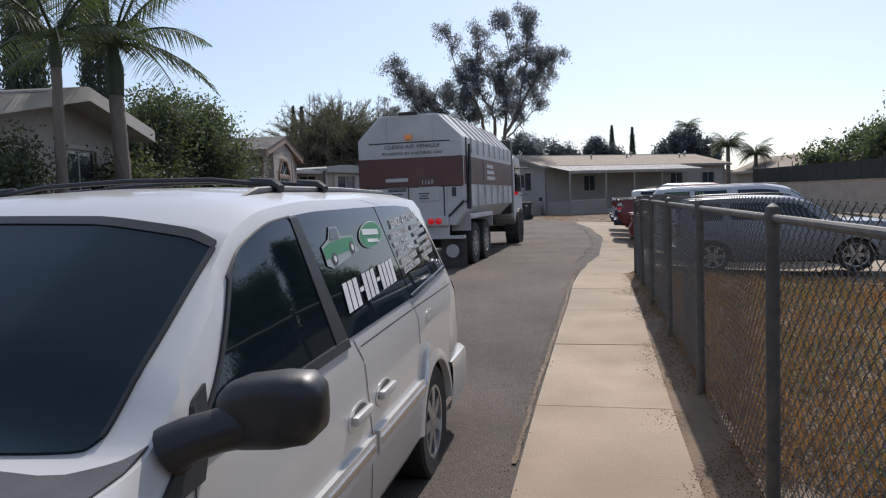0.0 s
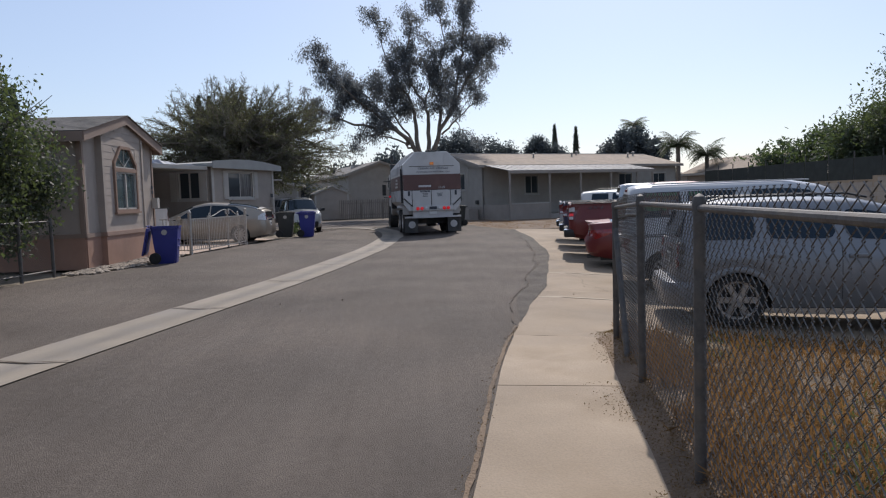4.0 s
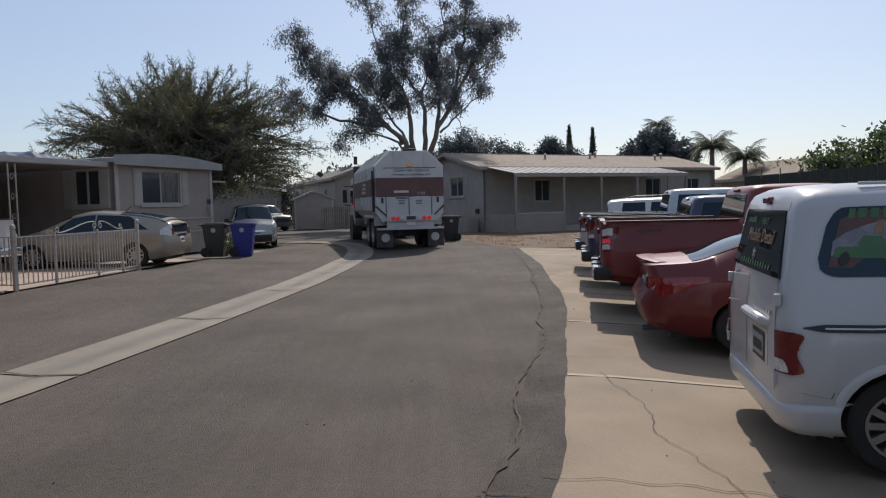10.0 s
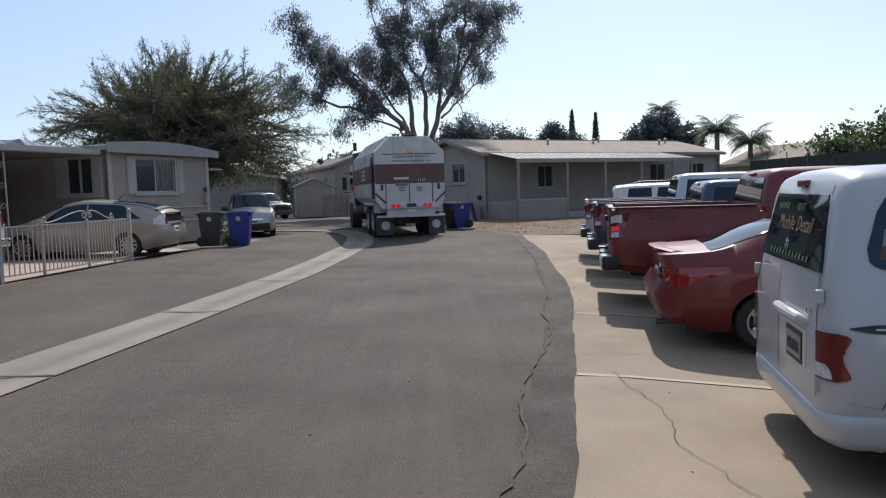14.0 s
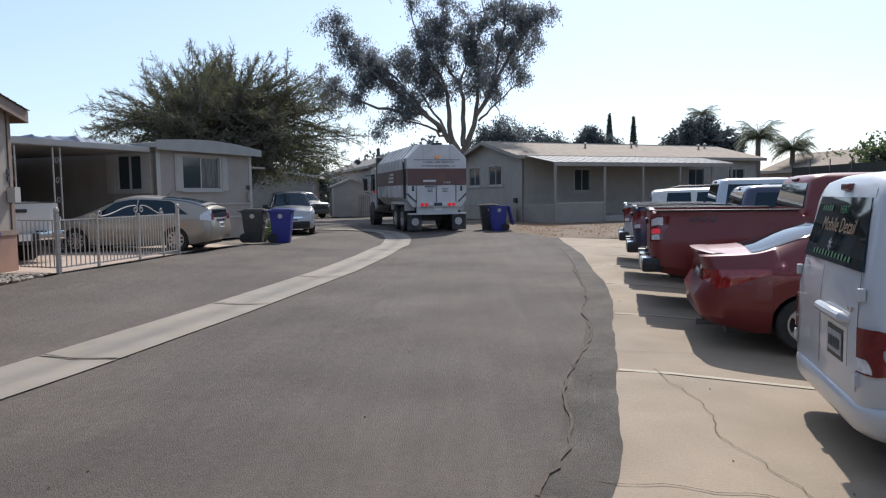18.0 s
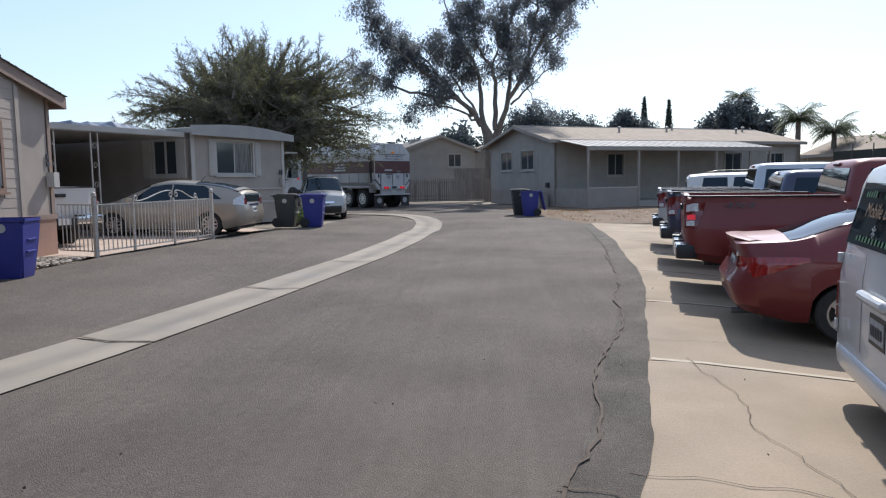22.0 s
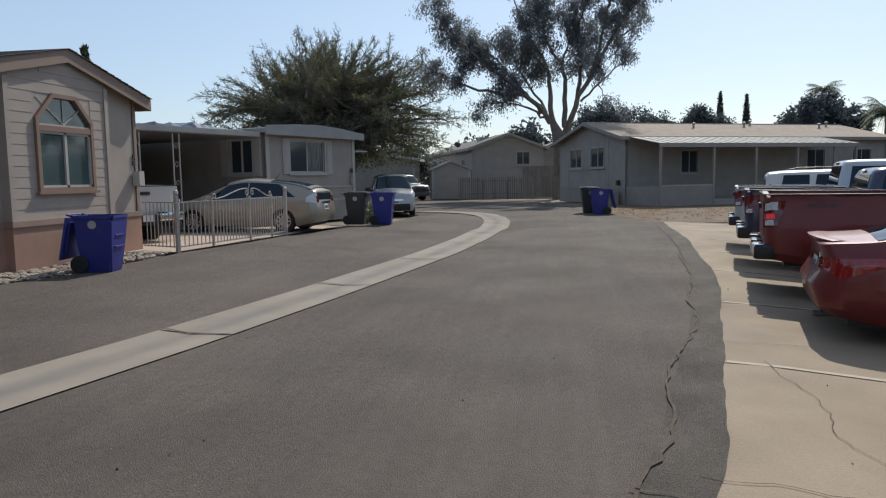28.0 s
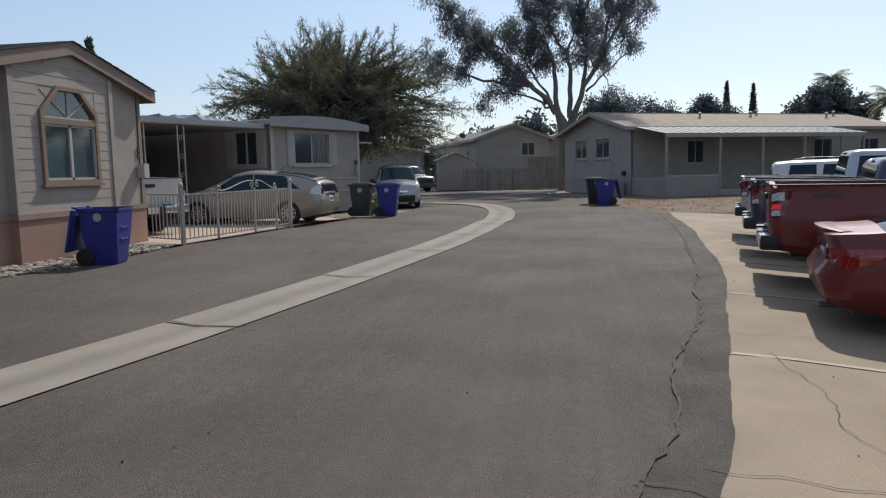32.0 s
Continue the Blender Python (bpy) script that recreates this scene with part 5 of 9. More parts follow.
    part("bumper_step", bm, "black_plastic", car, smooth=True)
    for y0 in (-0.5, 0.3):
        part("step_pad", boxed(-0.13, 0.0, y0, y0 + 0.2, 0.705, 0.74, bevel=0.01), "black_plastic", car)
    bm = bmesh.new()
    box(bm, -0.125, -0.105, -0.15, 0.15, 0.53, 0.68)
    part("number_plate", bm, "plate", car)
    if lettered:
        lettering("bed_lettering", "4X4", 0.11, Matrix.Translation((0.62, -1.003, 1.24)) @ pose(0, 0, 0, 90, 0, 0), "grey_plastic", car, 0.25, 1.9)
    flush_wheels(car, sh, 0.39, 0.26, 0.24, 6)
    return car


def small_wagon():
    car = place_car("small_wagon", (2.26, 1.95), STALL, "pewter retro wagon with twin round tail lights behind the fence", size=0.95, tall=0.9)
    keys = [(0.0, 0.72, 1.0, 1.52, 0.56), (0.03, 0.79, 1.0, 1.55, 0.6), (0.09, 0.835, 1.0, 1.575, 0.63), (0.2, 0.862, 1.0, 1.595, 0.65), (0.6, 0.878, 1.0, 1.62, 0.665), (1.3, 0.88, 1.0, 1.63, 0.665), (2.0, 0.88, 0.99, 1.61, 0.655), (2.45, 0.88, 0.98, 1.53, 0.645),
            (2.8, 0.875, 0.98, 1.34, 0.66), (3.2, 0.865, 0.97, 1.09, 0.7), (3.9, 0.82, 0.92, 1.05, 0.63), (4.3, 0.74, 0.82, 0.95, 0.55), (4.46, 0.6, 0.7, 0.82, 0.45)]
    sh = Shell(keys, 0.24, (0.71, 3.37), 0.41, rear=((0.24, 0.1), (0.4, 0.0), (0.62, 0.0), (1.1, 0.02), (1.5, 0.15)), front=((0, 0), (1, 0)), blend=0.45, eased=True)
    part("body", sh.mesh(), "wagon_paint", car, smooth=True)
    underbody(car, sh, 0.66)
    part("rear_window", patch(sh.tail(-0.68, 0.68, 1.17, 1.5, -0.56, 0.56), 0.008, 10, 6), "glass_dark", car, smooth=True)
    part("windscreen", patch(sh.slope(3.15, 2.5, (5.4, 5.6))), "glass_dark", car, smooth=True)

    def rounded(fn, both=True):
        """A pane with rounded corners."""
        def f(u, v):
            d = max(0.0, 1 - u / 0.16, 1 - (1 - u) / 0.16 if both else 0.0)
            return fn(u, 0.5 + (v - 0.5) * (1 - 0.45 * (1 - math.sqrt(max(0.0, 1 - d * d)))))
        return f

    for side in (1, -1):
        for x0, x1, x0t, x1t in ((0.28, 0.93, 0.34, 0.91), (1.06, 1.83, 1.06, 1.8), (1.95, 2.85, 1.93, 2.42)):
            part("side_window", patch(rounded(sh.side(x0, x1, 4.25, 4.95, side, x0t, x1t)), 0.006, 20, 8), "glass_dark", car, smooth=True)
        for z in (0.85, 1.02):
            bm = bmesh.new()
            revolve(bm, [(0.085, 0.03), (0.085, -0.02), (0.066, -0.036), (0.002, -0.042)], "x", 20, Matrix.Translation((curve_at(sh.rear, z) + 0.025, side * 0.74, z)))
            lamp = part("tail_light", bm, "tail_red", car, smooth=True)
            bm = bmesh.new()
            revolve(bm, [(0.094, 0.03), (0.094, -0.014), (0.084, -0.02)], "x", 20, Matrix.Translation((curve_at(sh.rear, z) + 0.028, side * 0.74, z)))
            part("lamp_ring", bm, "grey_plastic", lamp, smooth=True)
        for x in (1.0, 1.88, 2.95):
            seam(car, sh, x, 0.6, x, 4.1, side)
        for x in (1.15, 2.05):
            door_handle(car, sh, x, 3.2, side, "wagon_paint")
        bm = bmesh.new()
        tube(bm, [(0.4, side * 0.55, 1.63), (0.6, side * 0.55, 1.68), (2.0, side * 0.55, 1.69), (2.25, side * 0.55, 1.63)], 0.014, 8)
        part("roof_rail", bm, "black_plastic", car, smooth=True)
        door_mirror(car, 2.75, side * 0.87, 1.05, side, "wagon_paint")
        part("bumper_reflector", patch(lambda u, v, side=side: Vector((0.06 + 0.03 * u, side * (0.865 - 0.02 * (1 - u)), lerp(0.42, 0.53, v))), 0.012, 2, 3), "tail_red", car)
        for a in sh.axles:
            bm = bmesh.new()
            w = sh.at(a)[0]
            rows = []
            for i in range(17):     # the flared lip of the arch
                g = math.pi * (0.03 + 0.94 * i / 16)
                rows.append([bm.verts.new((a + math.cos(g) * rr, side * (w * 0.985 + out), 0.33 + math.sin(g) * rr * 0.98)) for rr, out in ((0.385, -0.04), (0.388, 0.012), (0.41, 0.022), (0.48, -0.004))])
            for p, q in zip(rows, rows[1:]):
                for j in range(3):
                    bm.faces.new((p[j], p[j + 1], q[j + 1], q[j]))
            bmesh.ops.recalc_face_normals(bm, faces=bm.faces)
            part("wheel_arch", bm, "wagon_paint", car, smooth=True, angle=60)
    # a deep bumper with a step on top, round both corners
    bm = bmesh.new()
    rows = []
    for i in range(33):
        k = i / 16 - 1
        y = math.copysign(min(1.0, abs(k) / 0.82) ** 0.85, k) * 0.885
        xb = -0.16 + 0.2 * (min(1, abs(k) / 0.82)) ** 6 + max(0, abs(k) - 0.82) / 0.18 * 0.25
        rows.append([bm.verts.new(c) for c in ((xb + 0.1, y * 0.92, 0.26), (xb + 0.03, y * 0.98, 0.28), (xb, y, 0.36), (xb, y, 0.52), (xb + 0.02, y * 0.99, 0.575), (xb + 0.06, y * 0.97, 0.59), (xb + 0.2, y * 0.88, 0.6))])
    for p, q in zip(rows, rows[1:]):
        for j in range(6):
            bm.faces.new((p[j], q[j], q[j + 1], p[j + 1]))
    bmesh.ops.recalc_face_normals(bm, faces=bm.faces)
    part("rear_bumper", bm, "wagon_paint", car, smooth=True, angle=45)
    part("plate_recess", patch(sh.tail(-0.24, 0.24, 0.76, 0.98), 0.003, 3, 3), "black_plastic", car)
    plate(car, sh.tail(-0.15, 0.15, 0.79, 0.94))
    part("hatch_trim", patch(sh.tail(-0.4, 0.4, 1.02, 1.06), 0.02, 6, 2), "chrome", car, smooth=True)
    flush_wheels(car, sh, 0.345, 0.21, 0.25, 6, "alloy", 0.03)
    return car


def hatchback():
    """The beige liftback in the drive: the tail is towards the lane."""
    car = place_car("hatchback", (-6.28, 19.92), 179, "pale beige hybrid liftback parked in a drive")
    keys = [(0.0, 0.72, 0.9, 1.13, 0.6), (0.05, 0.8, 0.92, 1.17, 0.64), (0.2, 0.85, 0.94, 1.22, 0.62), (0.8, 0.87, 0.94, 1.37, 0.57), (1.6, 0.87, 0.92, 1.46, 0.56), (2.1, 0.87, 0.9, 1.49, 0.56),
            (2.6, 0.87, 0.88, 1.42, 0.55), (3.6, 0.865, 0.86, 0.98, 0.68), (4.2, 0.83, 0.78, 0.84, 0.64), (4.4, 0.74, 0.68, 0.74, 0.55), (4.48, 0.6, 0.6, 0.64, 0.45)]
    sh = Shell(keys, 0.2, (0.95, 3.65), 0.35, rear=((0.2, 0.12), (0.36, 0.0), (0.55, -0.03), (0.8, 0.02), (1.1, 0.06), (1.2, 0.1)), front=((0, 0), (1, 0)), blend=0.5, eased=True)
    part("body", sh.mesh(), "beige_paint", car, smooth=True)
    underbody(car, sh, 0.66)
    part("rear_window", patch(sh.slope(0.3, 1.4, (5.6, 5.9))), "glass_dark", car, smooth=True)
    part("tail_window", patch(sh.tail(-0.56, 0.56, 0.9, 1.12), 0.008), "glass_dark", car)
    part("spoiler", patch(sh.slope(0.12, 0.28, (5.5, 5.6)), 0.03, 8, 2), "black_plastic", car)
    part("windscreen", patch(sh.slope(3.5, 2.7, (5.5, 5.7))), "glass_dark", car, smooth=True)
    for side in (1, -1):
        part("side_window", patch(sh.side(0.6, 2.0, 4.15, 5.05, side, 1.15, 2.0)), "glass_dark", car, smooth=True)
        part("side_window", patch(sh.side(2.04, 3.4, 4.15, 5.05, side, 2.04, 2.65)), "glass_dark", car, smooth=True)
        part("tail_light", patch(lambda u, v, side=side: sh.point(lerp(0.0, 0.26, u), lerp(3.0, lerp(4.9, 4.1, u), v), side), 0.012, 6, 6), "lamp_clear", car, smooth=True)
        part("red_lens", patch(sh.tail(side * 0.52, side * 0.68, 0.84, 1.0), 0.012, 4, 4), "tail_red", car)
        for x in (1.15, 2.04, 3.3):
            seam(car, sh, x, 0.6, x, 4.1, side)
        for x in (1.35, 2.3):
            door_handle(car, sh, x, 3.3, side, "beige_paint")
        door_mirror(car, 3.05, side * 0.85, 0.98, side, "beige_paint")
    bm = bmesh.new()
    tube(bm, [(1.5, 0, 1.48), (1.35, 0, 1.62)], [0.012, 0.006], 6)
    part("aerial", bm, "black_plastic", car)
    part("trim_strip", patch(sh.tail(-0.36, 0.36, 0.8, 0.85), 0.02, 4, 2), "chrome", car)
    plate(car, sh.tail(-0.15, 0.15, 0.62, 0.77))
    flush_wheels(car, sh, 0.325, 0.2, 0.22, 10)
    return car


def city_car():
    """The white-and-black small car at the bend: the nose is towards the lane."""
    L = 4.15
    nose = Vector((-6.1, 27.9))
    d = Vector((math.cos(radians(-72)), math.sin(radians(-72))))
    rear = nose - d * L
    car = place_car("city_car", (rear.x, rear.y), -72, "white small family car with a black roof, seen from the front")
    keys = [(0.0, 0.66, 0.98, 1.5, 0.55), (0.08, 0.8, 1.0, 1.58, 0.6), (0.6, 0.88, 1.02, 1.64, 0.64), (2.2, 0.88, 1.02, 1.67, 0.64), (2.7, 0.88, 1.0, 1.6, 0.62), (3.3, 0.86, 0.98, 1.08, 0.68),
            (3.85, 0.8, 0.92, 1.0, 0.66), (4.08, 0.7, 0.8, 0.88, 0.58), (L, 0.58, 0.7, 0.76, 0.48)]
    sh = Shell(keys, 0.22, (0.75, 3.36), 0.37, front=((0.2, 0.06), (0.45, 0.0), (0.8, 0.06)), blend=0.4)
    part("body", sh.mesh(), "pale_grey_paint", car, smooth=True)
    underbody(car, sh, 0.66)
    part("roof", patch(lambda u, v: sh.point(lerp(0.3, 2.65, v), lerp(5.2, 9.0, 1 - abs(2 * u - 1)), 1 if u > 0.5 else -1), 0.008, 12, 8), "black_plastic", car, "gloss black roof", smooth=True)
    part("windscreen", patch(sh.slope(3.28, 2.72, (4.7, 5.1)), 0.008, 14, 8), "glass_dark", car, smooth=True)
    for side in (1, -1):
        part("side_window", patch(sh.side(0.5, 1.7, 4.15, 5.0, side, 0.6, 1.7)), "glass_dark", car, smooth=True)
        part("side_window", patch(sh.side(1.78, 3.0, 4.15, 5.0, side, 1.78, 2.65)), "glass_dark", car, smooth=True)
        for name, a0, a1, k0, k1, glow in (("headlight", L - 0.06, L - 0.42, 3.15, 3.95, "lamp_clear"), ("fog_light", L - 0.03, L - 0.2, 1.5, 2.0, "lamp_clear")):
            lens = lambda u, v, side=side, a0=a0, a1=a1, k0=k0, k1=k1: sh.point(lerp(a0, a1, 0.5 + (u - 0.5) * math.sqrt(max(0.05, 1 - (2 * v - 1) ** 2))), lerp(k0, k1, v), side)
            part(name, patch(lens, 0.014, 8, 8), glow, car, smooth=True)
        door_mirror(car, 2.98, side * 0.86, 1.08, side, "black_plastic")
    part("lower_grille", patch(sh.tail(-0.57, 0.57, 0.24, 0.5, end=1), 0.02, 6, 3, middle=Vector((2, 0, 0.5))), "black_plastic", car)
    part("upper_grille", patch(sh.tail(-0.3, 0.3, 0.62, 0.68, end=1), 0.02, 6, 2, middle=Vector((2, 0, 0.5))), "chrome", car)
    plate(car, sh.tail(-0.16, 0.16, 0.5, 0.64, end=1))
    flush_wheels(car, sh, 0.32, 0.2, 0.22, 8)
    return car


def suv(name, nose, heading, paint, label, height=1.78):
    L = 4.7
    d = Vector((math.cos(radians(heading)), math.sin(radians(heading))))
    rear = Vector(nose) - d * L
    car = place_car(name, (rear.x, rear.y), heading, label)
    keys = [(0.0, 0.8, 1.05, 1.6, 0.62), (0.08, 0.9, 1.06, 1.68, 0.66), (0.5, 0.95, 1.08, height - 0.03, 0.68), (2.4, 0.95, 1.08, height, 0.68), (2.9, 0.95, 1.06, height - 0.08, 0.66), (3.5, 0.94, 1.05, 1.14, 0.76),
            (4.45, 0.9, 1.0, 1.06, 0.74), (4.62, 0.82, 0.92, 0.98, 0.66), (L, 0.7, 0.82, 0.88, 0.56)]
    sh = Shell(keys, 0.32, (0.9, 3.75), 0.42, blend=0.4)
    part("body", sh.mesh(), paint, car, smooth=True)
    underbody(car, sh, 0.7)
    part("windscreen", patch(sh.slope(3.45, 2.95, (5.2, 5.5))), "glass_dark", car, smooth=True)
    part("rear_window", patch(sh.tail(-0.6, 0.6, 1.12, 1.5, -0.5, 0.5), 0.008), "glass_dark", car)
    for side in (1, -1):
        for a, b in ((0.35, 1.05), (1.15, 2.0), (2.08, 3.1)):
            part("side_window", patch(sh.side(a, b, 4.15, 5.0, side, a + 0.08, min(b, 2.8))), "glass_dark", car, smooth=True)
        part("headlight", patch(lambda u, v, side=side: sh.point(lerp(L, L - 0.3, u), lerp(3.0, 4.0, v), side), 0.012, 6, 4), "lamp_clear", car, smooth=True)
        part("tail_light", patch(lambda u, v, side=side: sh.point(lerp(0.0, 0.15, u), lerp(3.0, 4.6, v), side), 0.012, 4, 4), "tail_red", car, smooth=True)
        bm = bmesh.new()
        tube(bm, [(0.6, side * 0.58, height + 0.01), (0.8, side * 0.58, height + 0.06), (2.4, side * 0.58, height + 0.06), (2.6, side * 0.58, height)], 0.015, 8)
        part("roof_rail", bm, "black_plastic", car, smooth=True)
        door_mirror(car, 3.1, side * 0.93, 1.15, side, "black_plastic")
    part("grille", patch(sh.tail(-0.5, 0.5, 0.62, 0.86, end=1), 0.02, 6, 3, middle=Vector((2, 0, 0.5))), "black_plastic", car)
    bm = bmesh.new()
    box(bm, L - 0.1, L + 0.08, -0.85, 0.85, 0.4, 0.6, bevel=0.03)
    part("front_bumper", bm, "grey_plastic", car, smooth=True)
    flush_wheels(car, sh, 0.36, 0.24, 0.24, 6)
    return car


def minivan():
    """The near minivan: its nose is towards the start of the walk."""
    car = place_car("minivan", MINIVAN[:2], MINIVAN[2], "white minivan with tinted windows and white service lettering", "minivan")
    keys = [(0.0, 0.8, 1.06, 1.47, 0.62), (0.05, 0.9, 1.08, 1.555, 0.69), (0.12, 0.955, 1.1, 1.605, 0.74), (0.25, 0.992, 1.115, 1.64, 0.78), (0.5, 1.01, 1.12, 1.67, 0.81), (0.9, 1.016, 1.12, 1.69, 0.828),
            (1.5, 1.018, 1.115, 1.702, 0.83), (2.3, 1.018, 1.1, 1.702, 0.835), (2.75, 1.015, 1.09, 1.675, 0.835), (3.0, 1.012, 1.08, 1.602, 0.84), (3.12, 1.012, 1.075, 1.52, 0.855), (3.44, 1.008, 1.06, 1.275, 0.895),
            (3.66, 1.005, 1.045, 1.1, 0.905), (3.9, 1.0, 1.02, 1.06, 0.87), (4.3, 0.98, 0.965, 1.005, 0.84), (4.7, 0.93, 0.9, 0.935, 0.76), (4.95, 0.82, 0.8, 0.86, 0.64), (5.09, 0.64, 0.68, 0.74, 0.48)]
    sh = Shell(keys, 0.25, (0.99, 4.02), 0.4, rear=((0.2, 0.1), (0.42, -0.06), (0.58, -0.03), (0.66, 0.03), (1.05, 0.06), (1.3, 0.15), (1.7, 0.42)), front=((0, 0.1), (0.5, 0), (1.2, 0.1)), blend=0.6,
               crown=[(0, 0.03), (3.0, 0.036), (3.12, 0.045), (3.44, 0.075), (3.66, 0.06), (3.9, 0.03), (5.1, 0.03)], eased=True)
    part("body", sh.mesh(0.04), "white_paint", car, smooth=True)
    underbody(car, sh, 0.78)

    def screen(u, v):
        k = 2 * u - 1
        x = lerp(3.6 + 0.16 * (1 - k * k), 3.075 - 0.035 * (1 - k * k), v)
        return sh.point(x, 9.0 - (9.0 - lerp(6.75, 6.2, v)) * abs(k), 1 if k > 0 else -1)

    part("windscreen", patch(screen, 0.008, 40, 20), "glass_screen", car, "dark tinted windscreen", smooth=True)

    def band(u0, u1, v0, v1):
        return lambda u, v: screen(lerp(u0, u1, u), lerp(v0, v1, v))

    part("windscreen_seal", patch(band(0, 1, 0.985, 1.04), 0.012, 24, 1), "black_plastic", car, smooth=True)
    for u0, u1 in ((-0.012, 0.012), (0.988, 1.012)):
        part("windscreen_seal", patch(band(u0, u1, 0.0, 1.0), 0.011, 1, 16), "black_plastic", car, smooth=True)

    def cowl(u, v):
        k = 2 * u - 1
        return sh.point(lerp(3.96 + 0.1 * (1 - k * k), 3.61 + 0.16 * (1 - k * k), v), 9.0 - (9.0 - 5.2) * abs(k), 1 if k > 0 else -1)

    part("cowl", patch(cowl, 0.006, 24, 4), "grey_plastic", car, smooth=True)
    part("rear_window", patch(sh.tail(-0.6, 0.6, 1.1, 1.5, -0.5, 0.5), 0.008), "glass_dark", car)
    white = mat("white_decal", (0.7, 0.7, 0.69), 0.6)
    green = mat("green_decal", (0.045, 0.24, 0.12), 0.6)
    silver = mat("silver_decal", (0.32, 0.36, 0.36), 0.5)

    def on_glass(x, z, off=0.012):
        """A place on the left-hand glass, by its distance from the tail and its height."""
        _, belt, top, _ = sh.at(x)
        p = sh.point(x, 4 + (z - belt) / (0.84 * (top - belt)), 1)
        return p + Vector((0, 0.96, 0.28)) * off

    def decal(win, pts, material, off=0.012, name="decal", label=""):
        bm = bmesh.new()
        bm.faces.new([bm.verts.new(on_glass(x, z, off)) for x, z in pts])
        return part(name, bm, material, win, label)

    def words(win, text, x0, x1, z, rise, height, material):
        """A line of letters from x0 to x1 on the glass, its middle at z, climbing by rise."""
        me = text_mesh(text, 0.1)
        co = [v.co for v in me.vertices]
        w, h = max(c.x for c in co) - min(c.x for c in co), max(c.y for c in co) - min(c.y for c in co)
        cx, cy = (max(c.x for c in co) + min(c.x for c in co)) / 2, (max(c.y for c in co) + min(c.y for c in co)) / 2
        a, b = on_glass(x0, z), on_glass(x1, z + rise)
        o = on_glass((x0 + x1) / 2, z + rise / 2)
        ax = (b - a).normalized()
        ay = on_glass((x0 + x1) / 2, z + rise / 2 + 0.02) - o
        ay = (ay - ax * ay.dot(ax)).normalized()
        az = ax.cross(ay)
        mm = Matrix(((ax.x, ay.x, az.x, o.x), (ax.y, ay.y, az.y, o.y), (ax.z, ay.z, az.z, o.z), (0, 0, 0, 1)))
        me.transform(mm @ Matrix.Diagonal(((b - a).length / w, height / h, 1, 1)) @ Matrix.Translation((-cx, -cy, 0)))
        me.materials.append(material)
        ob = new("lettering", me)
        ob.parent = win

    for side in (1, -1):
        arc_fn = lambda u, v, side=side: sh.point(lerp(lerp(0.36, 1.41, u), lerp(0.44, 1.62, u), v), lerp(lerp(4.17, 4.04, u), lerp(4.2, 5.16, min(1, u / 0.62 + 0.01) ** 0.48), v), side)
        rw = part("rear_quarter_window", patch(arc_fn, 0.006, 24, 8), "glass_dark", car, "tinted window with white service lettering", smooth=True)
        mw = part("sliding_door_window", patch(sh.side(1.425, 2.41, 4.03, 5.16, side, 1.635, 2.585), 0.006, 12, 8), "glass_dark", car, "tinted window with a painted truck and a green oval", smooth=True)
        front_fn = lambda u, v, side=side: sh.point(lerp(2.53, lerp(3.56, 3.1, v ** 0.85), u) + 0.105 * v * (1 - u), lerp(4.03, lerp(5.12, 4.96, u ** 3), v), side)
        part("front_window", patch(front_fn, 0.004, 16, 8), "glass_dark", car, smooth=True)
        part("window_frame", patch(lambda u, v, side=side: sh.point(lerp(2.62, 3.13, u), lerp(lerp(5.12, 4.96, u ** 3), lerp(5.22, 5.06, u ** 3), v), side), 0.009, 12, 1), "black_plastic", car)
        part("window_frame", patch(lambda u, v, side=side: sh.point(lerp(lerp(3.56, 3.1, v ** 0.85), lerp(3.59, 3.13, v ** 0.85), u), lerp(4.03, 4.98, v), side), 0.009, 1, 8), "black_plastic", car)
        part("pillar", patch(sh.side(2.41, 2.53, 4.03, 5.16, side, 2.585, 2.64), 0.008, 2, 8), "black_plastic", car)
        part("mirror_patch", patch(sh.side(3.5, 3.7, 3.35, 4.62, side, 3.38, 3.46), 0.011, 4, 8), "black_plastic", car)
        part("window_trim", patch(sh.side(2.42, 3.5, 3.86, 4.04, side), 0.014, 16, 2), "black_plastic", car, smooth=True)
        part("window_trim", patch(lambda u, v, side=side: sh.point(lerp(0.38, 1.42, u), lerp(lerp(4.15, 4.02, u), lerp(4.15, 4.02, u) + 0.04, v), side), 0.014, 12, 1), "chrome", car, smooth=True)
        if side > 0:
            n = 12
            for k in range(n):     # a line of figures, as bars
                xa = lerp(2.335, 1.585, k / n)
                xb = xa - 0.75 / n * 0.8
                za = lerp(1.2, 1.243, k / n)
                h = lerp(0.118, 0.112, k / n)
                z0, z1 = (za + h * 0.42, za + h * 0.58) if k in (3, 7) else (za, za + h)
                decal(mw, [(xa, z0), (xb, z0 + 0.003), (xb - 0.004, z1 + 0.003), (xa - 0.004, z1)], white, name="number_bar")
            ring = [(1.795 + 0.178 * math.cos(2 * math.pi * i / 32), 1.488 + 0.06 * math.sin(2 * math.pi * i / 32) - 0.012 * math.cos(2 * math.pi * i / 32)) for i in range(32)]
            decal(mw, ring, white, 0.011, "oval_rim")
            oval = decal(mw, [(1.795 + (x - 1.795) * 0.955, 1.488 + (z - 1.488) * 0.93) for x, z in ring], green, 0.0125, "oval_mark", "green oval mark")
            decal(oval, [(1.92, 1.492), (1.68, 1.481), (1.678, 1.508), (1.918, 1.519)], white, 0.014, "lettering_bar")
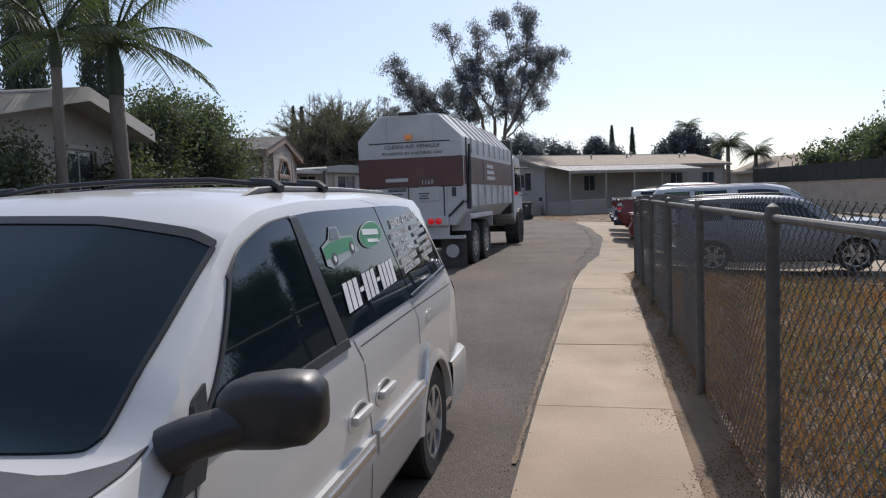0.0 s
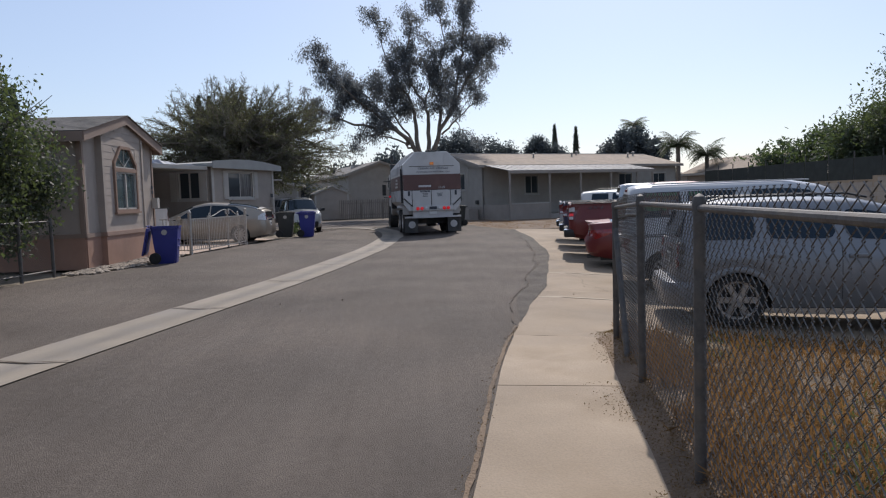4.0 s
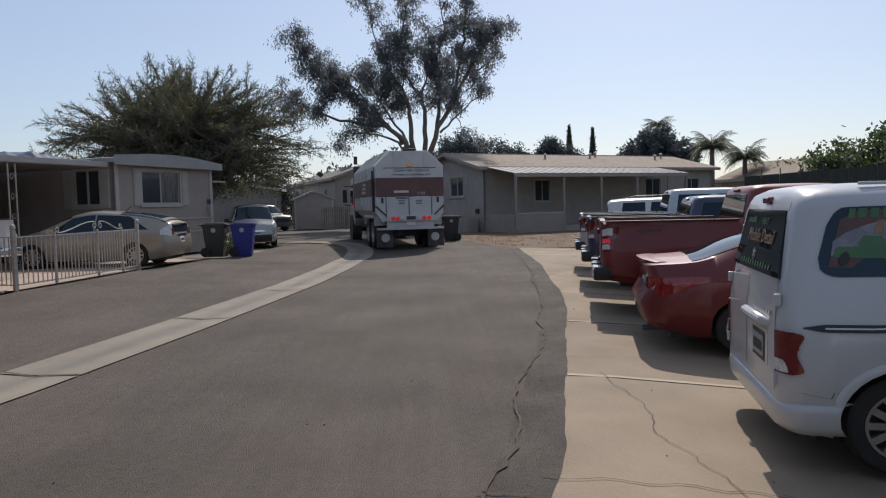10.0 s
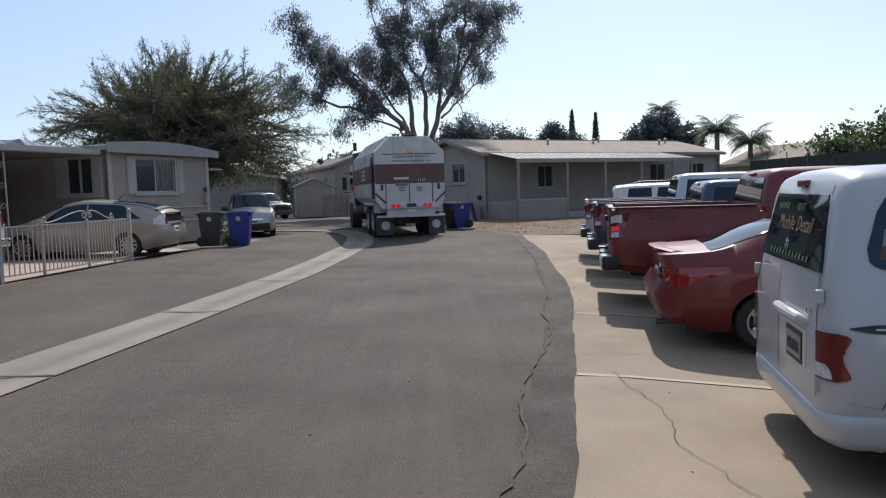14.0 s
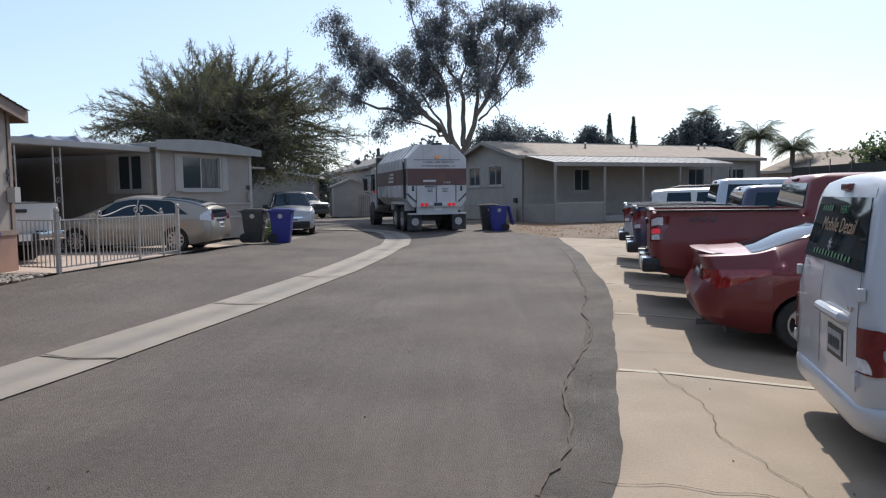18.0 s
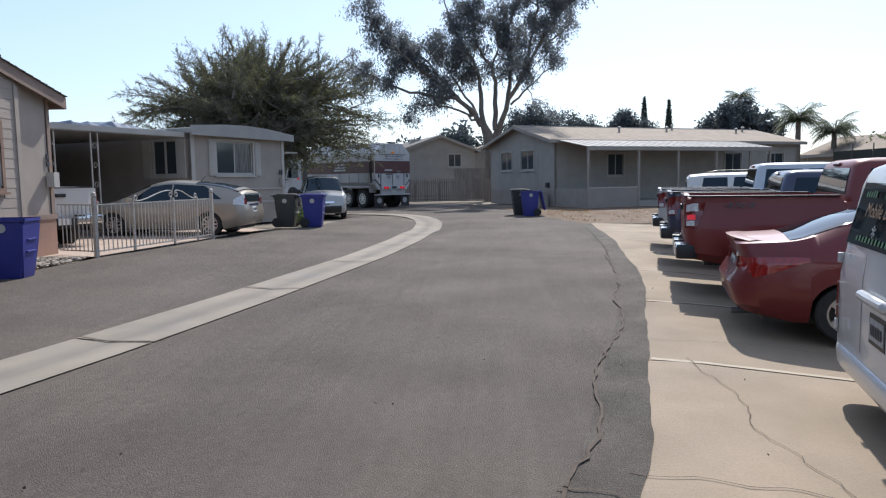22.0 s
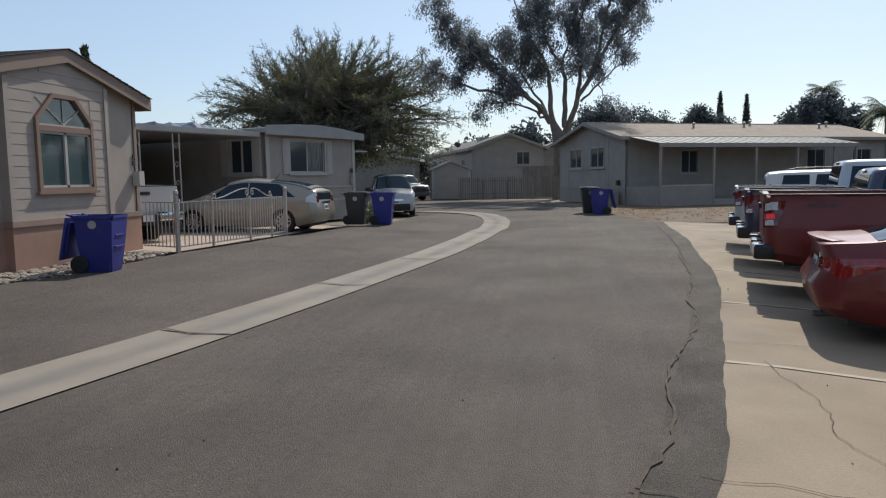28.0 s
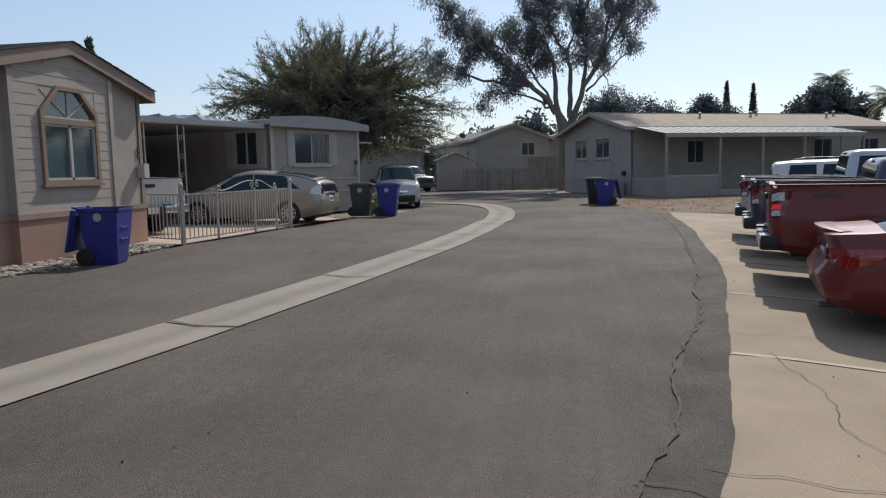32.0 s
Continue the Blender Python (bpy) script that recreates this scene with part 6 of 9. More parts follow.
            decal(oval, [(1.87, 1.455), (1.71, 1.447), (1.71, 1.463), (1.87, 1.471)], white, 0.014, "lettering_bar")
            base = decal(mw, [(2.42, 1.4), (2.36, 1.385), (2.02, 1.43), (2.03, 1.45), (2.05, 1.455), (2.05, 1.5), (2.2, 1.505), (2.215, 1.545), (2.3, 1.548), (2.345, 1.5), (2.43, 1.475)], silver, 0.011, "painted_truck", "green pickup truck decal with a pale shadow")
            decal(base, [(2.42, 1.425), (2.1, 1.445), (2.06, 1.46), (2.06, 1.493), (2.2, 1.494), (2.35, 1.485), (2.42, 1.468)], green, 0.0125, "truck_flank")
            decal(base, [(2.33, 1.497), (2.22, 1.5), (2.228, 1.538), (2.295, 1.54)], "glass_dark", 0.0135, "truck_window")
            for x in (2.33, 2.1):
                decal(base, [(x + 0.03 * math.cos(i * math.pi / 8), (1.42 if x > 2.2 else 1.45) + 0.026 * math.sin(i * math.pi / 8)) for i in range(16)], "grey_plastic", 0.014, "truck_wheel")
                decal(base, [(x + 0.015 * math.cos(i * math.pi / 6), (1.42 if x > 2.2 else 1.45) + 0.013 * math.sin(i * math.pi / 6)) for i in range(12)], white, 0.015, "truck_hub")
            words(rw, "SERVICIO ADOMICILIO!", 1.43, 0.86, 1.518, 0.036, 0.046, white)
            for line, x0, x1, z, h in (("ACONDICIONADOR DE LLANTAS", 1.49, 1.1, 1.456, 0.03), ("WAX A MANO", 1.47, 1.17, 1.41, 0.034), ("LAVADO A MANO", 1.45, 1.11, 1.365, 0.034), ("ASPIRAR EL INTERIOR", 1.43, 1.07, 1.318, 0.032), ("DEODORIZAR EL INTERIOR", 1.42, 1.05, 1.272, 0.032)):
                words(rw, line, x0, x1, z, 0.024, h, white)
            for line, x0, x1, z in (("LAVADO DE MOTOR CON PRESION", 1.04, 0.76, 1.482), ("PULIDO PARA REMOVER INSECTOS", 1.02, 0.72, 1.44), ("REMOVER MANCHAS DE AGUA Y INSECTOS", 1.0, 0.69, 1.397), ("SHAMPOO CARPETA Y ASIENTOS", 0.99, 0.68, 1.353), ("PULIR COLORES Y BRILLANTAR", 0.98, 0.67, 1.31)):
                words(rw, line, x0, x1, z, 0.02, 0.027, white)
        seam(car, sh, 2.35, 4.0, 2.27, 1.9, side)
        seam(car, sh, 2.27, 1.9, 2.3, 0.3, side)
        seam(car, sh, 1.42, 4.0, 1.4, 2.6, side)
        seam(car, sh, 3.5, 3.9, 3.62, 1.6, side)
        seam(car, sh, 0.4, 3.62, 2.3, 3.62, side, 0.006)
        seam(car, sh, 1.44, 5.2, 1.72, 5.9, side, 0.012)
        for x in (2.08, 2.42):
            zc = 2.43
            cup = part("handle_cup", patch(lambda u, v, x=x, side=side: sh.point(x + 0.13 * math.cos(2 * math.pi * u) * v, zc + 0.17 * math.sin(2 * math.pi * u) * v, side), 0.004, 20, 3, 0.004), "white_paint", car, smooth=True)
            p = sh.point(x, zc, side)
            # A raised black oval paints the shade of the hollow behind the handle.
            recess = part("handle_recess", patch(lambda u, v, x=x, side=side: sh.point(x - 0.01 + 0.075 * math.cos(2 * math.pi * u) * v, zc + 0.03 + 0.11 * math.sin(2 * math.pi * u) * v, side), 0.007, 16, 2, 0.004), "black_plastic", cup)
            bm = bmesh.new()
            y0, y1 = sorted((p.y + side * 0.004, p.y + side * 0.034))
            box(bm, x - 0.1, x + 0.1, y0, y1, p.z - 0.012, p.z + 0.026, bevel=0.012)
            part("door_handle", bm, "white_paint", cup, smooth=True)
        for x0, x1 in ((1.28, 2.24), (2.29, 3.56)):
            mold = part("side_moulding", patch(sh.side(x0, x1, 1.72, 2.06, side), 0.022, 20, 2), "white_paint", car, smooth=True)
            part("moulding_strip", patch(sh.side(x0 + 0.02, x1 - 0.02, 1.86, 1.96, side), 0.027, 20, 1), "chrome", mold)
        for a in sh.axles:     # the lip of the wheel arch
            bm = bmesh.new()
            w = sh.at(a)[0]
            rows = []
            for i in range(17):
                g = math.pi * (0.04 + 0.92 * i / 16)
                c, q = math.cos(g), math.sin(g)
                rows.append([bm.verts.new((a + c * rr, side * (w * 0.985 + out), 0.33 + q * rr * 0.98)) for rr, out in ((0.375, -0.03), (0.378, 0.012), (0.4, 0.016), (0.45, -0.004))])
            for p, q in zip(rows, rows[1:]):
                for j in range(3):
                    bm.faces.new((p[j], p[j + 1], q[j + 1], q[j]))
            bmesh.ops.recalc_face_normals(bm, faces=bm.faces)
            part("wheel_arch", bm, "white_paint", car, smooth=True, angle=60)
        tl = lambda u, v, side=side: sh.point(lerp(0.0, 0.04 + 0.12 * math.sin(math.pi * (0.1 + 0.8 * v)), u), lerp(2.5, 4.05, v), side)
        t = part("tail_light", patch(tl, 0.012, 8, 10), "tail_red", car, smooth=True)
        part("clear_lens", patch(lambda u, v, side=side: sh.point(lerp(0.0, 0.055, u), lerp(3.3, 3.75, v), side), 0.016, 4, 3), "lamp_clear", t)
        part("headlight", patch(lambda u, v, side=side: sh.point(lerp(5.05, 4.65, u), lerp(3.2, 4.2, v), side), 0.012, 6, 4), "lamp_clear", car, smooth=True)
        part("fuel_door", patch(lambda u, v, side=side: sh.point(1.15 + 0.085 * math.cos(2 * math.pi * u) * v, 2.85 + 0.26 * math.sin(2 * math.pi * u) * v, side), 0.003, 20, 2, 0.003), "white_paint", car)
        bm = bmesh.new()
        tube(bm, [(0.72, side * 0.67, 1.66), (0.85, side * 0.67, 1.69), (1.6, side * 0.67, 1.706), (2.35, side * 0.67, 1.706), (2.5, side * 0.67, 1.7), (2.62, side * 0.67, 1.675)], [0.012, 0.016, 0.017, 0.018, 0.018, 0.01], 8)
        part("roof_rail", bm, "black_plastic", car, smooth=True)
        # a folding mirror: a rounded housing, flat on top, on a stout arm
        bm = bmesh.new()
        secs = [(1.04, 0.05, 0.06), (1.065, 0.068, 0.083), (1.1, 0.078, 0.093), (1.2, 0.08, 0.096), (1.27, 0.072, 0.088), (1.3, 0.05, 0.062), (1.307, 0.02, 0.03)]
        rings = []
        for y, dx, dz in secs:
            ring = []
            for k in range(20):
                c, q = math.cos(2 * math.pi * k / 20), math.sin(2 * math.pi * k / 20)
                pw = lambda e: math.copysign(abs(e) ** 0.6, e)
                ring.append(bm.verts.new((3.47 + 0.1 * (y - 1.17) + dx * pw(c), side * y, 1.165 + 0.12 * (y - 1.17) + dz * 0.93 * pw(q))))
            rings.append(ring)
        for p, q in zip(rings, rings[1:]):
            for k in range(20):
                bm.faces.new((p[k], p[(k + 1) % 20], q[(k + 1) % 20], q[k]))
        bm.faces.new(rings[0])
        bm.faces.new(rings[-1])
        tube(bm, [(3.57, side * 0.955, 1.09), (3.56, side * 1.0, 1.115), (3.52, side * 1.05, 1.125), (3.49, side * 1.1, 1.135)], [0.062, 0.055, 0.052, 0.06], 14)
        bmesh.ops.recalc_face_normals(bm, faces=bm.faces)
        part("door_mirror", bm, "black_plastic", car, smooth=True, angle=60)
    for x in (1.86, 2.34):
        bm = bmesh.new()
        tube(bm, [(x, -0.66, 1.725), (x, -0.4, 1.758), (x, 0, 1.768), (x, 0.4, 1.758), (x, 0.66, 1.725)], 0.011, 8)
        bar = part("cross_bar", bm, "black_plastic", car, smooth=True)
        for s in (1, -1):
            bm = bmesh.new()
            tube(bm, [(x + 0.02, s * 0.71, 1.71), (x, s * 0.67, 1.73), (x - 0.02, s * 0.56, 1.748)], [0.018, 0.026, 0.015], 8)
            part("bar_foot", bm, "black_plastic", bar, smooth=True)
    # the rear bumper wraps round both corners
    bm = bmesh.new()
    rows = []
    for i in range(33):
        k = i / 16 - 1
        y, xb = 1.02 * math.copysign(min(1, abs(k) * 1.25) ** 0.8, k) if abs(k) < 0.8 else math.copysign(1.02, k), -0.14 + 0.24 * (abs(k) / 0.8) ** 6 if abs(k) < 0.8 else 0.1 + (abs(k) - 0.8) / 0.2 * 0.5
        y *= 1.0 if abs(k) < 0.8 else 1 - 0.005 * (abs(k) - 0.8)
        inn = 1 - 0.06
        rows.append([bm.verts.new(c) for c in ((xb + 0.1, y * inn, 0.28), (xb + 0.03, y * 0.985, 0.3), (xb, y, 0.4), (xb, y * 1.005, 0.56), (xb + 0.015, y, 0.6), (xb + 0.09, y * inn, 0.62), (xb + 0.2, y * 0.85, 0.62))])
    for p, q in zip(rows, rows[1:]):
        for j in range(6):
            bm.faces.new((p[j], q[j], q[j + 1], p[j + 1]))
    bmesh.ops.recalc_face_normals(bm, faces=bm.faces)
    part("rear_bumper", bm, "white_paint", car, smooth=True, angle=50)
    plate(car, sh.tail(-0.15, 0.15, 0.72, 0.87))
    flush_wheels(car, sh, 0.335, 0.215, 0.215, 7)
    return car


MINIVAN = (-3.083, -7.79, 260)
minivan()


# ---- refuse truck ----
def refuse_truck():
    M["truck_white"] = mat("truck_white", (0.52, 0.51, 0.5), 0.5, 0, 0.08, 1.5, 0.05, 50, dirt=(0.27, 0.24, 0.21), dirt_scale=0.9, dirt_amount=0.6)
    M["truck_brown"] = mat("truck_brown", (0.11, 0.052, 0.045), 0.5, 0, 0.1, 1.5, 0.05, 50, dirt=(0.2, 0.1, 0.08), dirt_scale=1.1, dirt_amount=0.5)
    M["truck_dark"] = mat("truck_dark", (0.035, 0.034, 0.033), 0.6, 0, 0.3, 4, 0.2, 40, dirt=(0.1, 0.085, 0.07), dirt_scale=2)
    t = new("refuse_truck")
    tagged(t, "white and maroon refuse truck with lit red tail lamps", "refuse truck")
    W, Z0, Z1, SH = 1.22, 1.05, 3.5, 2.95
    band0, band1 = 1.9, 2.53
    # body: the eight-sided section, in three bands
    low = bmesh.new()
    prism(low, [(-W, 1.4), (-W, band0), (W, band0), (W, 1.4), (0.85, Z0), (-0.85, Z0)], 0.35, 6.4, "x")
    body = part("body", low, "truck_white", t)
    bm = bmesh.new()
    prism(bm, [(-W - 0.004, band0), (-W - 0.004, band1), (W + 0.004, band1), (W + 0.004, band0)], 0.1, 6.39, "x")
    part("maroon_band", bm, "truck_brown", t)
    bm = bmesh.new()
    prism(bm, [(-W, band1), (-W, SH), (-0.7, Z1), (0.7, Z1), (W, SH), (W, band1)], 0.3, 6.4, "x")
    part("hopper_roof", bm, "truck_white", t)
    for k in range(8):
        x = 0.9 + k * 0.72
        for s in (1, -1):
            bm = bmesh.new()
            pts = [(s * (W + 0.035), band1 + 0.1), (s * (W + 0.035), SH + 0.01), (s * 0.72, Z1 + 0.03), (s * 0.6, Z1 + 0.03), (s * (W - 0.06), SH - 0.04), (s * (W - 0.05), band1 + 0.06)]
            prism(bm, pts, x - 0.07, x + 0.07, "x")
            part("roof_rib", bm, "truck_white", t)
    # tailgate
    bm = bmesh.new()
    outline = [(-W, 1.55), (-W, SH), (-0.68, Z1 - 0.02), (0.68, Z1 - 0.02), (W, SH), (W, 1.55), (0.8, 1.15), (-0.8, 1.15)]
    prism(bm, outline, 0.0, 0.34, "x")
    bmesh.ops.bevel(bm, geom=list(bm.edges), offset=0.02, segments=1, affect="EDGES")
    gate = part("tailgate", bm, "truck_white", t)
    bm = bmesh.new()
    box(bm, -0.006, 0.02, -W - 0.003, W + 0.003, band0 - 0.02, band1)
    part("tailgate_band", bm, "truck_brown", gate)
    for y in (-0.42, 0.42):
        bm = bmesh.new()
        box(bm, -0.03, 0.0, y * 1.3 - 0.02, y * 1.3 + 0.02, 2.9, Z1 - 0.06)
        part("tailgate_rib", bm, "truck_white", gate)
    for y in (-0.82, 0.82, 0.0):
        bm = bmesh.new()
        box(bm, -0.035, 0.0, y - 0.02, y + 0.02, 1.2, band0 - 0.04)
        part("tailgate_rib", bm, "truck_white", gate)
    bm = bmesh.new()
    box(bm, -0.02, 0.24, -0.22, 0.22, Z1 - 0.02, Z1 + 0.05, bevel=0.02)
    part("roof_box", bm, "truck_dark", t)
    # seams, the dark edges of the chutes and a lift cylinder
    for y in (-0.82, 0.0, 0.82):
        part("tailgate_seam", boxed(-0.006, 0.0, y - 0.012 + 0.05, y + 0.012 + 0.05, 1.2, band0 - 0.03), "truck_dark", gate)
    part("tailgate_seam", boxed(-0.007, 0.0, -1.2, 1.2, band0 - 0.04, band0 - 0.02), "truck_dark", gate)
    part("tailgate_seam", boxed(-0.007, 0.0, -0.95, 0.95, 2.86, 2.885), "truck_dark", gate)
    for s in (1, -1):
        bm = bmesh.new()
        tube(bm, [(0.3, s * 1.27, 1.35), (0.42, s * 1.27, 2.2), (0.46, s * 1.27, 2.8)], [0.045, 0.045, 0.03], 8)
        part("lift_cylinder", bm, "truck_dark", t)
        part("tailgate_edge", boxed(0.3, 0.36, min(s * 1.2, s * 1.24), max(s * 1.2, s * 1.24), 1.5, 2.95), "truck_dark", t)
        bm = bmesh.new()
        prism(bm, [(s * 1.225, 1.5), (s * 0.815, 1.13), (s * 0.8, 1.16), (s * 1.205, 1.56)], -0.01, 0.3, "x")
        part("chute_edge", bm, "truck_dark", t)
    lettering("sign", "CLEAN AIR VEHICLE", 0.115, Matrix.Translation((-0.012, -0.05, 2.78)) @ pose(0, 0, 0, 90, 0, -90), "ink", gate, 0.25, 1.25)
    lettering("sign", "POWERED BY NATURAL GAS", 0.09, Matrix.Translation((-0.012, -0.05, 2.63)) @ pose(0, 0, 0, 90, 0, -90), "ink", gate, 0.2, 1.2)
    bm = bmesh.new()
    box(bm, -0.012, -0.007, 0.05, 0.58, 2.0, 2.08)
    part("maker_mark", bm, "truck_white", gate)
    lettering("fleet_number", "1169", 0.15, Matrix.Translation((-0.012, -0.4, 1.97)) @ pose(0, 0, 0, 90, 0, -90), "truck_white", gate, 0, 1.0)
    for y0, y1 in ((0.08, 0.54), (-0.66, -0.2)):
        bm = bmesh.new()
        box(bm, -0.014, 0.0, y0, y1, 1.56, 1.87)
        pl = part("notice", bm, "truck_white", gate)
        bm = bmesh.new()
        if y0 > 0:
            box(bm, -0.018, -0.013, y0 + 0.02, y1 - 0.02, 1.78, 1.86)
        rng = random.Random(4)
        for r in range(3):
            w = rng.uniform(0.18, 0.36)
            c = (y0 + y1) / 2 + (0.12 if y0 < 0 else 0)
            w = min(w, 0.3) if y0 < 0 else w
            box(bm, -0.018, -0.013, c - w / 2, c + w / 2, 1.6 + r * 0.055, 1.625 + r * 0.055)
        part("notice_bars", bm, "ink", pl)
        if y0 > 0:
            lettering("notice_heading", "CAUTION", 0.07, Matrix.Translation((-0.02, (y0 + y1) / 2, 1.82)) @ pose(0, 0, 0, 90, 0, -90), "truck_white", pl, 0, 1.2)
    for s in (1, -1):
        bm = bmesh.new()
        box(bm, -0.016, 0.0, s * 1.0 - 0.045, s * 1.0 + 0.045, 1.64, 1.84)
        part("safety_label", bm, "ink", gate)
        # gusset, lamp bar end and mudflap
        bm = bmesh.new()
        a, b = sorted((s * 0.74, s * 1.2))
        prism(bm, [(s * 1.215, 1.54), (s * 0.81, 1.14), (s * 0.81, 1.0), (s * 1.0, 1.0), (s * 1.215, 1.3)], 0.03, 0.5, "x")
        part("gusset", bm, "truck_white", t)
        bm = bmesh.new()
        box(bm, 0.1, 0.13, s * 0.93 - 0.29, s * 0.93 + 0.29, 0.08, 0.7)
        flap = part("mudflap", bm, "truck_dark", t)
        bm = bmesh.new()
        revolve(bm, [(0.15, 0.1), (0.15, 0.088), (0.01, 0.088)], "x", 20, Matrix.Translation((0, s * 0.9, 0.42)))
        part("mudflap_disc", bm, "truck_white", flap)
        for k in range(3):
            bm = bmesh.new()
            revolve(bm, [(0.075, 0.02), (0.07, -0.02), (0.01, -0.03)], "x", 14, Matrix.Translation((-0.1, s * (0.3 + 0.175 * k), 1.1)))
            part("tail_lamp", bm, "tail_lit" if k > 0 else "lamp_clear", t)
        bm = bmesh.new()
        box(bm, 0.5, 3.1, s * 1.22 - 0.03 if s > 0 else -1.25, 1.25 if s > 0 else -1.22 + 0.03, 1.12, 1.2)
        box(bm, 0.5, 3.1, min(s * 0.8, s * 1.24), max(s * 0.8, s * 1.24), 1.18, 1.22)
        part("mudguard", bm, "truck_white", t)
        for x in (0.5, 3.1):
            bm = bmesh.new()
            box(bm, x - 0.02, x + 0.02, min(s * 0.8, s * 1.24), max(s * 0.8, s * 1.24), 0.85, 1.2)
            part("mudguard_end", bm, "truck_white", t)
        for k in range(7):
            part("side_rib", boxed(0.6 + k * 0.85, 0.68 + k * 0.85, min(s * W, s * (W + 0.05)), max(s * W, s * (W + 0.05)), 1.4, band0), "truck_white", t)
        bm = bmesh.new()
        box(bm, 2.2, 4.1, min(s * (W + 0.006), s * (W + 0.012)), max(s * (W + 0.006), s * (W + 0.012)), 2.0, 2.48)
        part("side_sign", bm, "truck_brown", t)
        bm = bmesh.new()
        for r in range(3):
            box(bm, 2.6, 3.7 - 0.15 * r, min(s * (W + 0.012), s * (W + 0.018)), max(s * (W + 0.012), s * (W + 0.018)), 2.03 + r * 0.15, 2.12 + r * 0.15)
        part("side_sign_bars", bm, "truck_white", t)
    bm = bmesh.new()
    box(bm, -0.09, 0.2, -0.86, 0.86, 1.0, 1.2, bevel=0.01)
    part("lamp_bar", bm, "truck_white", t)
    bm = bmesh.new()
    box(bm, -0.105, -0.085, -0.16, 0.16, 1.05, 1.17)
    part("centre_label", bm, "ink", t)
    bm = bmesh.new()
    box(bm, -0.04, 0.15, -1.2, 1.2, 0.7, 0.77)
    box(bm, 0.0, 0.1, -0.85, 0.85, 0.77, 1.0)
    part("rear_step", bm, "truck_white", t)
    bm = bmesh.new()
    box(bm, -0.05, 0.0, -0.16, 0.16, 0.85, 0.98)
    part("plate_bars", bm, "plate", t)
    bm = bmesh.new()
    box(bm, -0.06, 0.0, -0.08, 0.08, 2.93, 3.04, bevel=0.01)
    part("beacon", bm, "amber_lit", t)
    # chassis
    bm = bmesh.new()
    for y in (-0.45, 0.45):
        box(bm, 0.3, 8.9, y - 0.06, y + 0.06, 0.72, 1.02)
    for x in (1.2, 2.5, 8.1):
        box(bm, x - 0.12, x + 0.12, -0.95, 0.95, 0.42, 0.66)
    part("chassis", bm, "truck_dark", t)
    for x in (1.2, 2.5, 8.1):
        for s in (1, -1):
            add_wheel(t, x, s * 1.2, 0.52, 0.5 if x < 5 else 0.3, 0.3, 8, "alloy")
    # loader and cab
    bm = bmesh.new()
    box(bm, 6.45, 6.9, -1.2, 1.2, 1.05, 3.3, bevel=0.03)
    part("loader_housing", bm, "truck_dark", t)
    bm = bmesh.new()
    prism(bm, [(7.1, 0.9), (7.1, 2.75), (7.35, 2.9), (8.6, 2.85), (8.95, 1.75), (9.05, 1.0), (9.05, 0.62), (7.6, 0.62)], -1.15, 1.15, "y")
    bmesh.ops.bevel(bm, geom=list(bm.edges), offset=0.05, segments=2, affect="EDGES")
    cab = part("cab", bm, "truck_white", t, smooth=True, angle=40)
    for s in (1, -1):
        bm = bmesh.new()
        prism(bm, [(7.5, 1.72), (7.5, 2.55), (8.45, 2.55), (8.78, 1.72)], s * 1.153, s * 1.162, "y")
        part("cab_window", bm, "glass_dark", cab)
        bm = bmesh.new()
        box(bm, 8.75, 8.85, min(s * 1.3, s * 1.5), max(s * 1.3, s * 1.5), 1.75, 2.35, bevel=0.03)
        tube(bm, [(8.6, s * 1.12, 2.5), (8.8, s * 1.42, 2.5)], 0.02, 6)
        tube(bm, [(8.6, s * 1.12, 1.6), (8.8, s * 1.42, 1.65)], 0.02, 6)
        part("cab_mirror", bm, "truck_dark", cab)
        bm = bmesh.new()
        box(bm, 7.4, 7.48, min(s * 1.16, s * 1.26), max(s * 1.16, s * 1.26), 1.62, 1.72)
        part("side_lamp", bm, "tail_lit", cab)
        bm = bmesh.new()
        revolve(bm, [(0.62, s * 1.22), (0.62, s * 0.8), (0.56, s * 0.8), (0.56, s * 1.22)], "y", 20, Matrix.Translation((8.1, 0, 0.56)))
        part("front_arch", bm, "truck_dark", t)
    bm = bmesh.new()
    prism(bm, [(8.64, 2.72), (8.95, 1.78), (8.965, 1.785), (8.655, 2.725)], -1.0, 1.0, "y")
    part("windscreen", bm, "glass_dark", cab)
    bm = bmesh.new()
    for s in (1,):
        tube(bm, [(6.7, s * 1.1, 3.4), (6.7, s * 1.1, 3.75)], 0.08, 10)
    part("exhaust", bm, "truck_dark", t)
    return t


truck = refuse_truck()
TRUCK_AT = [(0.0, -3.3, 2.9, 77), (1.0, -1.75, 7.9, 80), (2.0, -0.35, 13.1, 86), (3.0, -0.05, 18.7, 91), (3.5, -0.05, 21.2, 93), (4.6, -0.1, 24.7, 100), (5.5, -0.1, 25.5, 102), (10.0, -0.1, 25.5, 102),
            (16.0, -0.1, 25.5, 102), (17.0, -0.25, 26.6, 103), (18.0, -0.6, 29.0, 107), (19.0, -1.2, 30.9, 113), (20.0, -2.2, 33.4, 121), (21.0, -3.4, 36.4, 130), (22.0, -5.0, 39.0, 138), (23.0, -6.9, 41.0, 149),
            (24.0, -9.2, 42.4, 160), (25.0, -12.0, 43.2, 168), (26.0, -16.0, 43.6, 174), (28.5, -28.0, 43.8, 178), (32.0, -48.0, 43.9, 179)]
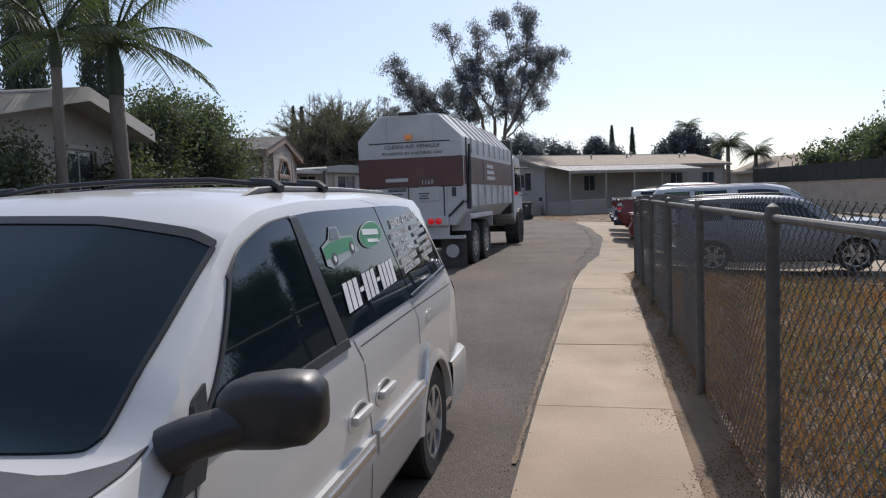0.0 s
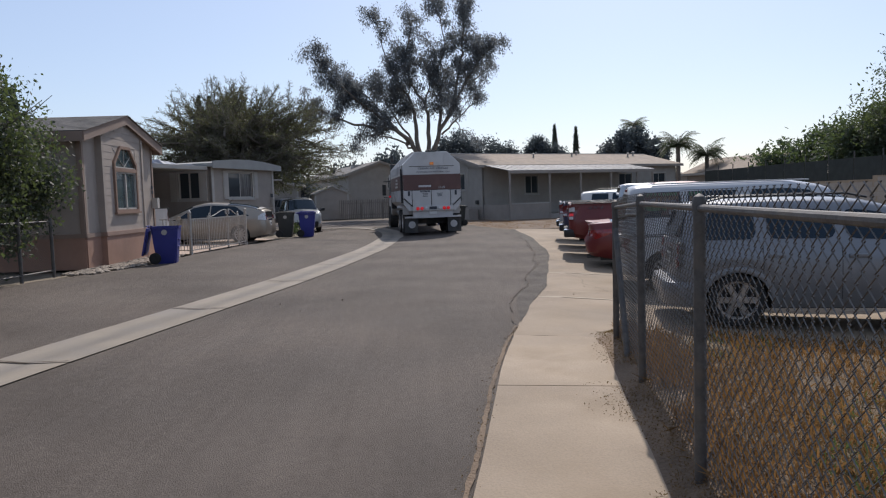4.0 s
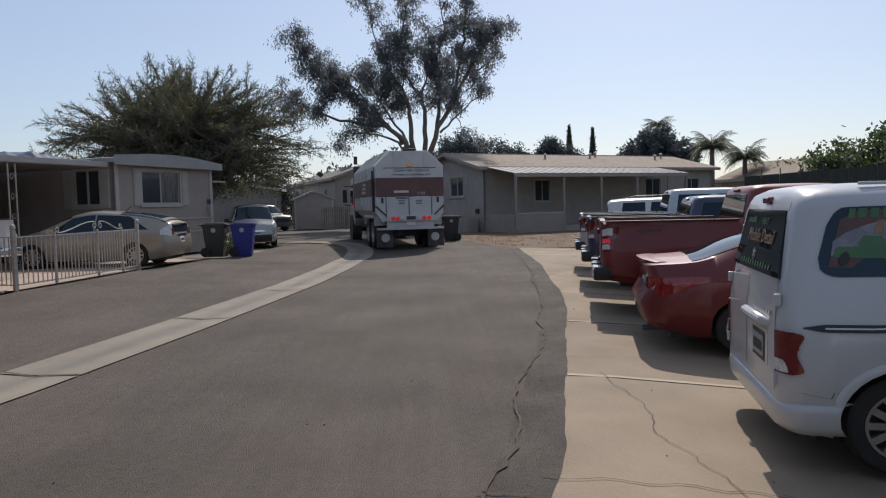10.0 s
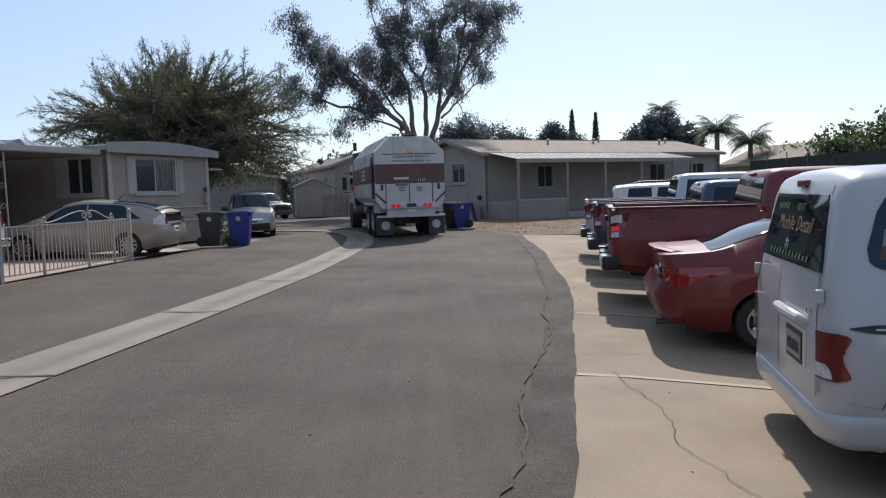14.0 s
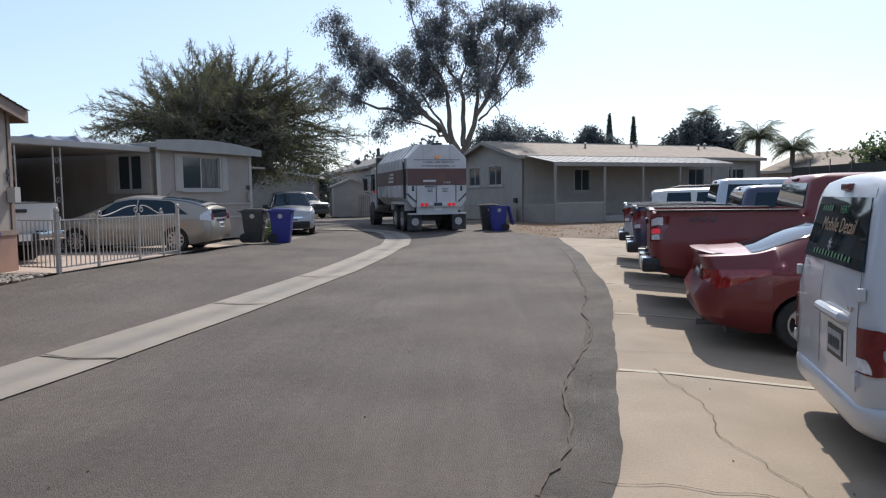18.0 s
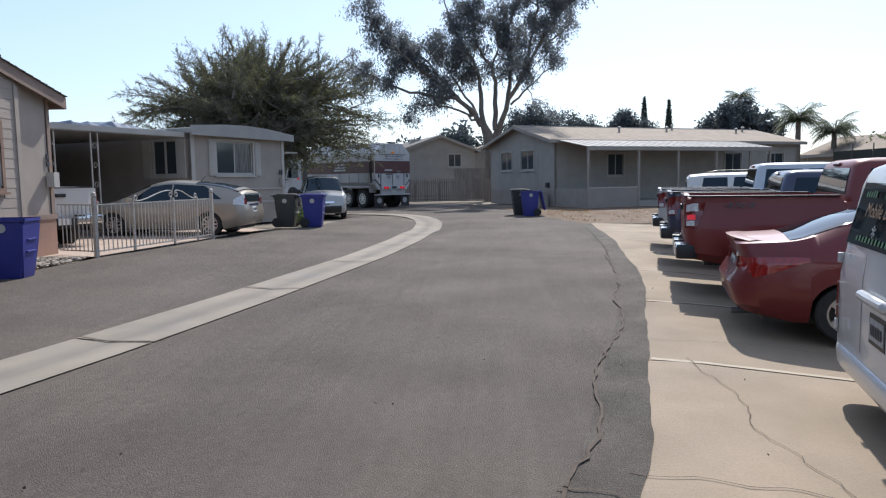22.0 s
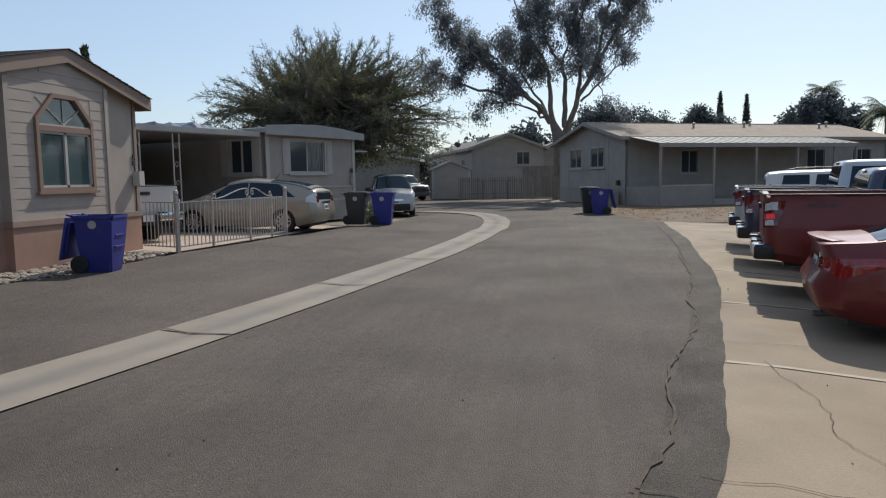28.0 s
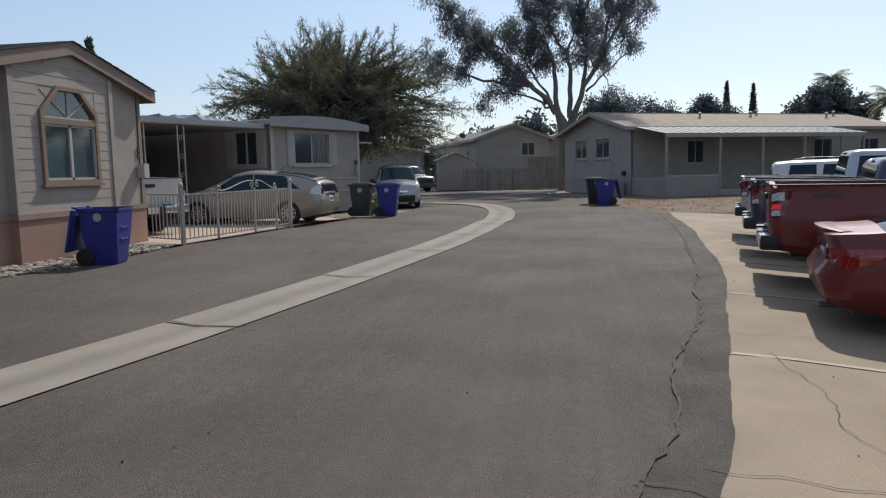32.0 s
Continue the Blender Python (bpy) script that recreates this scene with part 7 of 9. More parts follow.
TRUCK_ROWS = [(t, Matrix.Translation((x, y, -0.05 + 0.1 * min(1, max(0, (y - 14) / 16)))) @ pose(0, 0, 0, 0, 0, h)) for t, x, y, h in TRUCK_AT]


# ---- houses ----
def siding(name, color, dirt=None, scale=2.0):
    return mat(name, color, 0.75, 0, 0.07, scale, 0.08, 60, dirt=dirt or tuple(c * 0.75 for c in color), dirt_scale=0.8, dirt_amount=0.4)


M["cream"] = siding("cream_siding", (0.355, 0.297, 0.253))
M["h1_trim"] = siding("rosy_brown_trim", (0.26, 0.187, 0.147))
M["peach"] = siding("terracotta_trim", (0.3, 0.2, 0.155))
M["skirt"] = siding("terracotta_skirt", (0.33, 0.195, 0.142), (0.2, 0.125, 0.09), 3.0)
M["window_trim"] = siding("brown_window_trim", (0.235, 0.15, 0.108))
M["shingle"] = mat("roof_shingle", (0.17, 0.155, 0.14), 0.9, 0, 0.25, 4, 0.6, 30)
M["tan_roof"] = mat("tan_roof_shingle", (0.3, 0.235, 0.175), 0.9, 0, 0.15, 2.5, 0.4, 30, dirt=(0.22, 0.18, 0.15))
M["grey_siding"] = siding("grey_beige_siding", (0.345, 0.315, 0.28))
M["tan_siding"] = siding("tan_siding", (0.31, 0.272, 0.238))
M["white_trim"] = siding("white_trim", (0.41, 0.385, 0.35))
M["awning"] = mat("awning_metal", (0.31, 0.3, 0.28), 0.6, 0.1, 0.1, 2, 0.05, 40, dirt=(0.26, 0.24, 0.21), dirt_scale=1.0)
M["house_glass"] = mat("window_glass", (0.05, 0.06, 0.066), 0.05, 0, 0.15, 1.0, spec=0.5)
M["screen_glass"] = mat("tinted_window_glass", (0.07, 0.1, 0.1), 0.06, 0, 0.15, 1.5, coat=0.4)
M["screen"] = mat("insect_screen", (0.06, 0.08, 0.08), 0.5, 0, 0.15, 3)
M["curtain"] = mat("curtain_cloth", (0.35, 0.33, 0.3), 0.9, 0, 0.2, 6, 0.2, 30, stretch=(8, 8, 0.6))
M["curtain_dim"] = mat("curtain_behind_glass", (0.14, 0.135, 0.13), 0.25, 0, 0.5, 3, coat=0.3, stretch=(5, 5, 0.6))
M["block"] = mat("block_wall", (0.36, 0.31, 0.26), 0.9, 0, 0.12, 1.5, 0.3, 30, dirt=(0.26, 0.22, 0.18))
M["tarp"] = mat("blue_grey_tarp", (0.06, 0.08, 0.125), 0.4, 0.0, 0.3, 2.5, 0.5, 12, dirt=(0.2, 0.22, 0.26), dirt_scale=2.2, dirt_amount=0.9)
M["green_screen"] = mat("dark_green_screen", (0.03, 0.035, 0.03), 0.8, 0, 0.2, 2)
M["iron_white"] = mat("white_painted_iron", (0.42, 0.385, 0.34), 0.5, 0, 0.12, 12, 0.05, 60, dirt=(0.3, 0.24, 0.18), dirt_scale=4)
M["picket"] = mat("weathered_picket", (0.26, 0.225, 0.195), 0.85, 0, 0.2, 4, 0.3, 40, random=0.3, stretch=(1, 1, 0.2))


def wall(name, a, b, z0, z1, material, parent, holes=(), thick=0.12, gable=None, label=""):
    """A wall from a to b in plan, its outer face on the right-hand side of that line. holes: (u0, u1, z0, z1), cut through it. gable: (u, z) of the ridge."""
    a, b = Vector((*a, 0)), Vector((*b, 0))
    d = (b - a).normalized()
    ln = (b - a).length
    m = Matrix.Translation(a) @ Matrix(((d.x, -d.y, 0, 0), (d.y, d.x, 0, 0), (0, 0, 1, 0), (0, 0, 0, 1)))
    bm = bmesh.new()
    us = sorted({0, ln, *[h[0] for h in holes], *[h[1] for h in holes]})
    zs = sorted({z0, z1, *[h[2] for h in holes], *[h[3] for h in holes]})
    for u0, u1 in zip(us, us[1:]):
        for w0, w1 in zip(zs, zs[1:]):
            cu, cz = (u0 + u1) / 2, (w0 + w1) / 2
            if not any(h[0] < cu < h[1] and h[2] < cz < h[3] for h in holes):
                box(bm, u0, u1, 0, thick, w0, w1, m)
    if gable:
        prism(bm, [(0, z1), (ln, z1), (gable[0], gable[1])], 0, thick, "y", m)
    bmesh.ops.remove_doubles(bm, verts=bm.verts, dist=0.0005)
    return part(name, bm, material, parent, label), m


def add_window(parent, m, u0, u1, z0, z1, trim="white_trim", panes=2, trim_w=0.08, blind=None, sill=True, name="window"):
    """A sliding window in a hole of a wall: trim, sill, frames and panes."""
    bm = bmesh.new()
    t = trim_w
    for a, b, c, d in ((u0 - t, u0, z0 - t, z1 + t), (u1, u1 + t, z0 - t, z1 + t), (u0, u1, z1, z1 + t), (u0, u1, z0 - t, z0)):
        box(bm, a, b, -0.025, 0.02, c, d, m)
    win = part(name, bm, trim, parent)
    if sill:
        part("sill", boxed(u0 - t - 0.03, u1 + t + 0.03, -0.07, 0.0, z0 - t - 0.03, z0 - t + 0.005, m), trim, win)
    w = (u1 - u0) / panes
    for k in range(panes):
        a, b = u0 + k * w, u0 + (k + 1) * w
        bm = bmesh.new()
        f = 0.035
        for p, q, r, s in ((a, a + f, z0, z1), (b - f, b, z0, z1), (a + f, b - f, z1 - f, z1), (a + f, b - f, z0, z0 + f)):
            box(bm, p, q, 0.02 + 0.02 * (k % 2), 0.05 + 0.02 * (k % 2), r, s, m)
        part("window_frame", bm, "white_trim", win)
        part("pane", boxed(a + f, b - f, 0.03 + 0.02 * (k % 2), 0.036 + 0.02 * (k % 2), z0 + f, z1 - f, m), blind if blind and k == 1 else "house_glass", win)
    return win


def roof_slab(name, pts, thick, material, parent, label=""):
    """A flat roof plane through four corners, with thickness."""
    p = [Vector(q) for q in pts]
    n = (p[1] - p[0]).cross(p[3] - p[0]).normalized()
    if n.z < 0:
        n = -n
    bm = bmesh.new()
    a, b = [bm.verts.new(q) for q in p], [bm.verts.new(q - n * thick) for q in p]
    fs = [bm.faces.new(a), bm.faces.new(b[::-1])] + [bm.faces.new((a[i], b[i], b[(i + 1) % 4], a[(i + 1) % 4])) for i in range(4)]
    bmesh.ops.recalc_face_normals(bm, faces=fs)
    return part(name, bm, material, parent, label)


def gable_house(name, foot, turn, length, width, floor, eave, ridge, over, wall_mat, roof_mat, trim_mat, label, end_holes=(), right_holes=(), left_holes=(), skirt=None, fascia=0.2, windows=None, front=None):
    """A house whose gable end runs along +u from its foot; length runs back. Local x is along the gable end, local y runs back."""
    h = thing(name, Matrix.Translation((foot[0], foot[1], zg(*foot))) @ pose(0, 0, 0, 0, 0, turn), label, "house")
    r = width / 2
    z0 = floor if skirt else 0.0
    for nm, a, b, holes, g in (("wall", (0, 0), (width, 0), end_holes, (r, ridge)), ("wall", (width, 0), (width, length), right_holes, None), ("wall", (width, length), (0, length), (), (r, ridge)), ("wall", (0, length), (0, 0), left_holes, None)):
        w, m = wall(nm, a, b, z0, eave, wall_mat, h, holes, gable=g)
        for hole in holes:
            add_window(h, m, *hole, **(windows or {}))
        ln = (Vector(b) - Vector(a)).length
        if skirt:
            part("skirting", boxed(0, ln, -0.03, 0.1, 0, floor + 0.0, m), skirt, h)
            part("belt_board", boxed(-0.03, ln + 0.03, -0.05, 0.1, floor - 0.04, floor + 0.06, m), trim_mat, h)
        for u in (0, ln - 0.1):
            part("corner_board", boxed(u, u + 0.1, -0.022, 0.0, z0, eave, m), trim_mat, h)
    k = (ridge - eave) / r
    front = over if front is None else front
    for s in (-1, 1):
        x0, x1 = r, r + s * (r + over)
        z0r, z1r = ridge + 0.1, ridge + 0.1 - k * (r + over)
        roof = roof_slab("roof", [(x0, -front, z0r), (x1, -front, z1r), (x1, length + over, z1r), (x0, length + over, z0r)], 0.09, roof_mat, h)
        bm = bmesh.new()
        prism(bm, [(x0, z0r - 0.01), (x1, z1r - 0.01), (x1, z1r - fascia), (x0, z0r - fascia)], -front - 0.03, -front, "y")
        part("barge_board", bm, trim_mat, h)
        part("fascia", boxed(min(x1, x1 + s * 0.03), max(x1, x1 + s * 0.03), -front, length + over, z1r - fascia, z1r - 0.01), trim_mat, h)
        bm = bmesh.new()
        prism(bm, [(x0, z0r - 0.1), (x1, z1r - 0.1), (x1, z1r - 0.13), (x0, z0r - 0.13)], -front, 0.0, "y")
        part("soffit", bm, trim_mat, h)
    return h


def shingle_rows(h, width, length, eave, ridge, over, material, n=9):
    """Courses of the roof near the lane."""
    r = width / 2
    k = (ridge - eave) / r
    for s in (-1, 1):
        for i in range(n):
            a, b = i / n, (i + 1) / n
            xa, xb = r + s * (r + over) * a, r + s * (r + over) * b
            za, zb = ridge + 0.105 - k * (r + over) * a, ridge + 0.105 - k * (r + over) * b
            bm = bmesh.new()
            prism(bm, [(xa, za), (xb, zb + 0.012), (xb, zb), (xa, za - 0.004)], -over + 0.01, length, "y")
            part("shingle_course", bm, material, h)


# house with the arched window: the gable end faces the lane
h1 = gable_house("manufactured_home", (-8.65, 9.98), 90, 13.0, 4.58, 0.78, 3.18, 3.74, 0.28, "cream", "shingle", "h1_trim", "cream manufactured home with an arched window and terracotta skirting", skirt="skirt", fascia=0.24, front=0.2)
shingle_rows(h1, 4.58, 13.0, 3.18, 3.74, 0.28, "shingle", 12)
BX0, BX1, BY = 0.78, 3.44, -0.15
WX0, WX1, WZ0, WZ1, WZ2 = 1.5, 2.85, 1.38, 2.4, 2.94


def bay_top(x):
    return 3.64 - 0.245 * abs(x - 2.29)


bm = bmesh.new()
for a, b in ((BX0, WX0), (WX1, BX1)):
    prism(bm, [(a, 0.78), (b, 0.78), (b, bay_top(b)), (a, bay_top(a))], BY + 0.02, BY + 0.12, "y")
prism(bm, [(WX0, 0.78), (WX1, 0.78), (WX1, WZ0), (WX0, WZ0)], BY + 0.02, BY + 0.12, "y")
arch = [(WX0, WZ1 + 0.14), (WX0 + 0.4, WZ2), (WX1 - 0.4, WZ2), (WX1, WZ1 + 0.14)]
prism(bm, [(WX0, bay_top(WX0)), (WX0, WZ1 + 0.14), (WX0 + 0.4, WZ2), ((WX0 + WX1) / 2, WZ2), (2.29, 3.64)][::-1], BY + 0.02, BY + 0.12, "y")
prism(bm, [(2.29, 3.64), ((WX0 + WX1) / 2, WZ2), (WX1 - 0.4, WZ2), (WX1, WZ1 + 0.14), (WX1, bay_top(WX1))][::-1], BY + 0.02, BY + 0.12, "y")
part("bay_wall", bm, "cream", h1)
for x in (BX0, BX1 - 0.1):
    part("bay_side", boxed(x, x + 0.1, BY + 0.12, 0.0, 0.78, bay_top(x + 0.05) - 0.05), "cream", h1)
part("bay_skirting", boxed(BX0 - 0.02, BX1 + 0.02, BY - 0.02, 0.0, 0.0, 0.76), "skirt", h1)
part("bay_belt", boxed(BX0 - 0.05, BX1 + 0.05, BY - 0.05, 0.0, 0.74, 0.84), "peach", h1)
# lap boards, cut round the window
z = 0.84
while z < 3.6:
    z1 = z + 0.178
    for a, b in (((BX0 + 0.1, WX0 - 0.08), (WX1 + 0.08, BX1 - 0.1)) if z1 > WZ0 - 0.08 and z < WZ2 + 0.02 else ((BX0 + 0.1, BX1 - 0.1),)):
        top = min(z1, bay_top(a if abs(a - 2.29) > abs(b - 2.29) else b) - 0.12)
        if z > 3.0:
            half = (3.64 - 0.12 - z) / 0.245
            a, b, top = max(a, 2.29 - half), min(b, 2.29 + half), z1
            if b - a < 0.3:
                continue
        if top - z < 0.05:
            continue
        bm = bmesh.new()
        prism(bm, [(BY + 0.01, z), (BY + 0.01, z + 0.012), (BY + 0.015, top), (BY + 0.022, top), (BY + 0.022, z)], a, b, "x")
        part("siding_board", bm, "cream", h1)
    z = z1 + 0.002
for x in (BX0 - 0.01, BX1 - 0.1):
    part("corner_board", boxed(x, x + 0.11, BY - 0.015, BY + 0.02, 0.84, bay_top(x + 0.05) - 0.1), "cream", h1)
# the window: trim of seven sides, glazing bars and panes
outer = [(WX0 - 0.075, WZ0 - 0.075), (WX1 + 0.075, WZ0 - 0.075), (WX1 + 0.075, WZ1 + 0.175), (WX1 - 0.37, WZ2 + 0.075), (WX0 + 0.37, WZ2 + 0.075), (WX0 - 0.075, WZ1 + 0.175)]
inner = [(WX0, WZ0), (WX1, WZ0), (WX1, WZ1 + 0.14), (WX1 - 0.4, WZ2), (WX0 + 0.4, WZ2), (WX0, WZ1 + 0.14)]
bm = bmesh.new()
for i in range(6):
    j = (i + 1) % 6
    prism(bm, [outer[i], outer[j], inner[j], inner[i]], BY - 0.04, BY + 0.03, "y")
box(bm, WX0, WX1, BY - 0.035, BY + 0.03, WZ1 - 0.05, WZ1 + 0.05)
win = part("arched_window", bm, "window_trim", h1, "terracotta-trimmed arched window")
part("sill", boxed(WX0 - 0.13, WX1 + 0.13, BY - 0.07, BY, WZ0 - 0.115, WZ0 - 0.07), "window_trim", win)
bm = bmesh.new()
cx = (WX0 + WX1) / 2
for x0, x1, z0, z1 in ((WX0, WX0 + 0.04, WZ0, WZ1 - 0.05), (WX1 - 0.04, WX1, WZ0, WZ1 - 0.05), (cx - 0.03, cx + 0.03, WZ0, WZ1 - 0.05), (WX0, WX1, WZ0, WZ0 + 0.04), (WX0, WX1, WZ1 - 0.09, WZ1 - 0.05), (WX0, WX1, WZ1 + 0.05, WZ1 + 0.08)):
    box(bm, x0, x1, BY - 0.01, BY + 0.05, z0, z1)
part("window_frame", bm, "white_trim", win)
bm = bmesh.new()
for a in (35, 90, 145):
    ln = 0.5 if a == 90 else 0.82
    dx, dz = math.cos(radians(a)), math.sin(radians(a))
    tube(bm, [(cx, BY + 0.02, WZ1 + 0.08), (cx + dx * ln, BY + 0.02, WZ1 + 0.08 + min(dz * ln, WZ2 - WZ1 - 0.09))], 0.011, 6)
part("sunburst_bars", bm, "white_trim", win)
for pane in ([(WX0, WZ0), (cx, WZ0), (cx, WZ1), (WX0, WZ1)], [(cx, WZ0), (WX1, WZ0), (WX1, WZ1), (cx, WZ1)], [(WX0, WZ1 + 0.05), (WX1, WZ1 + 0.05), (WX1, WZ1 + 0.14), (WX1 - 0.4, WZ2), (WX0 + 0.4, WZ2), (WX0, WZ1 + 0.14)]):
    bm = bmesh.new()
    prism(bm, pane, BY + 0.03, BY + 0.036, "y")
    part("pane", bm, "screen_glass", win)
part("curtain", boxed(WX0 + 0.05, WX1 - 0.05, BY + 0.2, BY + 0.22, WZ0, WZ1), "curtain", win)
part("skirting_vent", boxed(3.2, 3.35, BY - 0.035, BY - 0.01, 0.42, 0.56), "black_plastic", h1)
part("mailbox", boxed(4.36, 4.54, -0.18, -0.02, 1.38, 1.68), "white_trim", h1, "small pale wall mailbox")
bm = bmesh.new()
for k in range(2):
    box(bm, 4.4, 4.48, -0.03, -0.015, 1.8 + 0.14 * k, 1.9 + 0.14 * k)
part("number_bars", bm, "ink", h1)

# older home with the carport awning
A2 = 69.4
h2 = thing("mobile_home", Matrix.Translation((-9.05, 22.3, zg(-9.05, 22.3))) @ pose(0, 0, 0, 0, 0, A2), "older grey-beige mobile home with white shutters and a carport awning", "house")
wins = {"front": [(1.15, 2.95, 1.72, 2.78)], "side": [(10.45, 11.42, 1.7, 2.78)]}
w, m = wall("wall", (0, 0), (4.7, 0), 0.75, 3.0, "tan_siding", h2, wins["front"])
add_window(h2, m, *wins["front"][0], panes=2, blind="curtain_dim")
for u in (0.78, 3.04):
    bm = bmesh.new()
    box(bm, u, u + 0.3, -0.04, -0.005, 1.66, 2.84, m)
    for k in range(12):
        box(bm, u + 0.04, u + 0.26, -0.052, -0.04, 1.72 + k * 0.09, 1.78 + k * 0.09, m)
    part("shutter", bm, "white_trim", h2)
for u in (0.0, 4.55):
    part("corner_board", boxed(u, u + 0.15, -0.03, 0.0, 0.75, 3.0, m), "white_trim", h2)
part("skirting", boxed(0, 4.7, -0.02, 0.1, 0, 0.72, m), "tan_siding", h2)
part("skirting_cap", boxed(0, 4.7, -0.05, 0.1, 0.72, 0.78, m), "white_trim", h2)
part("belt_strip", boxed(0, 4.7, -0.03, 0.0, 1.18, 1.23, m), "white_trim", h2)
w, m = wall("wall", (0, 12.0), (0, 0), 0.0, 3.0, "tan_siding", h2, wins["side"])
add_window(h2, m, *wins["side"][0], panes=2)
for u in (10.02, 11.46):
    part("shutter", boxed(u, u + 0.34, -0.04, 0.0, 1.6, 2.8, m), "white_trim", h2)
w, m = wall("wall", (4.7, 0), (4.7, 12.0), 0.0, 3.0, "tan_siding", h2)
w, m = wall("wall", (4.7, 12.0), (0, 12.0), 0.0, 3.0, "tan_siding", h2)
bm = bmesh.new()
prism(bm, [(-0.2, 2.98), (-0.2, 3.12), (1.2, 3.27), (2.35, 3.3), (3.5, 3.25), (4.95, 3.1), (4.95, 2.98)], -0.25, 12.2, "y")
part("roof", bm, "awning", h2)
bm = bmesh.new()
prism(bm, [(-0.22, 2.91), (-0.22, 3.2), (1.2, 3.3), (2.35, 3.33), (3.5, 3.28), (4.97, 3.14), (4.97, 2.91)], -0.3, -0.24, "y")
part("fascia", bm, "awning", h2)
part("side_awning", boxed(4.98, 5.7, 0.1, 2.2, 2.5, 2.55), "white_trim", h2)
part("porch_lamp", boxed(4.4, 4.52, -0.14, -0.03, 1.3, 1.6), "white_trim", h2)
bm = bmesh.new()
for k in range(2):
    box(bm, 4.38 + k * 0.1, 4.45 + k * 0.1, -0.045, -0.03, 1.7, 1.86)
part("number_bars", bm, "ink", h2)
# carport
part("carport_roof", boxed(-5.2, -0.22, 0.05, 10.5, 2.82, 2.9), "awning", h2)
part("carport_fascia", boxed(-5.25, -0.24, -0.02, 0.05, 2.84, 2.99), "white_trim", h2)
part("carport_gutter", boxed(-5.28, -5.2, -0.02, 10.5, 2.76, 2.95), "white_trim", h2)
# a crumpled tarpaulin over the carport roof
rngt = np.random.default_rng(17)
bm = bmesh.new()
rows = []
for i in range(15):
    row = []
    for j in range(19):
        x, y = -4.0 + 3.7 * j / 18, 0.15 + 6.0 * i / 14
        rim = min(i, 14 - i, j, 18 - j)
        row.append(bm.verts.new((x + rngt.normal(0, 0.03), y + rngt.normal(0, 0.05), 2.93 + (0.03 if rim == 0 else 0.17 + rngt.uniform(-0.07, 0.09) + 0.04 * math.sin(x * 2.1)))))
    rows.append(row)
for p, q in zip(rows, rows[1:]):
    for j in range(18):
        bm.faces.new((p[j], p[j + 1], q[j + 1], q[j]))
part("roof_tarp", bm, "tarp", h2, "crumpled blue tarpaulin")


def iron_post(parent, x, y, h):
    """A pair of thin uprights with scrolls between them."""
    bm = bmesh.new()
    for d in (-0.11, 0.11):
        box(bm, x + d - 0.015, x + d + 0.015, y - 0.015, y + 0.015, 0, h)
    for k in range(5):
        z = 0.35 + k * (h - 0.7) / 4
        pts = [(x + 0.075 * math.cos(a) * (1 - a / 9), y, z + 0.11 * math.sin(a) * (1 - a / 9)) for a in [i * 0.55 for i in range(13)]]
        tube(bm, pts, 0.008, 5)
    part("post", bm, "iron_white", parent)


for x in (-3.4, -4.7, -5.1):
    iron_post(h2, x, 0.1, 2.8)
# Near-black panels added here stand for the deep shade inside the carport.
M["shade_cloth"] = mat("painted_carport_shade", (0.035, 0.038, 0.045), 0.9, 0, 0.2, 2, 0.2, 60)
part("carport_back", boxed(-5.2, 0.0, 9.9, 10.0, 0.0, 2.8), "shade_cloth", h2, "added near-black panel for the deep shade inside the carport")
part("carport_side", boxed(-5.25, -5.2, 3.2, 9.9, 0.0, 2.75), "shade_cloth", h2, "added near-black panel for the deep shade inside the carport")

# home across the bend, with the long porch
T4 = 26
h4 = thing("ranch_home", Matrix.Translation((3.6, 38.0, 0.05)) @ pose(0, 0, 0, 0, 0, T4), "grey-beige manufactured home with a long metal-roofed porch", "house")
LEN, WID, EAVE, RIDGE = 17.0, 7.5, 3.45, 4.35
holes = [(3.3, 4.3, 1.6, 2.75), (11.4, 12.6, 1.6, 2.8), (14.6, 15.9, 1.6, 2.8)]
w, m = wall("wall", (0, 0), (LEN, 0), 0.0, EAVE, "grey_siding", h4, holes)
for hole in holes:
    add_window(h4, m, *hole, panes=2)
ends = [(1.4, 2.75, 1.98, 3.02), (3.85, 5.3, 1.98, 3.02)]
w, m = wall("wall", (0, WID), (0, 0), 0.0, EAVE, "grey_siding", h4, ends, gable=(WID / 2, RIDGE))
for hole in ends:
    add_window(h4, m, *hole, panes=2)
for u in (0.0, 1.1, 5.7, WID - 0.12):
    part("batten", boxed(u, u + 0.1, -0.02, 0.0, 0.9, EAVE, m), "grey_siding", h4)
part("skirting", boxed(0, WID, -0.03, 0.0, 0.0, 0.85, m), "tan_siding", h4)
part("meter_box", boxed(WID - 0.75, WID - 0.5, -0.12, 0.0, 1.0, 1.25, m), "black_plastic", h4)
w, m = wall("wall", (LEN, 0), (LEN, WID), 0.0, EAVE, "grey_siding", h4, gable=(WID / 2, RIDGE))
w, m = wall("wall", (LEN, WID), (0, WID), 0.0, EAVE, "grey_siding", h4)
k4 = (RIDGE - EAVE) / (WID / 2)
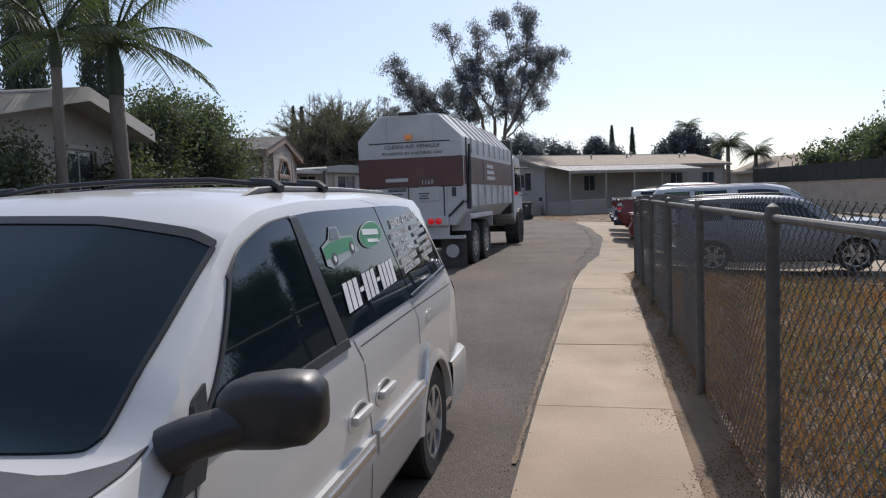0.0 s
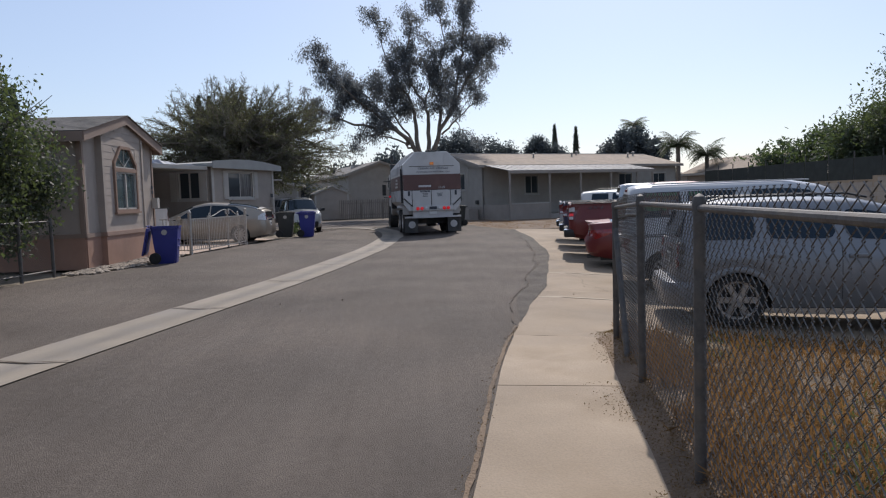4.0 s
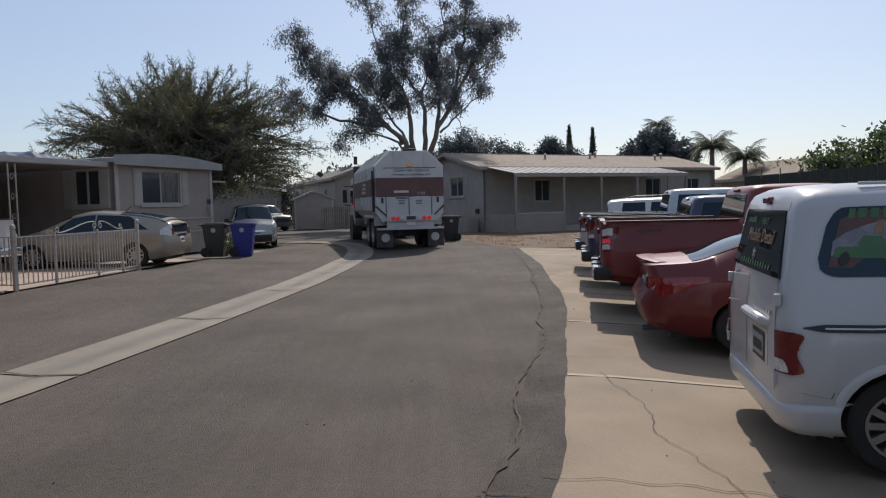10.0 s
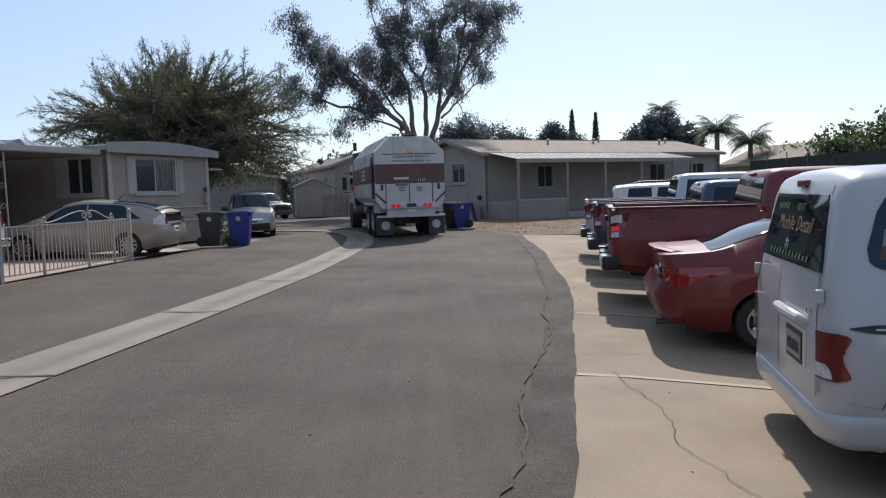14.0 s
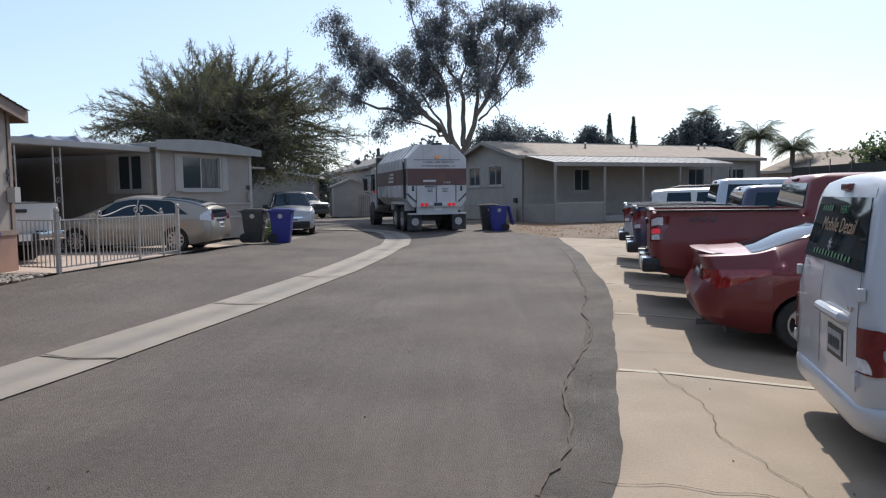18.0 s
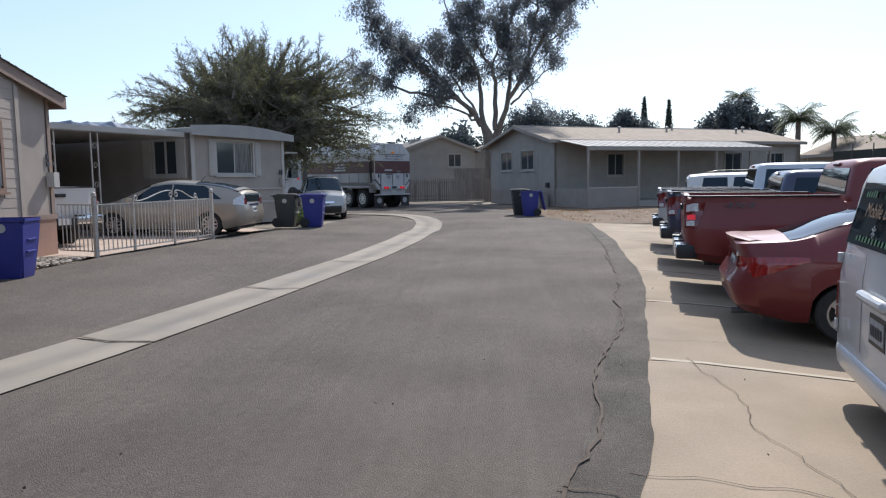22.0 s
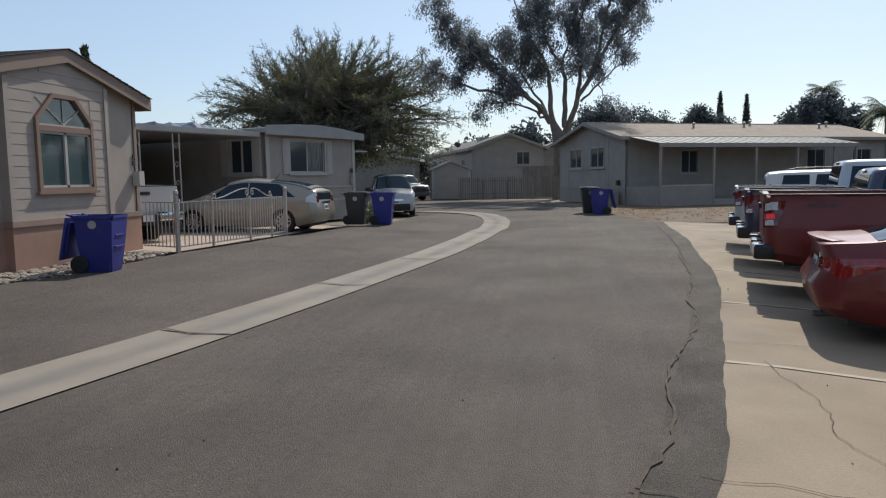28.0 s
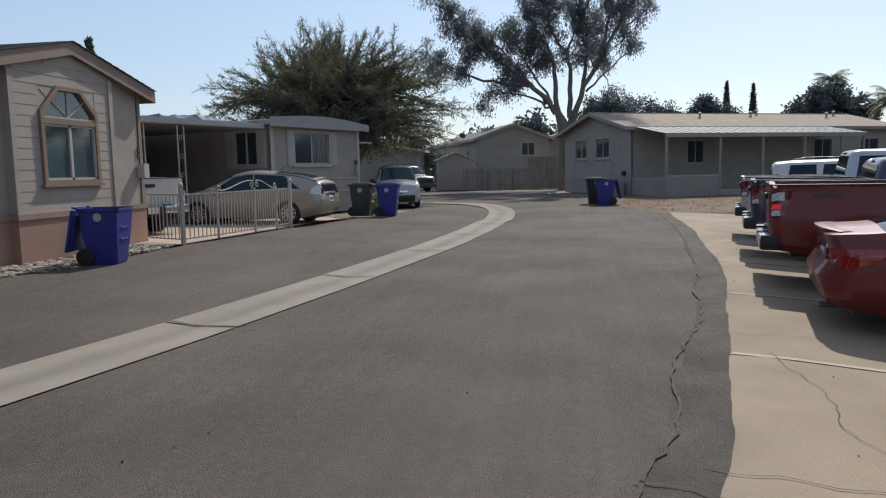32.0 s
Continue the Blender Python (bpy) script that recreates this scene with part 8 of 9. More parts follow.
for s in (-1, 1):
    y1 = WID / 2 + s * (WID / 2 + 0.35)
    z0r, z1r = RIDGE + 0.1, RIDGE + 0.1 - k4 * (WID / 2 + 0.35)
    roof_slab("roof", [(-0.45, WID / 2, z0r), (LEN + 0.4, WID / 2, z0r), (LEN + 0.4, y1, z1r), (-0.45, y1, z1r)], 0.08, "tan_roof", h4)
    bm = bmesh.new()
    prism(bm, [(WID / 2, z0r), (y1, z1r), (y1, z1r - 0.18), (WID / 2, z0r - 0.18)], -0.48, -0.45, "x")
    part("barge_board", bm, "tan_siding", h4)
    part("fascia", boxed(-0.45, LEN + 0.4, min(y1, y1 + s * 0.03), max(y1, y1 + s * 0.03), z1r - 0.17, z1r), "tan_siding", h4)
part("ridge_cap", boxed(-0.45, LEN + 0.4, WID / 2 - 0.12, WID / 2 + 0.12, RIDGE + 0.08, RIDGE + 0.12), "white_trim", h4)
for x, y in ((5.6, 2.2), (9.3, 2.6), (10.2, 3.2), (14.5, 2.4), (15.6, 3.0)):
    bm = bmesh.new()
    zz = EAVE + 0.1 + k4 * y
    tube(bm, [(x, y, zz - 0.1), (x, y, zz + 0.22)], 0.06, 10)
    revolve(bm, [(0.13, zz + 0.22), (0.11, zz + 0.28), (0.01, zz + 0.32)], "z", 10, Matrix.Translation((x, y, 0)))
    part("roof_vent", bm, "awning", h4)
PL = 11.8
M["porch_metal"] = mat("weathered_porch_metal", (0.27, 0.26, 0.25), 0.7, 0, 0.15, 1.5, 0.1, 30, dirt=(0.24, 0.22, 0.2), dirt_scale=0.8)
for k in range(24):
    x0 = 0.0 + k * PL / 24
    bm = bmesh.new()
    prism(bm, [(0.0, 3.5), (-3.0, 3.0), (-3.0, 2.96), (0.0, 3.46)], x0, x0 + PL / 24 - 0.05, "x")
    prism(bm, [(0.0, 3.52), (-3.0, 3.02), (-3.0, 2.96), (0.0, 3.46)], x0 + PL / 24 - 0.05, x0 + PL / 24, "x")
    part("porch_roof_panel", bm, M["porch_metal"], h4)
part("porch_beam", boxed(0, PL, -3.03, -2.93, 2.8, 2.98), "tan_siding", h4)
for x in (0.1, 0.6 + 2.45, 0.6 + 4.9, 8.0, 10.3, PL - 0.1):
    part("porch_post", boxed(x - 0.05, x + 0.05, -2.98, -2.88, 0.0, 2.82), "tan_siding", h4)
part("porch_panel", boxed(0.1, 3.0, -2.95, -2.9, 0.02, 0.95), "tan_siding", h4)
part("porch_panel", boxed(0.05, 0.1, -2.95, 0.0, 0.02, 0.95), "tan_siding", h4)
part("porch_cap", boxed(0.1, 3.0, -2.97, -2.88, 0.95, 1.02), "white_trim", h4)
part("porch_step", boxed(-0.9, -0.2, 0.3, 1.2, 0.0, 0.7), "tan_siding", h4)
part("porch_floor", boxed(0.1, PL, -2.9, 0.0, 0.0, 0.3), "grey_siding", h4)

# home behind the picket fence
h3 = gable_house("manufactured_home", (-6.2, 54.0), 20, 20.0, 5.6, 0.7, 3.75, 4.75, 0.35, "grey_siding", "shingle", "grey_siding", "drab grey-beige manufactured home behind a picket fence", end_holes=[(3.5, 4.5, 2.45, 3.4)], left_holes=[(16.5, 17.2, 2.1, 2.9)])
bm = bmesh.new()
revolve(bm, [(0.27, 0.0), (0.2, 0.06), (0.01, 0.08)], "z", 16, Matrix.Translation((0.3, 6.5, 4.3)) @ Matrix.Rotation(radians(60), 4, "X"))
part("satellite_dish", bm, "black_plastic", h3)
part("satellite_dish_mast", boxed(0.28, 0.32, 6.5, 6.54, 3.9, 4.25), "black_plastic", h3)
part("roof_unit", boxed(1.6, 2.4, 4.0, 4.9, 4.2, 4.75), "white_trim", h3)
gable_house("shed", (-8.6, 50.3), 14, 2.6, 2.7, 0.0, 2.1, 2.65, 0.12, "tan_siding", "shingle", "white_trim", "small tan garden shed with a gabled roof", fascia=0.1)
fence = thing("picket_fence", Matrix.Translation((-6.6, 49.2, 0.05)) @ pose(0, 0, 0, 0, 0, -8), "weathered grey picket fence in front of the far home", "fence")
for k in range(46):
    bm = bmesh.new()
    prism(bm, [(k * 0.15, 0.05), (k * 0.15 + 0.1, 0.05), (k * 0.15 + 0.1, 1.5), (k * 0.15 + 0.05, 1.57), (k * 0.15, 1.5)], -0.02, 0.0, "y")
    part("picket", bm, "picket", fence)
for z in (0.35, 1.25):
    part("rail", boxed(0, 6.9, 0.0, 0.05, z, z + 0.09), "picket", fence)
for k in range(5):
    part("post", boxed(k * 1.7, k * 1.7 + 0.09, 0.0, 0.09, 0, 1.25), "picket", fence)
# planter wall and panel fence between the two far homes
back_fence = thing("board_fence", Matrix.Translation((-2.4, 53.4, 0.05)) @ pose(0, 0, 0, 0, 0, -4), "dark weathered board fence between two far homes", "fence")
for k in range(9):
    part("board", boxed(k * 0.62, k * 0.62 + 0.6, -0.02, 0.02, 0.0, 2.3), "picket", back_fence)

# home with the porch gable by the palms
gable_house("manufactured_home", (-9.6, -2.62), 90, 13.0, 5.0, 0.0, 3.1, 3.62, 0.15, "grey_siding", "shingle", "white_trim", "grey-beige manufactured home with a recessed sliding door, behind palms", end_holes=[(2.75, 3.95, 0.35, 2.65)], fascia=0.26, front=0.7)


# ---- placing ----
cargo_van()
sedan()
pickup("pickup_truck", (2.95, 10.75), STALL, "dark_red_paint", "dark red four-wheel-drive pickup with chrome bumper halves", 1.68, 2.0, True, True, 1.83, 0.95)
pickup("pickup_truck", (3.5, 13.9), STALL, "navy_paint", "navy blue pickup with a red tail light, parked between two others", 1.6, 2.2, height=1.72, tall=0.95)
pickup("pickup_truck", (4.1, 17.2), STALL, "silver_paint", "pale silver crew-cab pickup parked nose in", 1.75, 2.4, height=1.9, tall=0.96)
small_wagon()
hatchback()
city_car()
suv("suv", (10.5, 20.6), STALL, "white_paint", "white SUV with roof rails parked beyond the pickups", 1.75)
M["charcoal_paint"] = mat("charcoal_car_paint", (0.05, 0.052, 0.055), 0.3, 0.3, 0.06, 2, coat=0.6)
suv("suv", (-8.9, 47.2), -47, "charcoal_paint", "charcoal SUV with roof rails parked at the bend", 1.8)

# trees
def eucalyptus(at, label, limbs, seed):
    """limbs: (leafiness, radius, places across and up). Branchlets leave the outer part of each limb and hang their leaves in bunches."""
    rng = np.random.default_rng(seed)
    ob = thing("eucalyptus", Matrix.Translation((at[0], at[1], zg(*at) - 0.05)), label, "tree")
    bm = bmesh.new()
    tube(bm, [(0, 0, 0), (0.02, 0, 1.4), (0.0, 0, 3.2), (-0.2, 0.05, 4.6), (-0.5, 0.1, 5.3)], [0.52, 0.44, 0.4, 0.36, 0.22], 10)
    tube(bm, [(0.1, 0, 3.0), (0.3, 0.05, 4.2), (0.6, 0.1, 5.2)], [0.3, 0.28, 0.22], 9)
    clumps = []
    for leafy_share, radius, places in limbs:
        depth = rng.uniform(-1.6, 1.6)
        rough = [Vector((x, depth * (k / (len(places) - 1)) ** 0.8, z)) for k, (x, z) in enumerate(places)]
        path = []
        for k in range(len(rough) - 1):     # an eased line through the places
            p0, p1, p2, p3 = rough[max(k - 1, 0)], rough[k], rough[k + 1], rough[min(k + 2, len(rough) - 1)]
            for u in (0, 0.25, 0.5, 0.75):
                path.append(0.5 * (2 * p1 + (p2 - p0) * u + (2 * p0 - 5 * p1 + 4 * p2 - p3) * u * u + (3 * p1 - p0 - 3 * p2 + p3) * u ** 3) + Vector(rng.normal(0, 0.05, 3)))
        path.append(rough[-1])
        n = len(path)
        tube(bm, path, [lerp(radius, 0.02, (k / (n - 1)) ** 0.8) for k in range(n)], 7)
        length = sum((b - a).length for a, b in zip(path, path[1:]))
        for k in range(int(length * 2.1 * leafy_share)):
            t = 0.25 + 0.75 * rng.uniform(0, 1) ** 0.85
            q = min(int(t * (n - 1)), n - 2)
            start = path[q].lerp(path[q + 1], t * (n - 1) - q)
            way = (path[q + 1] - path[q]).normalized()
            d = (way * 0.6 + Vector(rng.normal(0, 0.6, 3)) + Vector((0, 0, 0.2))).normalized()
            ln = rng.uniform(0.8, 2.7) * lerp(1.15, 0.6, t)
            tip = start + d * ln - Vector((0, 0, 0.08 * ln * ln))
            stem = bent(start, tip, rng, 0.07, 5)
            tube(bm, stem, [0.045, 0.036, 0.028, 0.02, 0.013, 0.006], 5, cap=False)
            for _ in range(11):
                u = rng.uniform(0.35, 1.0) * 5
                a = stem[int(min(u, 4.99))].lerp(stem[int(min(u, 4.99)) + 1], u - int(min(u, 4.99)))
                b = a + (d * 0.45 + Vector(rng.normal(0, 0.6, 3))).normalized() * rng.uniform(0.25, 0.75) - Vector((0, 0, 0.12))
                tube(bm, [a, a.lerp(b, 0.5) + Vector(rng.normal(0, 0.03, 3)), b], [0.014, 0.01, 0.004], 4, cap=False)
                clumps += [b, a.lerp(b, 0.6), b + Vector(rng.normal(0, 0.14, 3)) - Vector((0, 0, 0.1)), b + Vector(rng.normal(0, 0.16, 3)) - Vector((0, 0, 0.2))]
            if rng.uniform() < 0.4:     # a bare hanging twig
                tube(bm, bent(tip, tip + Vector((rng.normal(0, 0.3), rng.normal(0, 0.3), -rng.uniform(0.4, 1.1))), rng, 0.08, 3), [0.01, 0.008, 0.006, 0.003], 4, cap=False)
    part("trunk", bm, "bark", ob, smooth=True, angle=60)
    v, f = leaves(clumps, 0.2, 8, 0.15, seed, 1.6, 0.32)
    fast_mesh("crown", v, f, "leaf_euc", ob)
    return ob


eucalyptus((0.3, 50.0), "tall eucalyptus with forked trunks and open hanging foliage",
           [(0.7, 0.2, ((-0.5, 5.2), (-2, 6.8), (-3.5, 7.1), (-6, 7.7), (-7.4, 8.3), (-9.4, 9.4))),
            (1.2, 0.14, ((-2, 6.8), (-4, 8.4), (-6, 10.1), (-7.4, 11.6), (-8, 12.9))),
            (1.3, 0.14, ((-1.2, 5.8), (-3, 8), (-4.5, 9.8), (-5.8, 10.9))),
            (0.9, 0.2, ((-0.5, 5.2), (-0.7, 7.4), (-0.9, 9), (-1.8, 10.6), (-2.8, 12.6), (-3.6, 16.4))),
            (1.1, 0.2, ((0.3, 4.8), (0.4, 7.4), (0.1, 9), (-0.9, 10.8), (-1.2, 13), (-0.6, 15.8))),
            (1.2, 0.16, ((1.2, 6.8), (1.5, 9.3), (1.3, 11.9), (1.9, 13.9), (1.2, 17.2))),
            (0.9, 0.22, ((0.5, 4.8), (1.3, 6.8), (2.3, 8.7), (3.5, 10.7), (4.8, 12.5), (6.5, 13.9))),
            (1.3, 0.14, ((2.3, 8.7), (2.9, 11.5), (3.2, 14), (3.4, 16.8))),
            (0.35, 0.09, ((1.5, 6.6), (2.5, 7.6), (3.9, 8.9), (5.2, 9.7))),
            (1.1, 0.11, ((-0.8, 5.8), (-2.0, 7.6), (-2.9, 9.2), (-3.4, 11.0))),
            (1.0, 0.1, ((0.1, 9), (0.6, 10.6), (0.2, 12.4))),
            (0.9, 0.1, ((3.5, 10.7), (4.6, 11.2), (5.6, 12.4))),
            (0.6, 0.1, ((-1, 5.5), (-2.5, 6.3), (-4.2, 6.6), (-5.2, 6.7)))], 3)


def spiky_tree(at, label, seed, rx, ry, rz, centre, count):
    """A dome of long straight branches; each is a flat spray of short twigs with tiny leaves, bare at the tip."""
    rng = np.random.default_rng(seed)
    ob = thing("thorn_tree", Matrix.Translation((at[0], at[1], zg(*at) - 0.05)), label, "tree")
    bm = bmesh.new()
    tube(bm, [(0, 0, 0), (0.1, 0, 1.2), (0, 0.1, centre)], [0.34, 0.26, 0.2], 9)
    inner, sprays = [], []
    for k in range(count):
        a = rng.uniform(0, 2 * math.pi)
        el = (0.0 + 0.98 * rng.uniform(0, 1) ** 1.2) * math.pi / 2
        reach = rng.choice([rng.uniform(0.55, 0.85), rng.uniform(0.8, 1.0), rng.uniform(0.9, 1.06)])
        d = Vector((rx * math.cos(a) * math.cos(el), ry * math.sin(a) * math.cos(el), rz * math.sin(el)))
        tip = Vector((0, 0, centre)) + d * reach + Vector(rng.normal(0, 0.35, 3))
        start = Vector((rng.normal(0, 1.2), rng.normal(0, 1.0), centre + rng.uniform(-0.4, 2.0)))
        ln = (tip - start).length
        sag = Vector((0, 0, rng.uniform(-0.02, 0.13) * ln * math.cos(el)))
        path = [start, start.lerp(tip, 0.3) + sag + Vector(rng.normal(0, 0.15, 3)), start.lerp(tip, 0.55) + sag * 1.1 + Vector(rng.normal(0, 0.13, 3)), start.lerp(tip, 0.8) + sag * 0.5 + Vector(rng.normal(0, 0.08, 3)), tip]
        tube(bm, path, [0.075, 0.05, 0.032, 0.018, 0.006], 5, cap=False)
        for j in range(16):
            t = 0.2 + 0.55 * j / 16
            i = min(int(t * 4), 3)
            inner.append(path[i].lerp(path[i + 1], t * 4 - i))
        for j in range(22):     # twigs swept towards the tip and a little upwards
            t = 0.36 + 0.62 * (j + rng.uniform(0, 1)) / 22
            i = min(int(t * 4), 3)
            p = path[i].lerp(path[i + 1], t * 4 - i)
            way = (path[i + 1] - path[i]).normalized()
            q = p + (way * 0.8 + Vector(rng.normal(0, 0.42, 3)) + Vector((0, 0, 0.12))).normalized() * rng.uniform(0.3, 0.85) * (1.2 - 0.5 * t)
            tube(bm, [p, p.lerp(q, 0.5) + Vector(rng.normal(0, 0.025, 3)), q], [0.014, 0.01, 0.004], 4, cap=False)
            sprays += [p.lerp(q, u) for u in (0.15, 0.35, 0.55, 0.75)]
    part("trunk", bm, "bark", ob, smooth=True, angle=60)
    for k in range(3000):     # the dense heart of the crown
        d = Vector(rng.normal(0, 1, 3)).normalized() * rng.uniform(0.15, 0.86)
        inner.append(Vector((d.x * rx, d.y * ry, centre - 0.2 + abs(d.z) * rz * 0.92 - 0.8 * rng.uniform(0, 1) * (1 - abs(d.z)))))
    v2, f2 = leaves(sprays, 0.075, 5, 0.04, seed + 1, 0.0, 0.32)
    v1, f1 = leaves(inner, 0.15, 9, 0.12, seed, 0.1, 0.3)
    fast_mesh("crown", np.concatenate([v1, v2]), np.concatenate([f1, f2 + len(v1)]), "leaf_pepper", ob)
    return ob


spiky_tree((-10.6, 33.0), "broad thorny tree with feathery upswept branches above the roofs", 5, 6.4, 5.0, 5.3, 2.95, 380)
cypress((15.4, 72.5), 9.2, 0.55, 11)
cypress((17.9, 73.0), 8.9, 0.5, 12)



# ---- left side of the lane ----
sheet("driveway", [[(lerp(-17, x1, k / 10), y) for k in range(11)] for y, x1 in [(lerp(13.9, 22.0, i / 12), lerp(-7.45, -6.4, i / 12)) for i in range(13)]], mat("pink_concrete", (0.42, 0.32, 0.25), 0.88, 0, 0.12, 1.0, 0.2, 60, dirt=(0.3, 0.23, 0.18)),
      "pinkish concrete drive under the carport", "driveway", lift=0.02)
pickup("pickup_truck", (-9.35, 15.9), 155, "white_paint", "white older pickup parked nose in behind the iron gate", 1.75, 2.0, height=1.75)


def iron_fence(name, a, b, label, arch=0.0, rise=0, n=None, posts=(True, True)):
    """Square pickets between two rails; over a gate leaf a scrolled rod rises towards one end."""
    a, b = Vector(a), Vector(b)
    ln = (b - a).length
    d = b - a
    f = thing(name, Matrix.Translation((a.x, a.y, zg(a.x, a.y))) @ pose(0, 0, 0, 0, 0, math.degrees(math.atan2(d.y, d.x))), label, "fence" if not arch else "gate")
    dz = zg(b.x, b.y) - zg(a.x, a.y)
    n = n or int(ln / 0.115)
    top = lambda u: 1.03
    for k in range(n + 1):
        u = k / n
        if 0 < k < n:
            part("picket", boxed(u * ln - 0.008, u * ln + 0.008, -0.008, 0.008, 0.1 + dz * u, top(u) + dz * u), "iron_white", f)
    for z in (0.12, 1.03):
        bm = bmesh.new()
        tube(bm, [(0, 0, z), (ln, 0, z + dz)], 0.017, 4)
        part("rail", bm, "iron_white", f)
    if arch:
        bm = bmesh.new()
        # the rod starts in a small curl at the outer post and ends in a large curl at the middle one
        at = lambda s: s * ln if rise > 0 else (1 - s) * ln
        curl = [(0.06 + 0.06 * (1 - t / 22) * math.cos(-2.6 - t * 0.55), 1.13 + 0.06 * (1 - t / 22) * math.sin(-2.6 - t * 0.55)) for t in range(12)][::-1]
        rod = [(0.06 + (ln - 0.16) * s, 1.07 + arch * (0.5 - 0.5 * math.cos(math.pi * min(s * 1.05, 1)))) for s in [i / 12 for i in range(13)]]
        tail = [(ln - 0.1 + 0.085 * (1 - t / 20) * math.sin(t * 0.55), 1.07 + arch - 0.085 + 0.085 * (1 - t / 20) * math.cos(t * 0.55)) for t in range(1, 15)]
        tube(bm, [((x if rise > 0 else ln - x), 0, z + dz * x / ln) for x, z in curl + rod + tail], 0.013, 6)
        part("scroll", bm, "iron_white", f)
    for on, x, z in ((posts[0], 0, 0), (posts[1], ln, dz)):
        if on == 2:
            part("post", boxed(x - 0.022, x + 0.022, -0.022, 0.022, z + 0.04, z + 1.1), "iron_white", f)
        elif on:
            bm = bmesh.new()
            box(bm, x - 0.035, x + 0.035, -0.035, 0.035, z - 0.02, z + 1.17)
            revolve(bm, [(0.03, z + 1.17), (0.055, z + 1.2), (0.045, z + 1.26), (0.005, z + 1.29)], "z", 10, Matrix.Translation((x, 0, 0)))
            part("post", bm, "iron_white", f)
    return f


iron_fence("iron_fence", (-8.45, 14.35), (-7.45, 13.95), "white iron fence panel beside the home", posts=(False, True))
iron_fence("iron_fence", (-7.42, 14.0), (-7.21, 15.0), "white iron fence panel at the drive", posts=(False, 2))
iron_fence("iron_gate", (-7.2, 15.03), (-6.99, 16.42), "white iron gate leaf under a scrolled rod", 0.2, 1, posts=(False, 2))
iron_fence("iron_gate", (-6.985, 16.46), (-6.9, 17.5), "white iron gate leaf under a scrolled rod", 0.2, -1, posts=(False, 2))
iron_fence("iron_fence", (-6.895, 17.53), (-6.85, 18.3), "white iron fence panel at the drive", posts=(False, True))

# stones along the home
rngs = np.random.default_rng(33)
bm = bmesh.new()
count = 0
while count < 700:
    y = rngs.uniform(8.6, 13.9)
    x = rngs.uniform(-8.6, curve_at([(8.6, -7.95), (10.5, -7.55), (13.9, -7.55)], y))
    r = rngs.uniform(0.035, 0.1)
    mm = Matrix.Translation((x, y, zg(x, y) + 0.012)) @ Euler((rngs.normal(0, 0.14), rngs.normal(0, 0.14), rngs.uniform(0, 6))).to_matrix().to_4x4() @ Matrix.Diagonal((r, r * rngs.uniform(0.6, 1), 0.02 + r * rngs.uniform(0.05, 0.22), 1))
    bmesh.ops.create_icosphere(bm, subdivisions=1, radius=1.0, matrix=mm)
    count += 1
tagged(part("stone_border", bm, mat("pale_stone", (0.36, 0.3, 0.24), 0.85, 0, 0.2, 8, 0.2, 40, island=0.5), None), "pale flat stone rubble bordering the home", "stones", kind="stuff")

# front fence and shrubs of the next lot
lot = thing("wire_fence", Matrix.Translation((-9.1, 3.2, zg(-9.1, 3.2))) @ pose(0, 0, 0, 0, 0, 84), "low dark wire fence with steel posts", "fence")
for x in (0, 2.1, 4.0, 5.05):
    bm = bmesh.new()
    tube(bm, [(x, 0, 0), (x, 0, 1.25)], 0.035, 8)
    part("post", bm, "steel", lot)
bm = bmesh.new()
for z in (0.15, 1.18):
    tube(bm, [(0, 0, z), (5.05, 0, z)], 0.018, 6)
part("rail", bm, "steel", lot)
v, fc = [], []
for i in range(90):
    for s in (1, -1):
        x0 = i * 0.0575
        base = len(v)
        for j in range(19):
            x = x0 + s * j * 0.058
            if 0 <= x <= 5.05:
                z = 0.12 + j * 0.058
                v += [(x - 0.002, 0.02, z), (x + 0.002, 0.02, z)]
        m = (len(v) - base) // 2
        fc += [(base + 2 * k, base + 2 * k + 1, base + 2 * k + 3, base + 2 * k + 2) for k in range(m - 1)]
ob = part("wire_mesh", (v, fc), "steel", lot)
ob["kind"] = "stuff"
tree("citrus_tree", (-10.0, 6.4), "dense dark green citrus tree over a garden fence", [(0, 0, 0), (0.05, 0, 0.8), (0, 0.1, 1.5)],
     [(-0.6, -0.8, 2.6, 1.3, 1.3, 1.3), (0.8, 0.6, 2.9, 1.2, 1.2, 1.2), (0.2, -1.7, 3.7, 0.9, 1.0, 0.8), (0.2, 1.5, 2.6, 1.1, 1.1, 1.2), (-0.4, 0.2, 3.7, 1.2, 1.2, 0.8), (0.6, -0.6, 1.5, 1.2, 1.3, 0.9), (0.6, 2.4, 2.1, 0.9, 0.9, 1.0),
      (0.3, 1.2, 3.9, 0.8, 0.7, 0.6), (0.0, -2.6, 2.9, 0.9, 0.9, 0.9), (0.4, -2.0, 2.0, 1.0, 1.1, 1.0), (0.5, 1.2, 1.3, 1.0, 1.2, 0.8)],
     "leaf_dark", "bark", 9, 24, 34, 0.1, 0.14, 0.2, 0.5, 0.14, bare=6)
bush("hedge", (-9.9, 3.6), [(0, -1.0, 0.8, 0.8, 1.0, 0.8), (0.1, 0.8, 0.7, 0.7, 1.1, 0.7)], 41, "dark garden shrubs behind a wire fence", n=50, per=40, size=0.13, base_z=0.05)
bush("ivy", (-9.0, -2.3), [(0, 0, 1.3, 0.4, 0.6, 1.25), (-0.2, -1.2, 1.25, 0.5, 1.0, 1.25), (-0.3, -2.4, 1.25, 0.5, 1.0, 1.25)], 42, "dark ivy hanging under the eaves", n=170, per=60, size=0.085, base_z=0.05)
